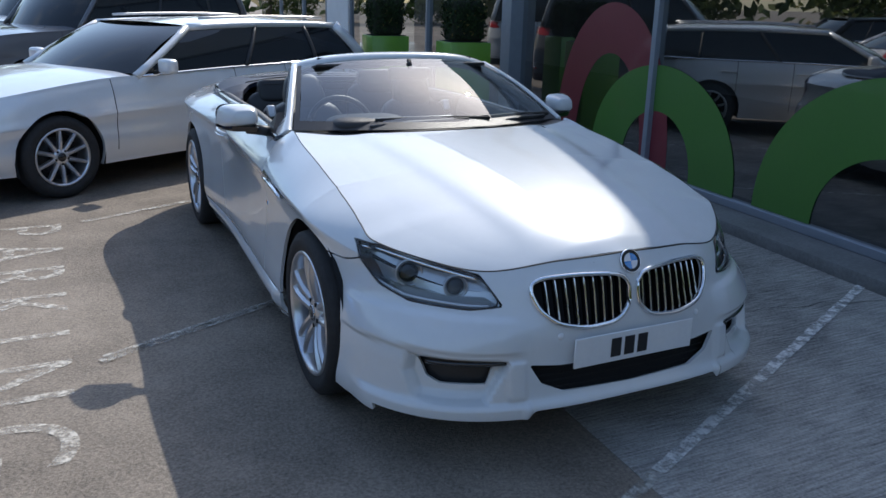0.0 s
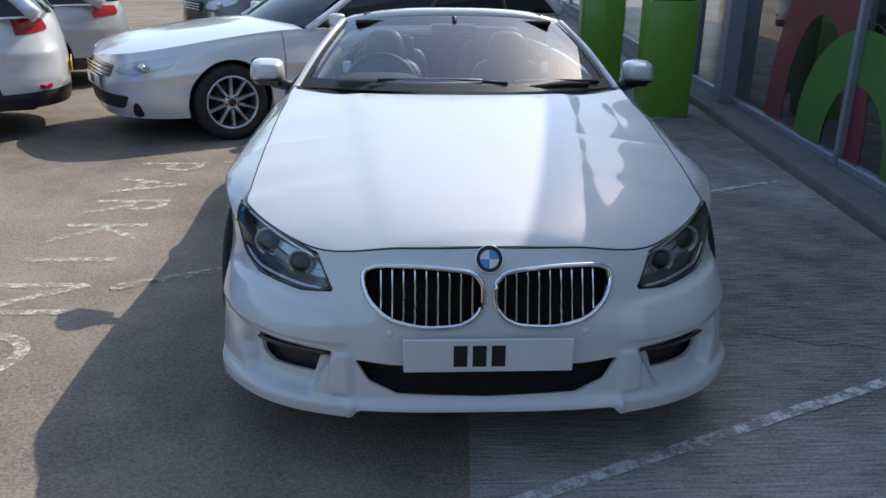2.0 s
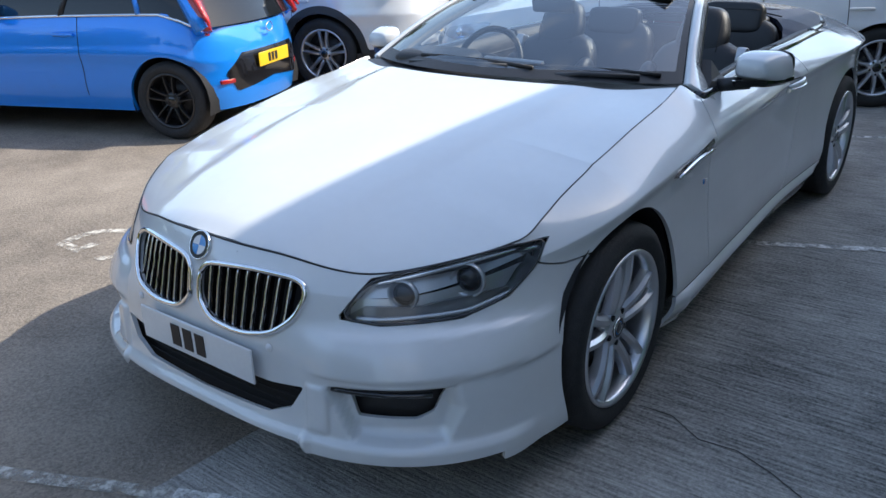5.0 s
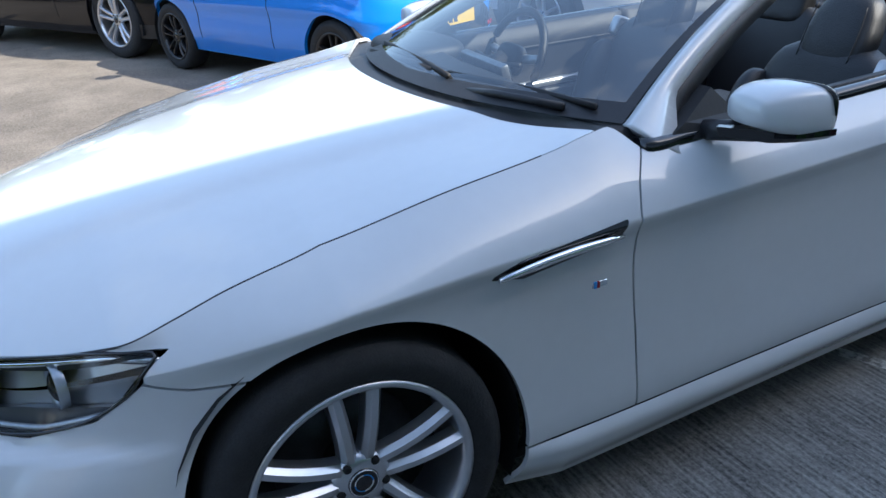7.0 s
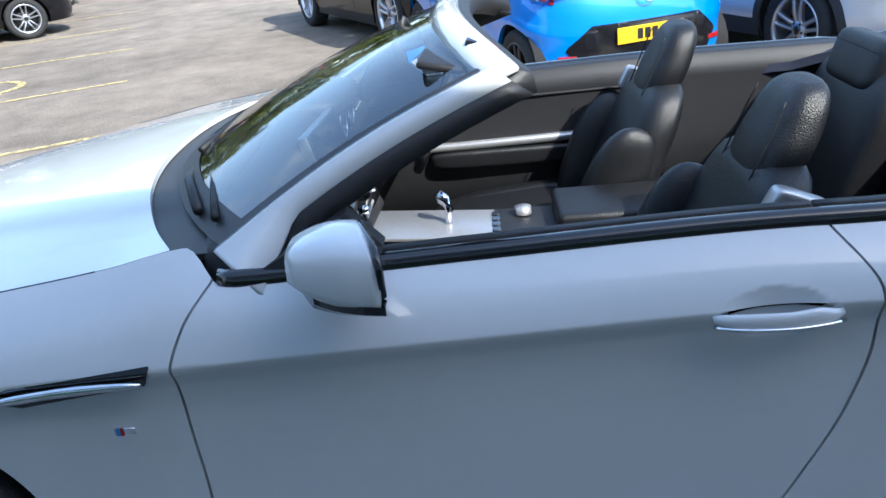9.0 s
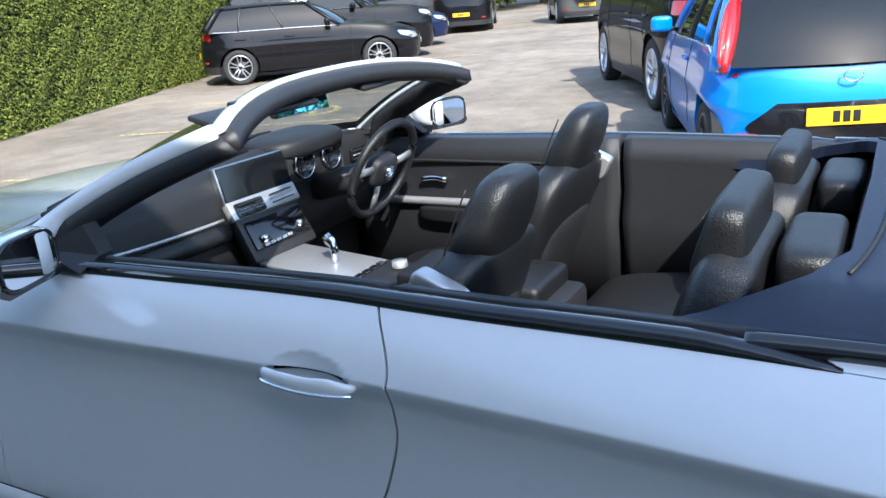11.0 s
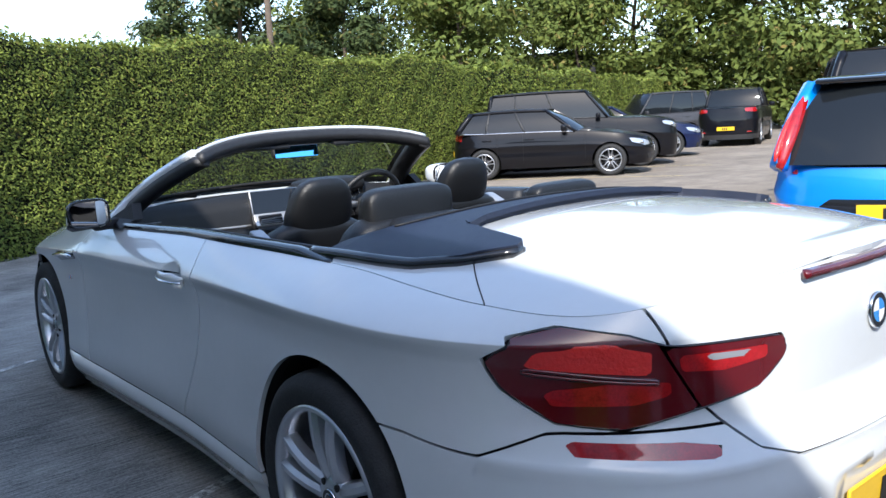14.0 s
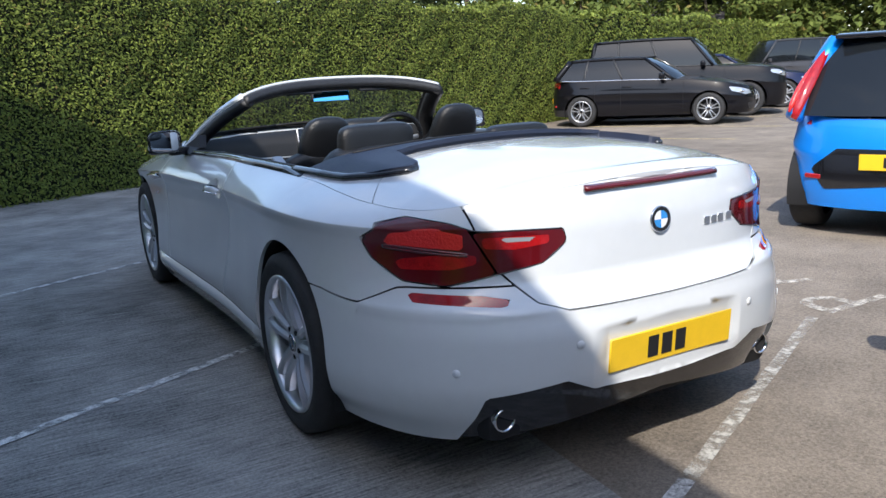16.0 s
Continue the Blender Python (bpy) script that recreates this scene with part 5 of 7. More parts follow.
seamline = [(x, 2.775 - 0.03 * (x / 0.5) ** 4, 0) for x in np.linspace(-0.56, 0.56, 40)]
pts = boot_surface(np.array([[abs(x), y] for x, y, _ in seamline]))
part("cover_seam", *tube([(x, y, z + 0.029) for (x, y, _), (_, _, z) in zip(seamline, pts)], 0.004, 6), SEAL, cover)
for s in (1, -1):
    ys = np.linspace(2.60, 3.235, 40)
    xo = np.interp(ys, [2.60, 2.66, 2.85, 3.02, 3.14, 3.235], [0.762, 0.757, 0.744, 0.716, 0.656, 0.568])
    pp = boot_surface(np.stack([xo, ys], 1))
    rg = [[(s * (x + 0.012), y, z - 0.004), (s * (x + 0.012), y, z + 0.012), (s * (x - 0.004), y, z + 0.024), (s * (x - 0.03), y, z + 0.018), (s * (x - 0.03), y, z - 0.004)] for x, y, z in pp]
    part("cover_edge", *loft(rg), GLOSSBLACK, cover)

# ---- the car park ----
def ground_material(name, dark, light, fine, stripes=None):
    m = material(name, dark, 0.9, spec=0.3)
    nt, b = m.node_tree, m.node_tree.nodes["Principled BSDF"]
    tc = nt.nodes.new("ShaderNodeTexCoord")
    def noise_tex(scale, detail=6, rough=0.6):
        n = nt.nodes.new("ShaderNodeTexNoise")
        n.inputs["Scale"].default_value, n.inputs["Detail"].default_value, n.inputs["Roughness"].default_value = scale, detail, rough
        nt.links.new(tc.outputs["Object"], n.inputs["Vector"])
        return n
    a, c, g = noise_tex(0.35), noise_tex(2.3), noise_tex(fine, 3, 0.8)
    def math_node(op, x, y):
        n = nt.nodes.new("ShaderNodeMath")
        n.operation = op
        for i, v in enumerate((x, y)):
            if isinstance(v, (int, float)):
                n.inputs[i].default_value = v
            else:
                nt.links.new(v, n.inputs[i])
        return n.outputs[0]
    h = math_node("ADD", math_node("MULTIPLY", a.outputs["Fac"], 0.45), math_node("MULTIPLY", c.outputs["Fac"], 0.3))
    grain = g.outputs["Fac"]
    if stripes is not None:
        mp = nt.nodes.new("ShaderNodeMapping")
        mp.inputs["Rotation"].default_value = (0, 0, radians(stripes))
        mp.inputs["Scale"].default_value = (6.0, 85, 1)
        nt.links.new(tc.outputs["Object"], mp.inputs["Vector"])
        st = nt.nodes.new("ShaderNodeTexNoise")
        st.inputs["Scale"].default_value, st.inputs["Detail"].default_value = 1.0, 3
        nt.links.new(mp.outputs["Vector"], st.inputs["Vector"])
        grain = math_node("ADD", math_node("MULTIPLY", grain, 0.75), math_node("MULTIPLY", st.outputs["Fac"], 0.7))
    h = math_node("ADD", h, math_node("MULTIPLY", grain, 0.55))
    mr = nt.nodes.new("ShaderNodeMapRange")
    mr.inputs["From Min"].default_value, mr.inputs["From Max"].default_value = (0.46, 0.86) if stripes is None else (0.62, 0.95)
    nt.links.new(h, mr.inputs["Value"])
    mix = nt.nodes.new("ShaderNodeMix")
    mix.data_type = "RGBA"
    mix.inputs["A"].default_value, mix.inputs["B"].default_value = (*dark, 1), (*light, 1)
    nt.links.new(mr.outputs["Result"], mix.inputs["Factor"])
    nt.links.new(mix.outputs["Result"], b.inputs["Base Color"])
    bp = nt.nodes.new("ShaderNodeBump")
    bp.inputs["Strength"].default_value, bp.inputs["Distance"].default_value = 0.9, 0.008
    nt.links.new(grain, bp.inputs["Height"])
    nt.links.new(bp.outputs["Normal"], b.inputs["Normal"])
    return m


def worn_paint(name, col, keep=0.5):
    """Road paint with holes worn through to what lies beneath."""
    m = material(name, col, 0.85, var=0.12, scale=6)
    nt, b = m.node_tree, m.node_tree.nodes["Principled BSDF"]
    tc, n, mr, tr, mix = (nt.nodes.new(k) for k in ("ShaderNodeTexCoord", "ShaderNodeTexNoise", "ShaderNodeMapRange", "ShaderNodeBsdfTransparent", "ShaderNodeMixShader"))
    n.inputs["Scale"].default_value, n.inputs["Detail"].default_value, n.inputs["Roughness"].default_value = 14, 7, 0.75
    mr.inputs["From Min"].default_value, mr.inputs["From Max"].default_value = keep - 0.07, keep + 0.10
    mr.inputs["To Min"].default_value, mr.inputs["To Max"].default_value = 0.12, 1.0
    nt.links.new(tc.outputs["Object"], n.inputs["Vector"])
    nt.links.new(n.outputs["Fac"], mr.inputs["Value"])
    nt.links.new(mr.outputs["Result"], mix.inputs[0])
    nt.links.new(tr.outputs[0], mix.inputs[1])
    nt.links.new(b.outputs[0], mix.inputs[2])
    nt.links.new(mix.outputs[0], nt.nodes["Material Output"].inputs["Surface"])
    return m


ASPHALT = ground_material("worn_asphalt", (0.07, 0.059, 0.049), (0.40, 0.338, 0.272), 75)
CONCRETE = ground_material("brushed_concrete", (0.07, 0.068, 0.065), (0.54, 0.515, 0.475), 70, stripes=-24)
WORNWHITE = worn_paint("worn_white_paint", (0.52, 0.50, 0.45), 0.52)
CLEARWHITE = worn_paint("pavement_white_paint", (0.72, 0.71, 0.68), 0.47)
WORNLETTER = worn_paint("faded_white_paint", (0.56, 0.52, 0.45), 0.505)
WORNYELLOW = worn_paint("worn_yellow_paint", (0.65, 0.52, 0.22), 0.46)
GRASSY = material("grass_beyond", (0.05, 0.08, 0.02), 0.9, var=0.3, scale=0.5)

tagged(part("ground", [(-400, -400, -0.004), (400, -400, -0.004), (400, 400, -0.004), (-400, 400, -0.004)], [(0, 1, 2, 3)], ASPHALT, smooth=False), "sunlit worn grey-brown asphalt of the car park", "ground", kind="structure")
V = [(-0.46, -7.5, 0.0), (3.2, -7.5, 0.0), (5.2, 30, 0.0), (1.9, 30, 0.0)]
slabob = tagged(part("pavement", V + [(x, y, -0.05) for x, y, _ in V], [(0, 1, 2, 3), (0, 4, 5, 1), (1, 5, 6, 2), (2, 6, 7, 3), (3, 7, 4, 0)], CONCRETE, smooth=False), "brushed grey concrete strip along the building", "pavement", kind="structure")


def strip(a, b, w, mat, name="bay_line", label="worn white parking bay line", z=0.004):
    a, b = Vector((*a, 0)), Vector((*b, 0))
    n = int((b - a).length / 0.08) + 2
    d = (b - a).normalized()
    q = Vector((-d.y, d.x, 0))
    V = []
    for i in range(n):
        p = a.lerp(b, i / (n - 1))
        for k in (-1, 1):
            j = p + q * (k * w / 2 * (1 + 0.25 * noise.noise(p * 6 + Vector((k * 7, 0, 0)))))
            V.append((j.x, j.y, z))
    return tagged(part(name, V, [(2 * i, 2 * i + 2, 2 * i + 3, 2 * i + 1) for i in range(n - 1)], mat, smooth=False), label, "road marking", "bay lines", "structure")


for x0, y0 in ((0.8, -0.74), (0.8, 1.83), (0.8, 4.33), (0.9, 6.95)):
    strip((x0 - 2.5, y0 - 2.5 * 0.47), (x0 - 0.8, y0 - 0.8 * 0.47), 0.055, WORNWHITE)
    strip((x0 - 0.78, y0 - 0.78 * 0.47), (x0 + 1.75, y0 + 1.75 * 0.43), 0.052, CLEARWHITE, z=0.006)
strip((-1.72, 0.62), (-0.75, 1.09), 0.05, WORNWHITE)
for a, b in (((-8.9, -3.5), (-7.2, -7.1)), ((-6.5, -2.6), (-4.8, -6.0)), ((-11.3, -4.5), (-9.6, -8.1)), ((-4.2, -1.7), (-2.6, -5.0)), ((-13.8, -5.5), (-12.2, -8.9))):
    strip(a, b, 0.07, WORNYELLOW, label="faded yellow parking bay line")
# wheelchair-bay ring and arrow on the asphalt
ringv = [(-6.7 + r * math.cos(t) * 0.9, -4.4 + r * math.sin(t) * 0.9, 0.004) for t in np.linspace(0.4, 5.4, 30) for r in (0.42, 0.52)]
tagged(part("bay_symbol", ringv, [(2 * i, 2 * i + 2, 2 * i + 3, 2 * i + 1) for i in range(29)], WORNYELLOW, smooth=False), "faded painted ring symbol in a parking bay", "road marking", kind="structure")
strip((-6.75, -4.35), (-6.3, -4.0), 0.10, WORNYELLOW, "bay_symbol_bar", "faded painted bar of the bay symbol")
# painted word
for ch, y in zip("PARKING", (3.06, 2.52, 2.02, 1.50, 1.04, 0.52, -0.04)):
    cu_ = bpy.data.curves.new("letter", "FONT")
    cu_.body, cu_.size, cu_.align_x = ch, 0.72, "CENTER"
    cu_.fill_mode = "FRONT"
    tmp = new("painted_letter", cu_)
    dg = bpy.context.evaluated_depsgraph_get()
    me = bpy.data.meshes.new_from_object(tmp.evaluated_get(dg))
    bpy.data.objects.remove(tmp)
    me.materials.clear()
    me.materials.append(WORNLETTER)
    ob = new("painted_letter", me)
    ob.matrix_world = pose(-2.33, y, 0.0, 0, 0, -90) @ Matrix.Diagonal((0.82, 1.0, 1, 1))
    tagged(ob, "faded white letter %s painted on the asphalt" % ch, "road marking", "painted word", "structure")
# crack in the concrete
pts = [(0.95 + 0.12 * k, 0.12 - 0.03 * k + 0.03 * math.sin(k * 2.3) + 0.015 * math.sin(k * 7.1), 0.002) for k in range(16)]
V = [(x, y + d, z) for x, y, z in pts for d in (-0.0022, 0.0022)]
tagged(part("crack", V, [(2 * i, 2 * i + 2, 2 * i + 3, 2 * i + 1) for i in range(15)], UNDER, smooth=False), "dark crack in the concrete", "crack", kind="structure")

# ---- glazed showroom ----
BLD = Matrix.Translation((2.82, 0, 0)) @ pose(0, 0, 0, 0, 0, -4.9)
FRAME = material("grey_blue_aluminium", (0.30, 0.33, 0.38), 0.4, 0.4, var=0.06, scale=12)
WALLWHITE = material("white_render", (0.66, 0.67, 0.68), 0.85, var=0.05, scale=3, bump=0.2)
KERB = material("kerb_concrete", (0.17, 0.17, 0.166), 0.9, var=0.2, scale=5, bump=0.4)
GREENFILM = material("green_film", (0.06, 0.17, 0.025), 0.5, var=0.03, scale=4, coat=0.3)
REDFILM = material("dark_red_film", (0.17, 0.02, 0.03), 0.5, var=0.04, scale=4, coat=0.3)
ROOMDARK = material("dark_showroom_wall", (0.18, 0.18, 0.19), 0.7, var=0.1)
ROOMFLOOR = material("showroom_floor", (0.14, 0.14, 0.15), 0.25, var=0.1)
GREENBOX = material("lime_green_paint", (0.13, 0.29, 0.025), 0.4, var=0.05, scale=3, coat=0.25)
SHOPGLASS = glass_material("shop_glass", (0.45, 0.49, 0.50), amount=2.1)
Y0, Y1 = -2.6, 26.0


def bbox(name, x0, x1, y0, y1, z0, z1, mat, parent=None, label="", bev=0.006, seg=1):
    bm = bmesh.new()
    rbox(bm, (x0 + x1) / 2, (y0 + y1) / 2, (z0 + z1) / 2, x1 - x0, y1 - y0, z1 - z0, bev, seg)
    ob = bpart(name, bm, mat, parent, label)
    if parent is None:
        ob.matrix_world = BLD
    return ob


kerb = tagged(bbox("kerb", -0.34, 0.10, Y0, Y1, -0.05, 0.085, KERB, bev=0.02, seg=2), "worn concrete kerb under the shop front", "kerb", kind="structure")
fac = tagged(bbox("wall_parapet", -0.12, 0.25, Y0, Y1, 3.15, 4.33, WALLWHITE), "white rendered parapet over the shop glass", "wall", kind="structure")
tagged(bbox("ceiling", 0.25, 6.0, Y0, Y1, 3.15, 3.3, ROOMDARK), "dark showroom ceiling", "ceiling", kind="structure")
tagged(bbox("wall_back", 5.6, 5.8, Y0, Y1, 0.0, 3.15, ROOMDARK), "dark wall at the back of the showroom", "wall", kind="structure")
tagged(bbox("floor", 0.10, 5.6, Y0, Y1, -0.03, 0.09, ROOMFLOOR), "dark polished showroom floor", "floor", kind="structure")
tagged(bbox("wall_end", 0.0, 5.8, Y0 - 0.2, Y0, 0.0, 4.33, WALLWHITE), "white end wall of the showroom", "wall", kind="structure")
tagged(bbox("wall_pier", -0.05, 0.2, 13.6, 15.6, 0.0, 3.15, WALLWHITE), "white rendered pier", "wall", kind="structure")
posts = (-1.6, 0.12 - 0.9, 2.72, 5.55, 7.2, 8.7, 10.6, 13.5, 15.7, 18.5, 22.0)
edges = [Y0] + list(posts) + [Y1]
front = tagged(new("shop_front"), "grey aluminium shop front with tall dark panes", "shop front", kind="structure")
front.matrix_world = BLD
for p in posts:
    w = 0.13 if abs(p - 5.55) < 0.1 else 0.035
    bbox("mullion", -0.05 if w < 0.1 else -0.16, 0.06, p - w, p + w, 0.085, 3.15, FRAME, front)
bbox("bottom_rail", -0.04, 0.05, Y0, Y1, 0.085, 0.15, FRAME, front)
bbox("top_rail", -0.04, 0.05, Y0, Y1, 3.05, 3.15, FRAME, front)
for a, b in zip(edges[:-1], edges[1:]):
    if a < 13.6 < b + 0.1 and b < 15.8:
        continue
    g = part("pane", [(0.0, a + 0.03, 0.15), (0.0, b - 0.03, 0.15), (0.0, b - 0.03, 3.05), (0.0, a + 0.03, 3.05)], [(0, 1, 2, 3)], SHOPGLASS, front, smooth=False)
    g.visible_shadow = False
# film arches stuck to the glass
for name, cy, rx_o, rx_i, top, inner, mat, label in (("green_arch", 2.62, 1.08, 0.52, 1.10, 0.70, GREENFILM, "lime green arch of film on the shop glass"),
                                                  ("green_arch", 0.12, 1.20, 0.62, 1.22, 0.72, GREENFILM, "lime green arch of film on the shop glass"),
                                                  ("red_arch", 3.45, 1.02, 0.60, 1.62, 1.15, REDFILM, "dark red arch of film on the shop glass")):
    V = []
    for t in np.linspace(0, math.pi, 49):
        for r, h in ((rx_o, top - 0.16), (rx_i, inner - 0.16)):
            V.append((-0.006 if name == "green_arch" else -0.003, cy + r * math.cos(t), 0.155 + h * math.sin(t) ** 0.9))
    o = tagged(part(name, V, [(2 * i, 2 * i + 1, 2 * i + 3, 2 * i + 2) for i in range(48)], mat, smooth=False), label, "window film", "film arches")
    o.matrix_world = BLD

rng = np.random.default_rng(4)


def leaf_material(name, dark, light, rough=0.75):
    m = bpy.data.materials.new(name)
    m.use_nodes = True
    nt, b = m.node_tree, m.node_tree.nodes["Principled BSDF"]
    geo, ramp = nt.nodes.new("ShaderNodeNewGeometry"), nt.nodes.new("ShaderNodeValToRGB")
    ramp.color_ramp.elements[0].color, ramp.color_ramp.elements[1].color = (*dark, 1), (*light, 1)
    mid = ramp.color_ramp.elements.new(0.93)
    mid.color = (*(0.75 * b_ + 0.25 * a_ for a_, b_ in zip(dark, light)), 1)
    ramp.color_ramp.elements[2].color = (0.16, 0.12, 0.035, 1)
    nt.links.new(geo.outputs["Random Per Island"], ramp.inputs["Fac"])
    nt.links.new(ramp.outputs["Color"], b.inputs["Base Color"])
    b.inputs["Roughness"].default_value = rough
    b.inputs["Specular IOR Level"].default_value = 0.25
    return m


HEDGELEAF = leaf_material("hedge_leaf", (0.07, 0.095, 0.018), (0.22, 0.265, 0.045))
DARKLEAF = leaf_material("topiary_leaf", (0.008, 0.02, 0.006), (0.03, 0.055, 0.012))
TREELEAF = leaf_material("tree_leaf", (0.055, 0.08, 0.014), (0.125, 0.15, 0.03))
PINELEAF = leaf_material("conifer_leaf", (0.03, 0.05, 0.016), (0.07, 0.095, 0.028))
BARK = material("bark", (0.10, 0.075, 0.055), 0.9, var=0.3, scale=10, bump=0.6, bump_scale=30)
# near-black fill: the shade between the leaves, put into the colour
INNER = material("foliage_inner_shade", (0.012, 0.016, 0.006), 0.95, var=0.3, scale=6)


def leaf_cards(P, N, size, spread=0.8):
    """Small folded leaves at points P that face roughly along N."""
    n = len(P)
    D = N + rng.normal(0, spread, (n, 3))
    D /= np.linalg.norm(D, axis=1, keepdims=True)
    T = np.cross(D, rng.normal(0, 1, (n, 3)))
    T /= np.linalg.norm(T, axis=1, keepdims=True) + 1e-9
    B = np.cross(D, T)
    s = (size * rng.uniform(0.6, 1.4, n))[:, None]
    V = np.stack([P - T * s, P - B * s * 0.45 + D * s * 0.15, P + T * s, P + B * s * 0.45 + D * s * 0.15], 1).reshape(-1, 3)
    F = np.arange(4 * n).reshape(-1, 4)
    return V, F


def fast_mesh(name, V, F, mat, parent=None):
    me = bpy.data.meshes.new(name)
    me.vertices.add(len(V))
    me.vertices.foreach_set("co", np.asarray(V, np.float32).ravel())
    F = np.asarray(F)
    me.loops.add(F.size)
    me.loops.foreach_set("vertex_index", F.ravel().astype(np.int32))
    me.polygons.add(len(F))
    me.polygons.foreach_set("loop_start", np.arange(0, F.size, F.shape[1], dtype=np.int32))
    me.update(calc_edges=True)
    me.validate()
    me.materials.append(mat)
    ob = new(name, me)
    ob.parent = parent
    return ob


# planters with clipped shrubs
def planter(at):
    t = thing("planter", "tall lime green square planter on the concrete", "planter", "green planters", at=at)
    bm = bmesh.new()
    rbox(bm, 0, 0, 0.58, 0.48, 0.48, 1.16, 0.012, 2)
    bpart("box", bm, GREENBOX, t)
    bm = bmesh.new()
    rbox(bm, 0, 0, 1.158, 0.42, 0.42, 0.02, 0.004, 1)
    bpart("soil", bm, CARPET, t)
    return t


pl = planter(pose(2.43, 5.26, 0, 0, 0, -5))
copy_thing(pl, pose(2.08, 6.75, 0, 0, 0, -5))
for x, y in ((2.43, 5.26), (2.08, 6.75)):
    sh = thing("clipped_shrub", "dark green clipped shrub in a planter", "shrub", "clipped shrubs", at=pose(x, y, 1.16, 0, 0, -5))
    P = rng.uniform(-1, 1, (2600, 3))
    k = np.argmax(np.abs(P), 1)
    P[np.arange(2600), k] = np.sign(P[np.arange(2600), k]) * rng.uniform(0.9, 1.05, 2600)
    Vv, Ff = leaf_cards(P * [0.20, 0.20, 0.20] + [0, 0, 0.24], P / np.linalg.norm(P, axis=1, keepdims=True), 0.022)
    fast_mesh("foliage", Vv, Ff, DARKLEAF, sh)
    # dark cushion that fills the shrub, for the shade behind its leaves
    part("shrub_core", *superquad((0, 0, 0.22), (0.19, 0.19, 0.22), 0.3, 0.3), INNER, sh)

# ---- hedge ----
HM = Matrix.Translation((0, -5.85, 0)) @ pose(0, 0, 0, 0, 0, 23.5)
hedge = thing("hedge", "tall clipped conifer hedge in full sun, brown patches", "hedge", kind="stuff", at=HM)
hedge_h = lambda x: 2.62 + 0.10 * np.sin(x * 1.1) + 0.05 * np.sin(x * 3.3 + 1)
L0, L1 = -34.0, 1.95
n = 140000
x = np.where(rng.random(n) < 0.72, rng.uniform(-13, L1, n), rng.uniform(L0, -13, n))
z = rng.random(n)
bump = 0.022 * np.sin(x * 2.1 + 2 * z) + 0.03 * np.sin(x * 5.3 - 1.5 * z) * np.sin(x * 1.9 + 4 * z) + 0.018 * np.sin(z * 23 + x * 6.1)
far = np.where(x < -13, 1.9, 1.0)
P = np.stack([x, bump - rng.exponential(0.05, n) + 0.05, z * hedge_h(x)], 1)
Vv, Ff = leaf_cards(P, np.tile([0, 1.0, 0.6], (n, 1)), 0.024 * far, 0.6)
fast_mesh("hedge_face", Vv, Ff, HEDGELEAF, hedge)
n = 14000
x = np.where(rng.random(n) < 0.65, rng.uniform(-13, L1, n), rng.uniform(L0, -13, n))
far = np.where(x < -13, 1.8, 1.0)
tuft = np.clip(np.sin(x * 7.1) * np.sin(x * 3.7 + 1), 0, 1) ** 2 * 0.16
P = np.stack([x, rng.uniform(-1.3, 0.08, n), hedge_h(x) + rng.uniform(-0.06, 0.05, n) + tuft * rng.random(n)], 1)
Vv, Ff = leaf_cards(P, np.tile([0, 0.3, 1.0], (n, 1)), 0.042 * far, 0.7)
fast_mesh("hedge_top", Vv, Ff, HEDGELEAF, hedge)
n = 2500
P = np.stack([np.full(n, L1) + rng.normal(0, 0.06, n), rng.uniform(-1.3, 0, n), rng.random(n) * 2.6], 1)
Vv, Ff = leaf_cards(P, np.tile([1.0, 0, 0.3], (n, 1)), 0.04, 0.7)
fast_mesh("hedge_end", Vv, Ff, HEDGELEAF, hedge)
# dark sheet and block added behind the leaves as the hedge's inner shade
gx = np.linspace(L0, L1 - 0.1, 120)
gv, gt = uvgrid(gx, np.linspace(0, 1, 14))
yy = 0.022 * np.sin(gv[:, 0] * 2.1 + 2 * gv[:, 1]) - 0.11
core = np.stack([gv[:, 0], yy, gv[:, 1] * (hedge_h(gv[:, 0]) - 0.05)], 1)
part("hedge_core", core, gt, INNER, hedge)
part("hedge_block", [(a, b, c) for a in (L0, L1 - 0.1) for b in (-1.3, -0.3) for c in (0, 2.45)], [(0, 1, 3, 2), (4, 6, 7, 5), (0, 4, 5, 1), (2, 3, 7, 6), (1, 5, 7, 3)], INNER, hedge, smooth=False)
# orange gate post and pale wall beyond the hedge's end
op = HM @ Vector((2.35, 0.15, 0))
tagged(boxpart("gate_post", (op.x, op.y, 0.75), (0.10, 0.10, 1.5), material("orange_brick_paint", (0.42, 0.15, 0.06), 0.7, var=0.15), bev=0.01), "orange-brown post at the end of the hedge", "post")
wp = HM @ Vector((5.2, -1.6, 0))
tagged(boxpart("wall_far", (wp.x, wp.y, 2.2), (5.2, 0.3, 4.4), WALLWHITE, bev=0.01, rot=(0, 0, 23.5)), "pale rendered wall beyond the hedge", "wall", kind="structure")

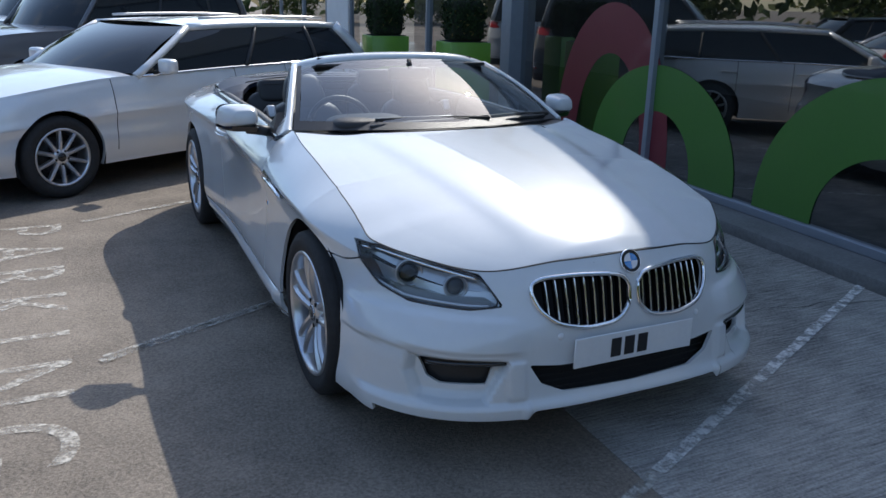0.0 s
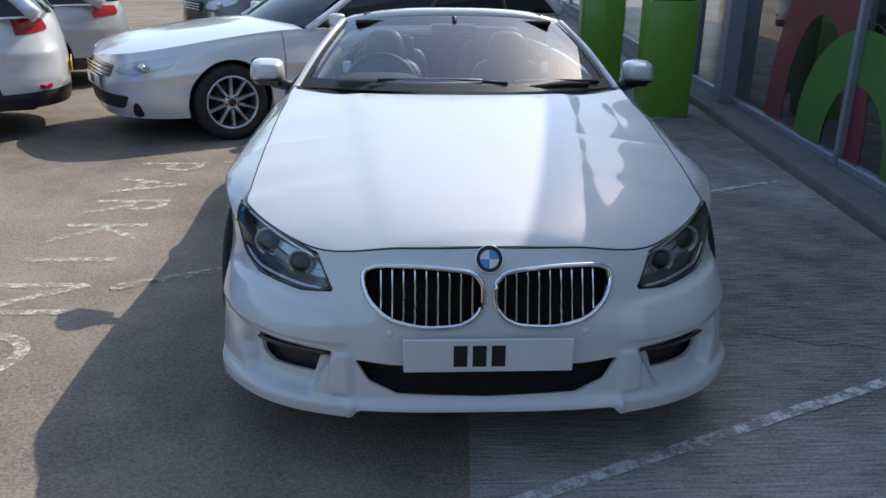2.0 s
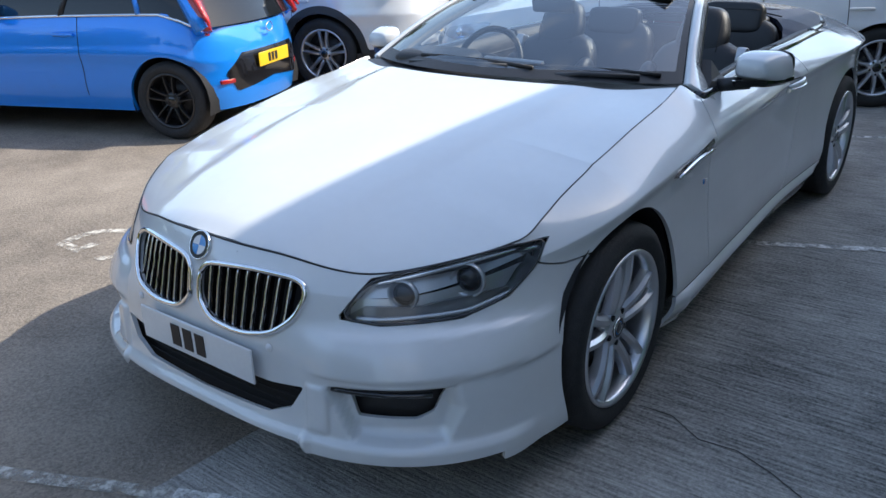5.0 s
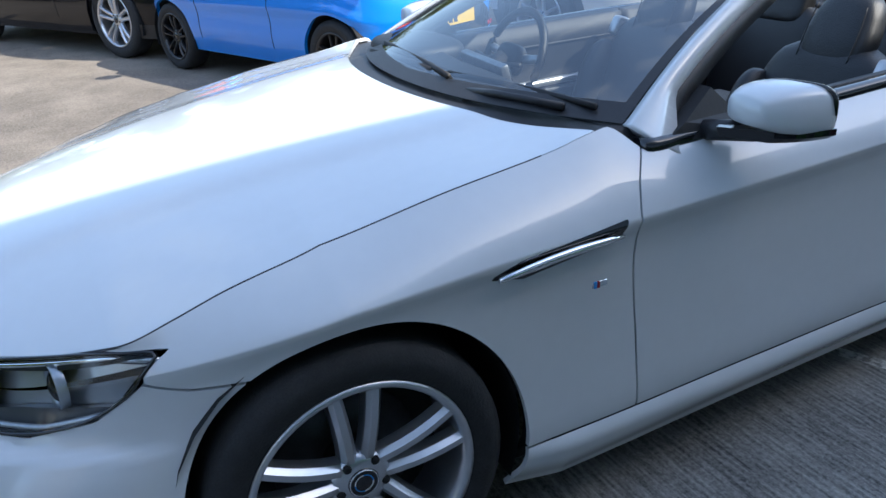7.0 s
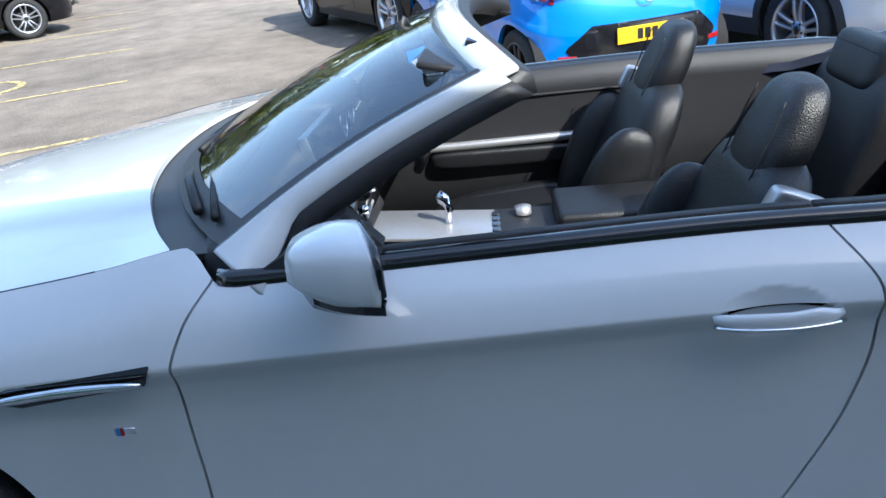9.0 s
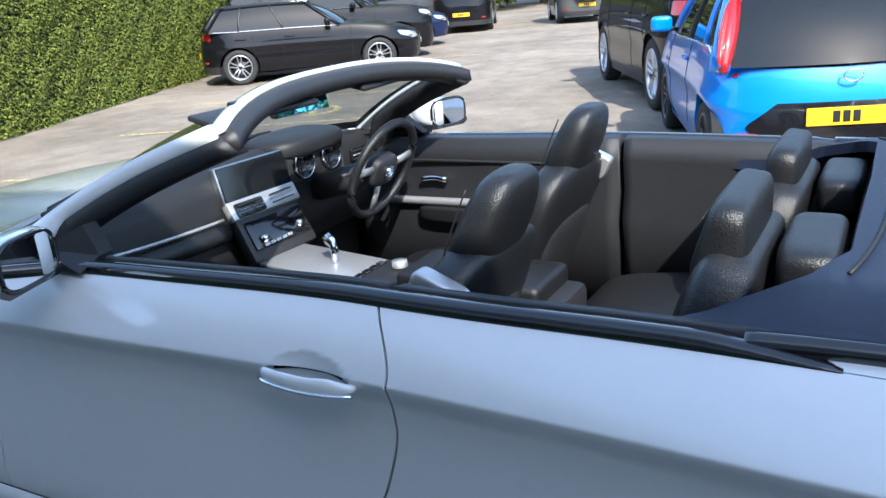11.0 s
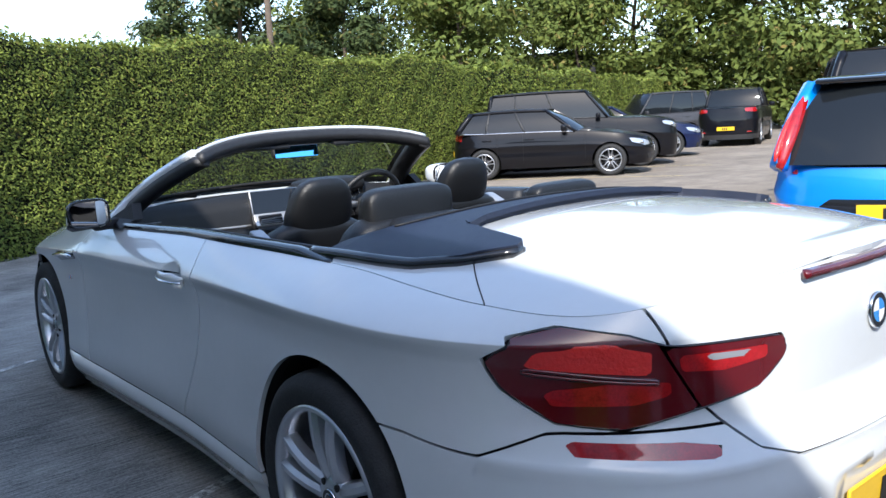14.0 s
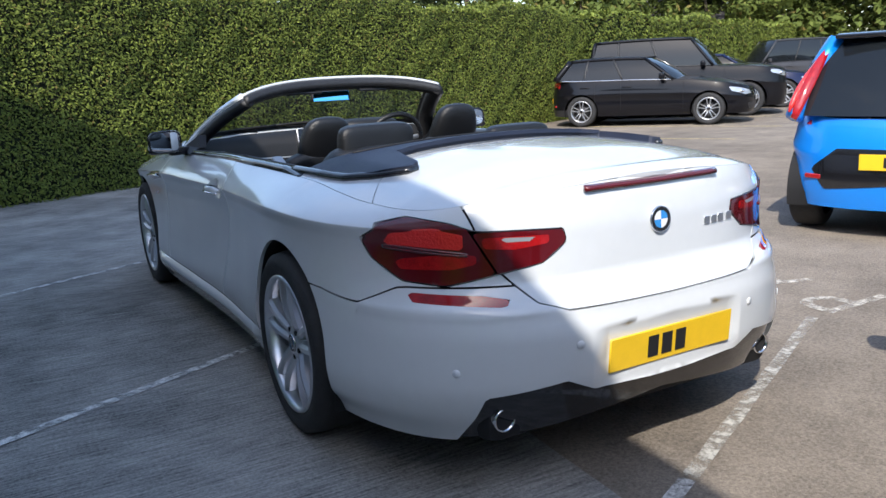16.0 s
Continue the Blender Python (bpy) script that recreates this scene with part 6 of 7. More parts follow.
# ---- trees, pole and house beyond the hedge ----
def make_tree(name, label, height, spread, leaf, size, count, conifer=False, seed=1):
    g = np.random.default_rng(seed)
    t = thing(name, label, "tree", "trees beyond the hedge")
    base = 0.10 * height if not conifer else 0.08 * height
    trunk = [(0.12 * math.sin(k), 0.1 * math.cos(k * 1.3), height * 0.85 * k / 8) for k in range(9)]
    part("trunk", *tube(trunk, 0.018 * height, 9, taper=[1.25 - 0.13 * k for k in range(9)]), BARK, t)
    clumps = []
    for i in range(38):
        a, h = g.uniform(0, 6.283), g.uniform(0, 1)
        zc = base + (height - base) * h
        if conifer:
            r = spread * (1.02 - h) * g.uniform(0.5, 1.05)
        else:
            r = spread * math.sqrt(max(0.05, 1 - (2 * h - 0.85) ** 2 / 1.6)) * g.uniform(0.25, 0.95)
        c = np.array([r * math.cos(a), r * math.sin(a), zc])
        clumps.append((c, spread * g.uniform(0.28, 0.50) * (0.75 if conifer else 1)))
        if i % 3 == 0:
            part("limb", *tube([(0, 0, max(zc - 0.25 * r, 0.5 * base)), tuple(c * [0.5, 0.5, 1] + [0, 0, 0.0]), tuple(c)], 0.008 * height, 6, taper=[1, 0.6, 0.25]), BARK, t)
    per = count // len(clumps)
    Ps, Ns = [], []
    for c, r in clumps:
        d = g.normal(0, 1, (per, 3))
        d /= np.linalg.norm(d, axis=1, keepdims=True)
        rr = r * g.uniform(0.35, 1.1, (per, 1)) ** 0.6
        Ps.append(c + d * rr * [1, 1, 0.62])
        Ns.append(d + [0, 0, 0.5])
    Vv, Ff = leaf_cards(np.concatenate(Ps), np.concatenate(Ns), size, 0.45)
    fast_mesh("crown", Vv, Ff, leaf, t)
    return t


oak = make_tree("broadleaf_tree", "tall broadleaf tree with olive green crown", 11, 4.6, TREELEAF, 0.19, 13000, seed=2)
ash = make_tree("broadleaf_tree", "rounded broadleaf tree with yellowish crown", 8.5, 4.2, TREELEAF, 0.17, 13000, seed=5)
pine = make_tree("conifer_tree", "dark spreading conifer with bare lower trunk", 12, 4.4, PINELEAF, 0.17, 13000, True, seed=8)
protos = {"o": oak, "a": ash, "p": pine}
used = set()
spots = []
# rows of trees: kind, bearing in degrees (0 along -y, positive towards -x), distance, scale
for k, b, d, s in (("p", 21, 47, 0.80), ("p", 26, 40, 0.9), ("o", 31, 50, 0.85), ("p", 33, 44, 0.88), ("o", 38, 55, 0.95), ("a", 41, 40, 0.95), ("o", 46, 50, 0.92), ("a", 49, 44, 0.82), ("o", 53, 46, 0.95), ("p", 57, 50, 0.95), ("a", 61, 44, 1.05), ("o", 66, 48, 0.95),
                   ("a", 72, 46, 1.0), ("o", 79, 50, 1.0), ("p", 87, 48, 1.0), ("o", 95, 50, 1.0), ("a", 104, 46, 1.1), ("o", 114, 50, 1.0), ("p", 125, 48, 1.0), ("a", 136, 46, 1.1), ("o", 148, 50, 1.0), ("a", 160, 50, 1.0), ("o", 171, 52, 1.0), ("p", 12, 52, 0.42), ("a", 181, 50, 0.9)):
    q = radians(b)
    m = pose(2 - d * math.sin(q), 4 - d * math.cos(q), 0, 0, 0, b * 37 % 360) @ Matrix.Diagonal((s * 1.05, s * 1.05, s, 1))
    t = protos[k]
    if k in used:
        c = copy_thing(t, pose(0, 0, 0))
        c.matrix_basis = m
    else:
        t.matrix_basis = m
        used.add(k)
pole = thing("utility_pole", "weathered wooden utility pole behind the hedge", "pole", at=pose(-14.2, -26.5, 0))
part("shaft", *tube([(0, 0, 0), (0, 0, 9.5)], 0.14, 10, taper=[1.1, 0.8]), BARK, pole)
part("crossarm", *tube([(-0.6, 0, 9.0), (0.6, 0, 9.0)], 0.05, 6), BARK, pole)
house = thing("house", "distant gabled house with pale walls and dark roof", "house", at=pose(-31, -29, 0, 0, 0, 40))
part("wall", [(-3.5, -4, 0), (3.5, -4, 0), (3.5, 4, 0), (-3.5, 4, 0), (-3.5, -4, 3.0), (3.5, -4, 3.0), (3.5, 4, 3.0), (-3.5, 4, 3.0), (0, -4, 4.6), (0, 4, 4.6)], [(0, 1, 5, 8, 4), (2, 3, 7, 9, 6), (0, 4, 7, 3), (1, 2, 6, 5)], WALLWHITE, house, smooth=False)
SLATE = material("slate_roof", (0.07, 0.065, 0.07), 0.7, var=0.2, scale=3)
for s in (1, -1):
    part("roof", [(s * 3.9, -4.3, 2.85), (s * 3.9, 4.3, 2.85), (0, 4.3, 4.75), (0, -4.3, 4.75), (s * 3.9, -4.3, 2.7), (s * 3.9, 4.3, 2.7), (0, 4.3, 4.6), (0, -4.3, 4.6)], [(0, 1, 2, 3), (4, 7, 6, 5), (0, 4, 5, 1), (0, 3, 7, 4), (1, 5, 6, 2)], SLATE, house, smooth=False)
boxpart("window", (0, 4.02, 2.0), (1.2, 0.08, 1.2), SCREEN, house)
# far woods that close the horizon
n = 9000
a = rng.uniform(0, 2 * math.pi, n)
r = rng.uniform(66, 80, n)
P = np.stack([r * np.cos(a), r * np.sin(a), rng.random(n) ** 0.8 * (6.0 + 2.2 * np.sin(a * 9) + 1.2 * np.sin(a * 23))], 1)
Vv, Ff = leaf_cards(P, -P / 70 + [0, 0, 0.8], 0.75, 0.6)
tagged(fast_mesh("far_woods", Vv, Ff, PINELEAF), "dark far woods round the car park", "woods", kind="stuff")

# ---- parked cars ----
def parked_car(name, label, at, col, wb=2.7, fo=0.88, ro=0.95, W=0.90, hub=0.33, nose=0.72, cowl=0.98, belt=1.0, tail=1.02, roof=1.48, ws=(0.62, 1.35), rw=(3.2, 3.62), cladding=False,
               wheel=None, estate=True, tail_shape=None, deck=False, plate_mat=WHITEPLASTIC, glass=None, tilt=0.17, boxy=False, rear_glass=True, lamps=True, spare=False, tailmat=None, black_hatch=False, parts=True, rail=False, pickup=False):
    """A closed car whose nose points to -y and whose front axle is at y = 0."""
    car_ = thing(name, label, "car", "parked cars", at=at)
    paint = material(name + "_paint", col, 0.3, 0.25 if max(col) > 0.1 and len(set(col)) > 1 else 0.0, coat=1.0 if max(col) > 0.1 else 0.55, var=0.02, spec=0.5 if max(col) > 0.1 else 0.05)
    glass = glass or material("dark_car_glass", (0.010, 0.012, 0.014), 0.04)
    L = fo + wb + ro
    yt = wb + ro
    n = 3.6 if boxy else 2.7
    tz = cubic([-fo, -fo + 0.18, 0, ws[0], ws[0] + 0.25, wb * 0.6, wb, yt - 0.15, yt], [nose, nose + 0.06, (nose + cowl) / 2 + 0.06, cowl - 0.015, belt - 0.02, belt, belt + 0.01, tail, tail - 0.02])
    c0 = 0.9

    def skin(uv):
        u, v = uv[:, 0], uv[:, 1]
        f, b = u < 0, u > 1
        phi = np.where(f, np.clip(-u, 0, 1), np.clip(u - 1, 0, 1)) * np.pi / 2
        # first pass for y, then height
        L_ = np.where(f, fo, ro)
        zr = 0.3 + 0.7 * v
        lead = np.where(f, fo - 0.10 * (v - 0.45) ** 2 * 2, ro - 0.10 * (v - 0.4) ** 2 * 2)
        prof = W * (1 - 0.055 * np.clip((0.35 - v) / 0.35, 0, 1) ** 1.5) - 0.055 * np.clip((v - 0.62) / 0.38, 0, 1) ** 2 + 0.012 * np.exp(-((v - 0.60) / 0.06) ** 2) - 0.010 * np.exp(-((v - 0.42) / 0.12) ** 2)
        for a in (0.0, 1.0):
            prof = prof + 0.014 * np.exp(-((u - a) * wb / 0.45) ** 2) * np.exp(-((v - 0.5) / 0.25) ** 2)
        r = (np.abs(np.cos(phi) / prof) ** n + np.abs(np.sin(phi) / lead) ** n) ** (-1 / n)
        x = np.where(f | b, r * np.cos(phi), prof)
        y = np.where(f, -r * np.sin(phi), np.where(b, wb + r * np.sin(phi), np.clip(u, 0, 1) * wb))
        x = np.where(phi > np.pi / 2 - 1e-6, 0, x)
        zb = 0.22 + (0.04 if cladding else 0)
        z = zb + (tz(y) - zb) * v
        return np.stack([x, y, z], 1)
    uv, tri = uvgrid(np.concatenate([np.linspace(-1, 0, 40), np.linspace(0, 1, 60)[1:], np.linspace(1, 2, 40)[1:]]), np.linspace(0, 1, 22))
    ar = lambda p: np.minimum(np.hypot(p[:, 1], p[:, 2] - hub), np.hypot(p[:, 1] - wb, p[:, 2] - hub)) - hub * 1.13
    a, b = trim(skin, uv, tri, ar)
    clad = material("grey_cladding", (0.035, 0.036, 0.038), 0.6)
    if cladding:
        cz = lambda p: np.maximum(0.40 - p[:, 2], hub * 1.34 - np.minimum(np.hypot(p[:, 1], p[:, 2] - hub), np.hypot(p[:, 1] - wb, p[:, 2] - hub)))
        c, d = trim(skin, a, b, cz)
        panel("cladding", skin, c, d, clad, car_, both=True, off=0.004, rim=0.01)
        a, b = trim(skin, a, b, lambda p: -cz(p))
    body = panel("body", skin, a, b, paint, car_, both=True, rim=0.03)
    # bonnet and tail tops
    us = np.concatenate([np.linspace(-1, 0, 60), np.linspace(0.01, 1, 100), np.linspace(1.01, 2, 60)])
    e = skin(np.stack([us, np.ones_like(us)], 1))
    ex = lambda y: np.interp(y, e[:, 1], e[:, 0])
    crown = 0.045

    def top(y0, y1, nm, cr):
        V, F = [], []
        ys, xs = np.linspace(y0, y1, 24), np.linspace(-1, 1, 21)
        for y in ys:
            w = max(float(ex(y)), 0.02)
            for t in xs:
                V.append((w * t, y, float(tz(y)) + cr * (1 - abs(t) ** 2.4) * min(1, w / W * 1.05) ** 2))
        for i in range(23):
            for k in range(20):
                q = i * 21 + k
                F.append((q, q + 1, q + 22, q + 21))
        return part(nm, V, F, paint, car_)
    top(-fo + 0.012, ws[0] + 0.15, "bonnet", crown)
    if deck or pickup:
        top(rw[1] - 0.1, yt - 0.012, "boot_lid" if deck else "tonneau", 0.03)
    # greenhouse
    zb_ = lambda y: float(tz(y))
    wbelt, wroof = W - 0.055, W - 0.055 - tilt
    y_end = min(rw[1], yt - 0.02)

    def row(p, q, k=9, bow=0.0, axis=1):
        return [Vector(p).lerp(Vector(q), t) + Vector((0, bow * (1 - (2 * t - 1) ** 2), 0)) for t in np.linspace(0, 1, k)]

    def quad(nm, A, B, mat, par, off=None):
        k = len(A)
        V = []
        for t in np.linspace(0, 1, 7):
            for p, q in zip(A, B):
                V.append(p.lerp(q, t) + (Vector(off) * math.sin(math.pi * t) if off else Vector()))
        F = [(i * k + j, i * k + j + 1, (i + 1) * k + j + 1, (i + 1) * k + j) for i in range(6) for j in range(k - 1)]
        return part(nm, V, F, mat, par)
    zr = roof - 0.05
    quad("windscreen", row((-wbelt + 0.03, ws[0] + 0.22, cowl), (wbelt - 0.03, ws[0] + 0.22, cowl), 13, -0.24), row((-wroof, ws[1], zr), (wroof, ws[1], zr), 13, -0.10), glass, car_, (0, -0.02, 0.03))
    quad("rear_window" if rear_glass else "rear_panel", row((-wbelt + 0.03, y_end - 0.10, zb_(y_end - 0.12)), (wbelt - 0.03, y_end - 0.10, zb_(y_end - 0.12)), 13, 0.12), row((-wroof + 0.02, rw[0], zr - 0.01), (wroof - 0.02, rw[0], zr - 0.01), 13, 0.07), glass if rear_glass else paint, car_, (0, 0.03, 0.02))
    for s in (1, -1):
        ys = np.linspace(0, 1, 13)
        lo = [Vector((s * (wbelt + 0.004), ws[0] + 0.20 + (y_end - 0.10 - ws[0] - 0.20) * t, zb_(ws[0] + 0.20 + (y_end - 0.1 - ws[0] - 0.20) * t) - 0.01)) for t in ys]
        hi = [Vector((s * wroof, ws[1] + (rw[0] - ws[1]) * t, zr - 0.01 + 0.035 * math.sin(math.pi * (0.15 + 0.75 * t)) - 0.02)) for t in ys]
        quad("side_window", lo, hi, glass, car_, (s * 0.02, 0, 0))
        # pillars in body colour
        for t0, r0, mt in ((0.0, 0.035, paint), (0.42, 0.022, SATIN), (0.72, 0.022, SATIN if estate else paint), (1.0, 0.065 if not boxy else 0.05, paint)):
            p0, p1 = lo[0].lerp(lo[-1], t0), hi[0].lerp(hi[-1], t0)
            j = int(round(t0 * 12))
            p0, p1 = lo[j], hi[j]
            part("pillar", *tube([p0.lerp(p1, t) + Vector((s * 0.02 * math.sin(math.pi * t), 0, 0)) for t in np.linspace(0, 1, 6)], r0, 8), mt, car_)
        part("roof_edge", *tube(hi, 0.035, 8), paint, car_)
        part("waist_trim", *tube([p + Vector((s * 0.006, 0, 0.0)) for p in lo], 0.012, 6), CHROME if not boxy else SATIN, car_)
        if rail:
            part("roof_rail", *tube([p + Vector((-s * 0.03, 0, 0.075)) for p in hi[1:-1]], 0.014, 6), SILVERTRIM, car_)
        # mirror, handles, door gaps
        m_ = part("door_mirror", *superquad((s * (W + 0.10), ws[0] + 0.42, cowl + 0.06), (0.09, 0.055, 0.065), 0.5, 0.5), paint, car_)
        part("mirror_arm", *tube([(s * (W - 0.04), ws[0] + 0.38, cowl), (s * (W + 0.06), ws[0] + 0.41, cowl + 0.03)], 0.02, 6), SATIN, m_)
        for hy in (ws[0] + 1.15, ws[0] + 2.05):
            if hy < wb * 0.98:
                q = skin(np.array([[hy / wb, 0.80]]))[0]
                boxpart("door_handle", (s * (q[0] + 0.012), hy, q[2]), (0.025, 0.20, 0.026), paint, car_, bev=0.01)
        for sy in (0.50 / wb * 1.0, (ws[0] + 1.28) / wb, (wb - 0.30) / wb if estate else 0.0):
            if 0.1 < sy < 0.95:
                pts = skin(np.stack([np.full(14, sy), np.linspace(0.16, 0.985, 14)], 1))
                part("door_gap", *tube([(s * (p[0] + 0.0005), p[1], p[2]) for p in pts], 0.0035, 4), UNDER, car_)
        # lamps follow the skin
        if lamps:
            c, d = trim(skin, uv, tri, lambda p: np.where(p[:, 1] < 0, polygon([(W * 0.52, nose - 0.10), (W * 0.60, nose - 0.03), (W * 0.93, nose + 0.05), (W * 0.93, nose - 0.04), (W * 0.75, nose - 0.12)])(p[:, 0], p[:, 2]), -1.0))
            hl = panel("headlamp", skin, c, d, LAMPGREY, car_, off=0.006, flip=s < 0)
            q = c.mean(0)
            pp = skin(np.array([q]))[0]
            for dx in (-0.07, 0.05):
                part("lamp_lens", *superquad((s * (pp[0] + dx), pp[1] - 0.02 + abs(dx) * 0.2, pp[2]), (0.04, 0.035, 0.035), 1, 1, nu=12, nv=8), CHROME, hl)
        tl = tail_shape or [(W * 0.58, tail - 0.14), (W * 0.60, tail - 0.04), (W * 0.98, tail - 0.03), (W * 1.02, tail - 0.12), (W * 0.9, tail - 0.17)]
        c, d = trim(skin, uv, tri, lambda p: np.where(p[:, 1] > wb + 0.60 * ro, polygon(tl)(p[:, 0], p[:, 2]), -1.0))
        if len(d):
            panel("tail_lamp", skin, c, d, tailmat or REDLENS, car_, off=0.008, flip=s < 0)
        elif tail_shape:
            pass
        part("bumper_reflector", *superquad((s * W * 0.72, wb + ro * (1 - 0.72 ** n) ** (1 / n) - 0.022, 0.44), (0.07, 0.03, 0.018), 0.3, 0.3, (0, 0, -s * 25)), REDLENS, car_)
    # roof with crown
    V, F = [], []
    for i, y in enumerate(np.linspace(0, 1, 14)):
        for t in np.linspace(-1, 1, 13):
            yy = ws[1] + (rw[0] - ws[1]) * y - 0.10 * (1 - t * t) * (1 - y) + 0.07 * (1 - t * t) * y
            V.append((wroof * t, yy, zr + (0.05 * (1 - t * t) ** 0.7) * (0.25 + 0.75 * math.sin(math.pi * (0.12 + 0.76 * y))) + 0.015 * math.sin(math.pi * y)))
    F = [(i * 13 + j, i * 13 + j + 1, (i + 1) * 13 + j + 1, (i + 1) * 13 + j) for i in range(13) for j in range(12)]
    part("roof", V, F, paint, car_)
    # grille, lower black areas, plates
    c, d = trim(skin, uv, tri, lambda p: np.where(p[:, 1] < 0, polygon([(-0.1, nose - 0.15), (W * 0.44, nose - 0.14), (W * 0.48, nose - 0.05), (-0.1, nose - 0.03)], 0.01)(p[:, 0], p[:, 2]), -1.0))
    gr = panel("grille", skin, c, d, GLOSSBLACK, car_, both=True, off=0.005)
    for k in range(3):
        xs = np.linspace(-W * 0.42, W * 0.42, 9)
        part("grille_bar", *tube([(x, -fo - 0.006 + 0.12 * (abs(x) / W) ** 2.5 * 1.2, nose - 0.13 + 0.035 * k) for x in xs], 0.006, 5), CHROME, gr)
    c, d = trim(skin, uv, tri, lambda p: np.where(p[:, 1] < 0, polygon([(-0.1, 0.31), (W * 0.60, 0.31), (W * 0.66, 0.40), (-0.1, 0.42)], 0.01)(p[:, 0], p[:, 2]), -1.0))
    panel("front_intake", skin, c, d, SATIN, car_, both=True, off=0.005)
    c, d = trim(skin, uv, tri, lambda p: np.where(p[:, 1] > wb + 0.3, 0.36 - p[:, 2], -1.0))
    if not black_hatch:
        panel("rear_valance", skin, c, d, SATIN, car_, both=True, off=0.005)
    plate(car_, (0, -fo - 0.014, 0.50), (0, 0, 0), WHITEPLASTIC)
    plate(car_, (0, yt + 0.016, 0.55 if not black_hatch else 0.56), (0, 0, 180), YELLOWPLATE)
    if black_hatch:
        c, d = trim(skin, uv, tri, lambda p: np.where(p[:, 1] > wb + 0.2, polygon([(-0.1, 0.42), (W * 0.62, 0.36), (W * 0.74, 0.50), (W * 0.52, 0.64), (-0.1, 0.64)], 0.005)(p[:, 0], p[:, 2]), -1.0))
        panel("bumper_insert", skin, c, d, GLOSSBLACK, car_, both=True, off=0.006)
    boxpart("underbody", (0, wb / 2, 0.30), (W * 1.5, L * 0.9, 0.14), UNDER, car_, bev=0.04)
    for y in (0, wb):
        for s in (1, -1):
            k_ = 14
            V = [(s * xx, y + hub * 1.15 * math.cos(q), hub + hub * 1.15 * math.sin(q)) for xx in (W - 0.32, W - 0.02) for q in np.linspace(-0.3, math.pi + 0.3, k_)]
            part("wheel_housing", V, [(k, k + 1, k_ + k + 1, k_ + k) for k in range(k_ - 1)] + [tuple(range(k_))], UNDER, car_)
    if spare:
        V, F = lathe_x([(-0.10, 0.24), (-0.10, 0.36), (0.06, 0.37), (0.10, 0.32), (0.10, 0.0)], 32)
        part("spare_wheel", [(v[1], yt + 0.12 + v[0], 0.98 + v[2]) for v in V], F, TYRE, car_)
    four_wheels(car_, W - 0.115, wb, hub, R=hub, rim=hub * 0.70, **(wheel or {}))
    return car_


def at(x, y, th):
    return pose(x, y, 0, 0, 0, th)


WHITE, SILVER, BLACK, NAVY, BLUE, GREY = (0.72, 0.73, 0.74), (0.40, 0.41, 0.43), (0.006, 0.006, 0.008), (0.008, 0.014, 0.05), (0.002, 0.25, 0.86), (0.10, 0.10, 0.11)
parked_car("estate_car", "white estate car with chrome window line", at(-2.22, 4.77, -60), WHITE, wb=2.8, fo=0.95, ro=1.10, W=0.92, hub=0.33, nose=0.70, cowl=0.94, belt=0.95, tail=0.98, roof=1.37, ws=(0.55, 1.45), rw=(3.45, 3.82), wheel=dict(twin=False, spokes=10, thin=0.02, label="two-tone spoked wheel"), rail=True)
blue_car = parked_car("hatchback_car", "bright blue small hatchback with black wheels", at(-6.17, 1.46, -69), BLUE, wb=2.34, fo=0.62, ro=0.52, W=0.80, hub=0.31, nose=0.74, cowl=0.98, belt=0.97, tail=0.86, roof=1.46, ws=(0.30, 1.05), rw=(2.35, 2.80), wheel=dict(mat=DARKALLOY, twin=True, thin=0.035, label="black alloy wheel"),
           tail_shape=[(0.62, 0.80), (0.64, 0.90), (0.80, 0.93), (0.79, 0.82)], black_hatch=True, estate=False, tailmat=REDLENS)
# tall lamps up the rear pillars, hatch emblem, spoiler over the glass
for s in (1, -1):
    rows = []
    for t in np.linspace(0, 1, 14):
        c = Vector((s * 0.742, 2.745, 0.845)).lerp(Vector((s * 0.610, 2.42, 1.34)), t) + Vector((s * 0.020, 0.020, 0)) * math.sin(math.pi * t)
        w = 0.088 * math.sin(math.pi * (0.10 + 0.84 * t)) ** 0.7
        rows.append([c + Vector((s * w * 0.35, -w * 0.9, 0.0)), c + Vector((s * w * 0.55, 0.0, 0.012)), c + Vector((s * w * 0.10, w * 0.55, 0.016)), c + Vector((-s * w * 0.75, w * 0.45, 0.0)), c + Vector((-s * w * 0.4, -w * 0.4, -0.02))])
    lamp = part("pillar_lamp", *loft(rows), REDLENS, blue_car, "tall red lamp up the rear pillar")
    part("lamp_glow_bar", *tube([Vector((s * 0.765, 2.775, 0.90)).lerp(Vector((s * 0.655, 2.50, 1.25)), t) + Vector((s * 0.018, 0.02, 0)) * math.sin(math.pi * t) for t in np.linspace(0, 1, 8)], 0.02, 6, taper=[0.4, 1, 1, 1, 1, 1, 0.8, 0.3]), REDBRIGHT, lamp)
boxpart("spoiler", (0, 2.42, 1.425), (1.10, 0.16, 0.03), GLOSSBLACK, blue_car, bev=0.012, rot=(-8, 0, 0))
part("emblem_ring", *tube([(0.055 * math.cos(a), 2.86, 0.80 + 0.036 * math.sin(a)) for a in np.linspace(0, 2 * math.pi, 24, endpoint=False)], 0.006, 6, closed=True), CHROME, blue_car)
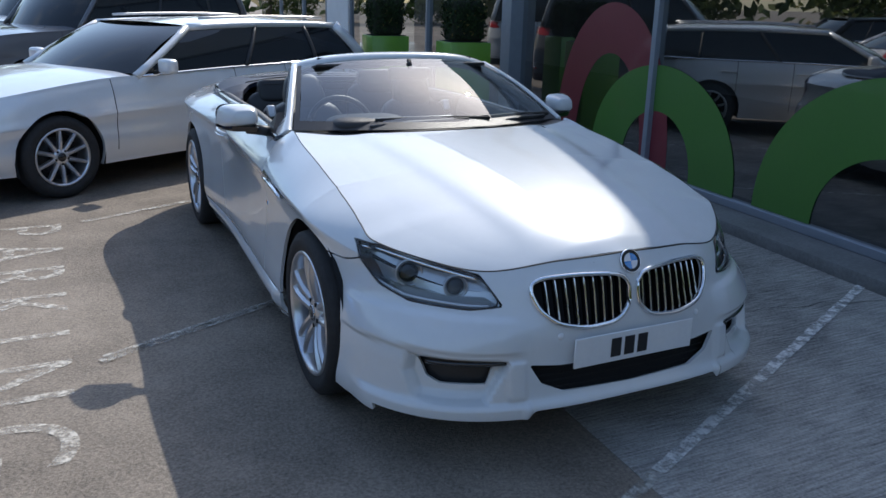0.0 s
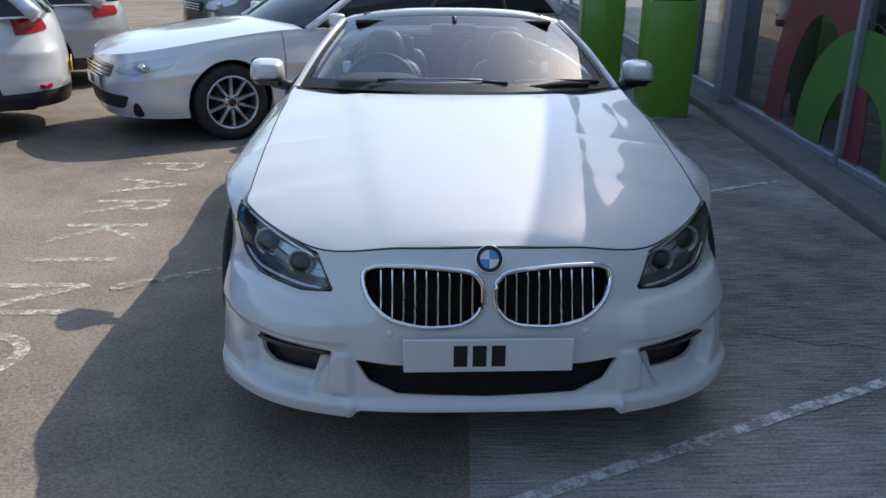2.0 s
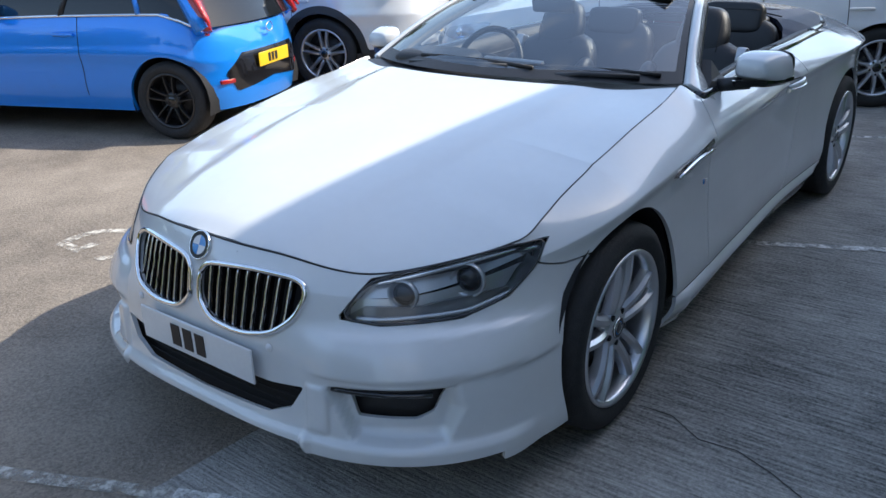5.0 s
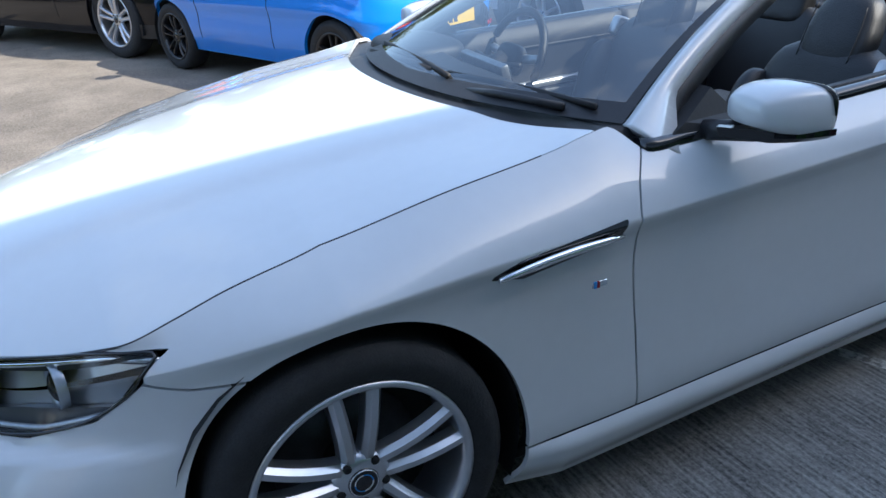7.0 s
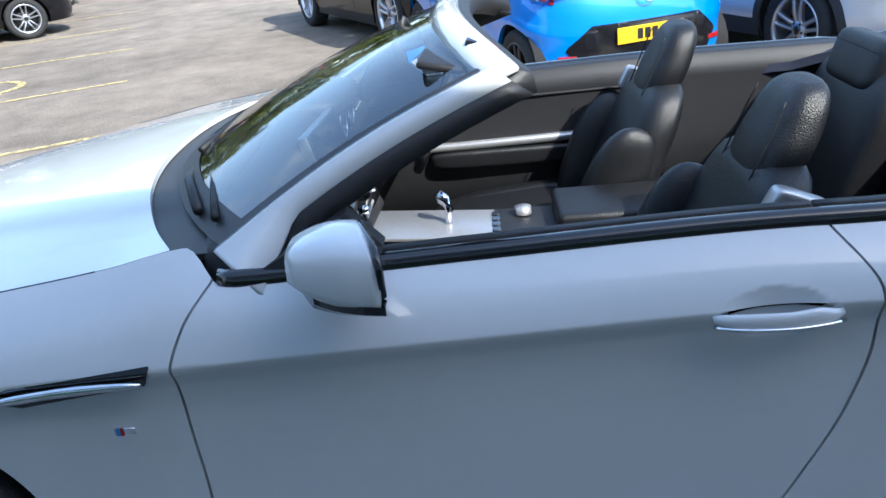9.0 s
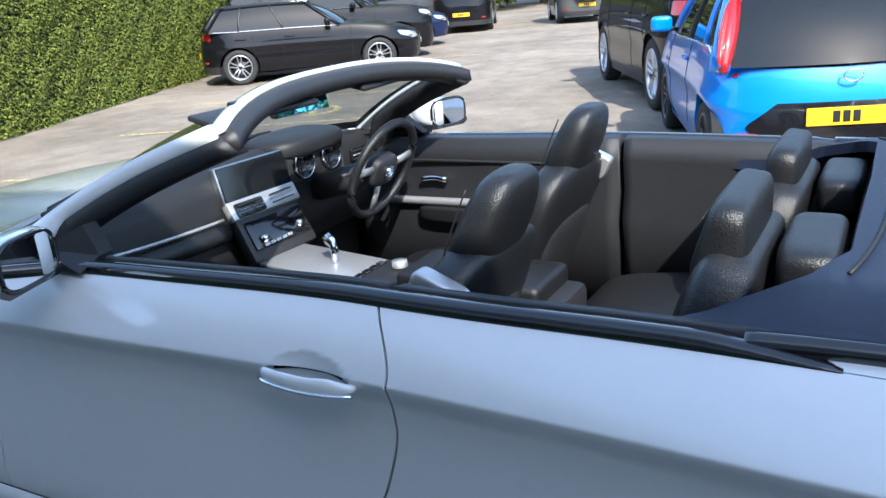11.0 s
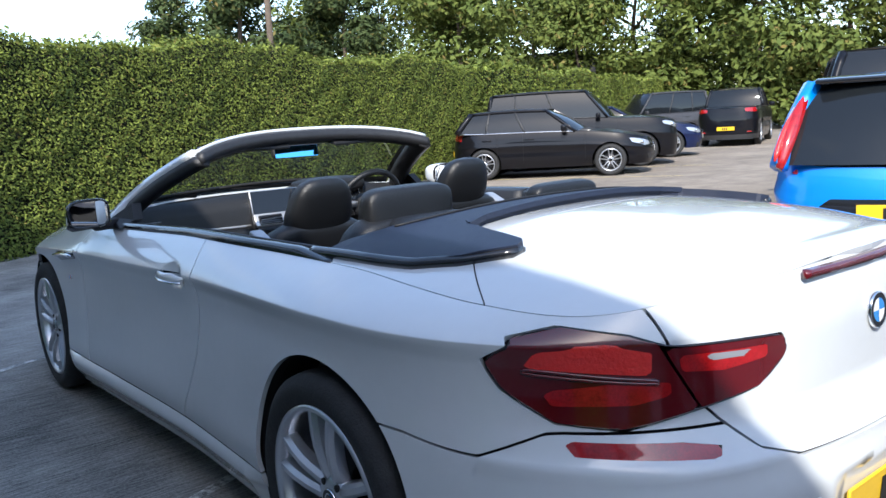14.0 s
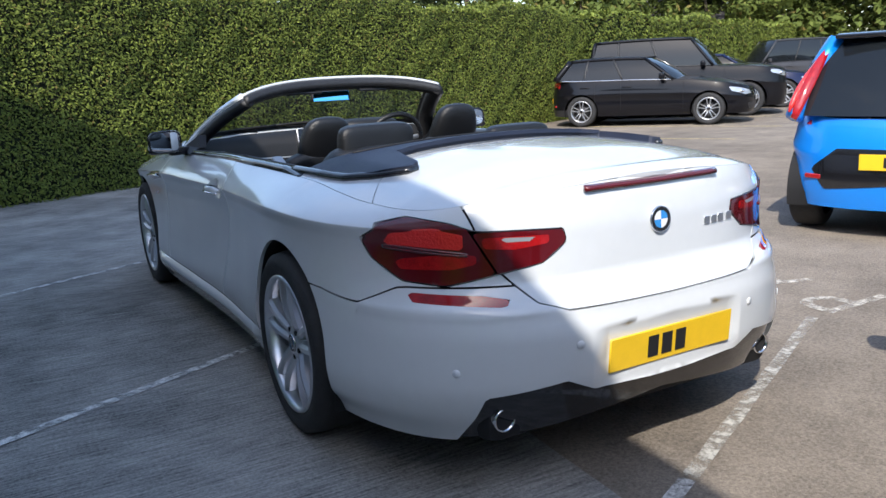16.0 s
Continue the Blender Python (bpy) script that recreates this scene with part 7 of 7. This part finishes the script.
parked_car("estate_car", "white estate car with dark grey wheel-arch cladding", at(-7.07, 3.53, -69), WHITE, wb=2.81, fo=0.90, ro=1.02, W=0.92, hub=0.355, nose=0.76, cowl=1.02, belt=1.02, tail=1.05, roof=1.49, ws=(0.55, 1.40), rw=(3.3, 3.75), cladding=True, wheel=dict(twin=True, thin=0.05, label="five twin-spoke alloy wheel"), rail=True)
parked_car("saloon_car", "silver fastback saloon with grey wheels", at(-7.6, 6.41, -69), SILVER, wb=2.91, fo=0.92, ro=1.10, W=0.94, hub=0.35, nose=0.72, cowl=0.96, belt=0.96, tail=0.98, roof=1.42, ws=(0.60, 1.50), rw=(2.95, 3.80), wheel=dict(twin=False, thin=0.05, label="five-spoke grey wheel"), estate=False)
parked_car("coupe_car", "black car with red tail lamps", at(-8.6, 9.6, -69), BLACK, wb=2.75, fo=0.85, ro=0.95, W=0.90, roof=1.45, ws=(0.55, 1.35), rw=(3.0, 3.55))
parked_car("off_road_car", "dark grey off-road estate", at(-2.5, 9.1, -60), GREY, wb=2.88, fo=0.88, ro=0.95, W=0.96, hub=0.38, nose=0.95, cowl=1.14, belt=1.18, tail=1.2, roof=1.80, ws=(0.55, 1.25), rw=(3.45, 3.7), boxy=True, tilt=0.13)
parked_car("off_road_car", "silver-white off-road estate with black grille", at(-2.9, 13.0, -60), (0.6, 0.61, 0.62), wb=2.88, fo=0.88, ro=0.95, W=0.98, hub=0.38, nose=0.98, cowl=1.16, belt=1.2, tail=1.2, roof=1.86, ws=(0.55, 1.25), rw=(3.45, 3.7), boxy=True, tilt=0.13)
parked_car("hatchback_car", "black five-door hatchback with silver wheels", at(-11.75, -6.60, -143), BLACK, wb=2.63, fo=0.86, ro=0.78, W=0.90, hub=0.325, nose=0.70, cowl=0.96, belt=0.97, tail=1.0, roof=1.45, ws=(0.50, 1.30), rw=(2.9, 3.30), wheel=dict(twin=True, thin=0.036, label="silver twin-spoke wheel"))
parked_car("off_road_car", "black off-road estate with chrome grille", at(-14.15, -7.75, -138.7), BLACK, wb=2.88, fo=0.88, ro=0.95, W=0.98, hub=0.38, nose=0.98, cowl=1.16, belt=1.2, tail=1.2, roof=1.86, ws=(0.55, 1.25), rw=(3.45, 3.7), boxy=True, tilt=0.13)
parked_car("saloon_car", "dark blue saloon parked by the hedge", at(-16.9, -8.9, -138.7), NAVY, wb=2.96, fo=0.9, ro=1.1, W=0.94, hub=0.35, nose=0.72, cowl=0.97, belt=0.97, tail=1.0, roof=1.45, ws=(0.60, 1.50), rw=(2.9, 3.55), deck=True, estate=False)
parked_car("people_carrier", "dark people carrier beside the trees", at(-22.5, -15.5, 60), (0.05, 0.05, 0.055), wb=2.8, W=0.95, roof=1.9, belt=1.1, tail=1.15, cowl=1.1, nose=0.85, rw=(3.45, 3.7), boxy=True, tilt=0.1)
parked_car("pickup_truck", "black double-cab pickup with red tail lamps", at(-24.6, -11.2, -66), BLACK, wb=3.22, fo=0.9, ro=1.15, W=0.93, hub=0.39, nose=1.0, cowl=1.18, belt=1.2, tail=1.2, roof=1.82, ws=(0.6, 1.3), rw=(2.3, 2.6), boxy=True, pickup=True, tilt=0.14)
parked_car("off_road_car", "grey boxy off-road car with a spare wheel", at(-25.5, -7.6, -62), (0.07, 0.072, 0.07), wb=2.36, fo=0.7, ro=0.8, W=0.89, hub=0.39, nose=1.05, cowl=1.2, belt=1.3, tail=1.3, roof=2.0, ws=(0.55, 0.85), rw=(3.0, 3.12), boxy=True, tilt=0.06, spare=True)
parked_car("pickup_truck", "black pickup parked beyond the blue hatchback", at(-9.9, -0.3, -61), BLACK, wb=2.9, fo=0.9, ro=0.95, W=0.93, hub=0.39, nose=1.0, cowl=1.18, belt=1.2, tail=1.2, roof=1.82, ws=(0.6, 1.3), rw=(3.2, 3.5), boxy=True, tilt=0.12)
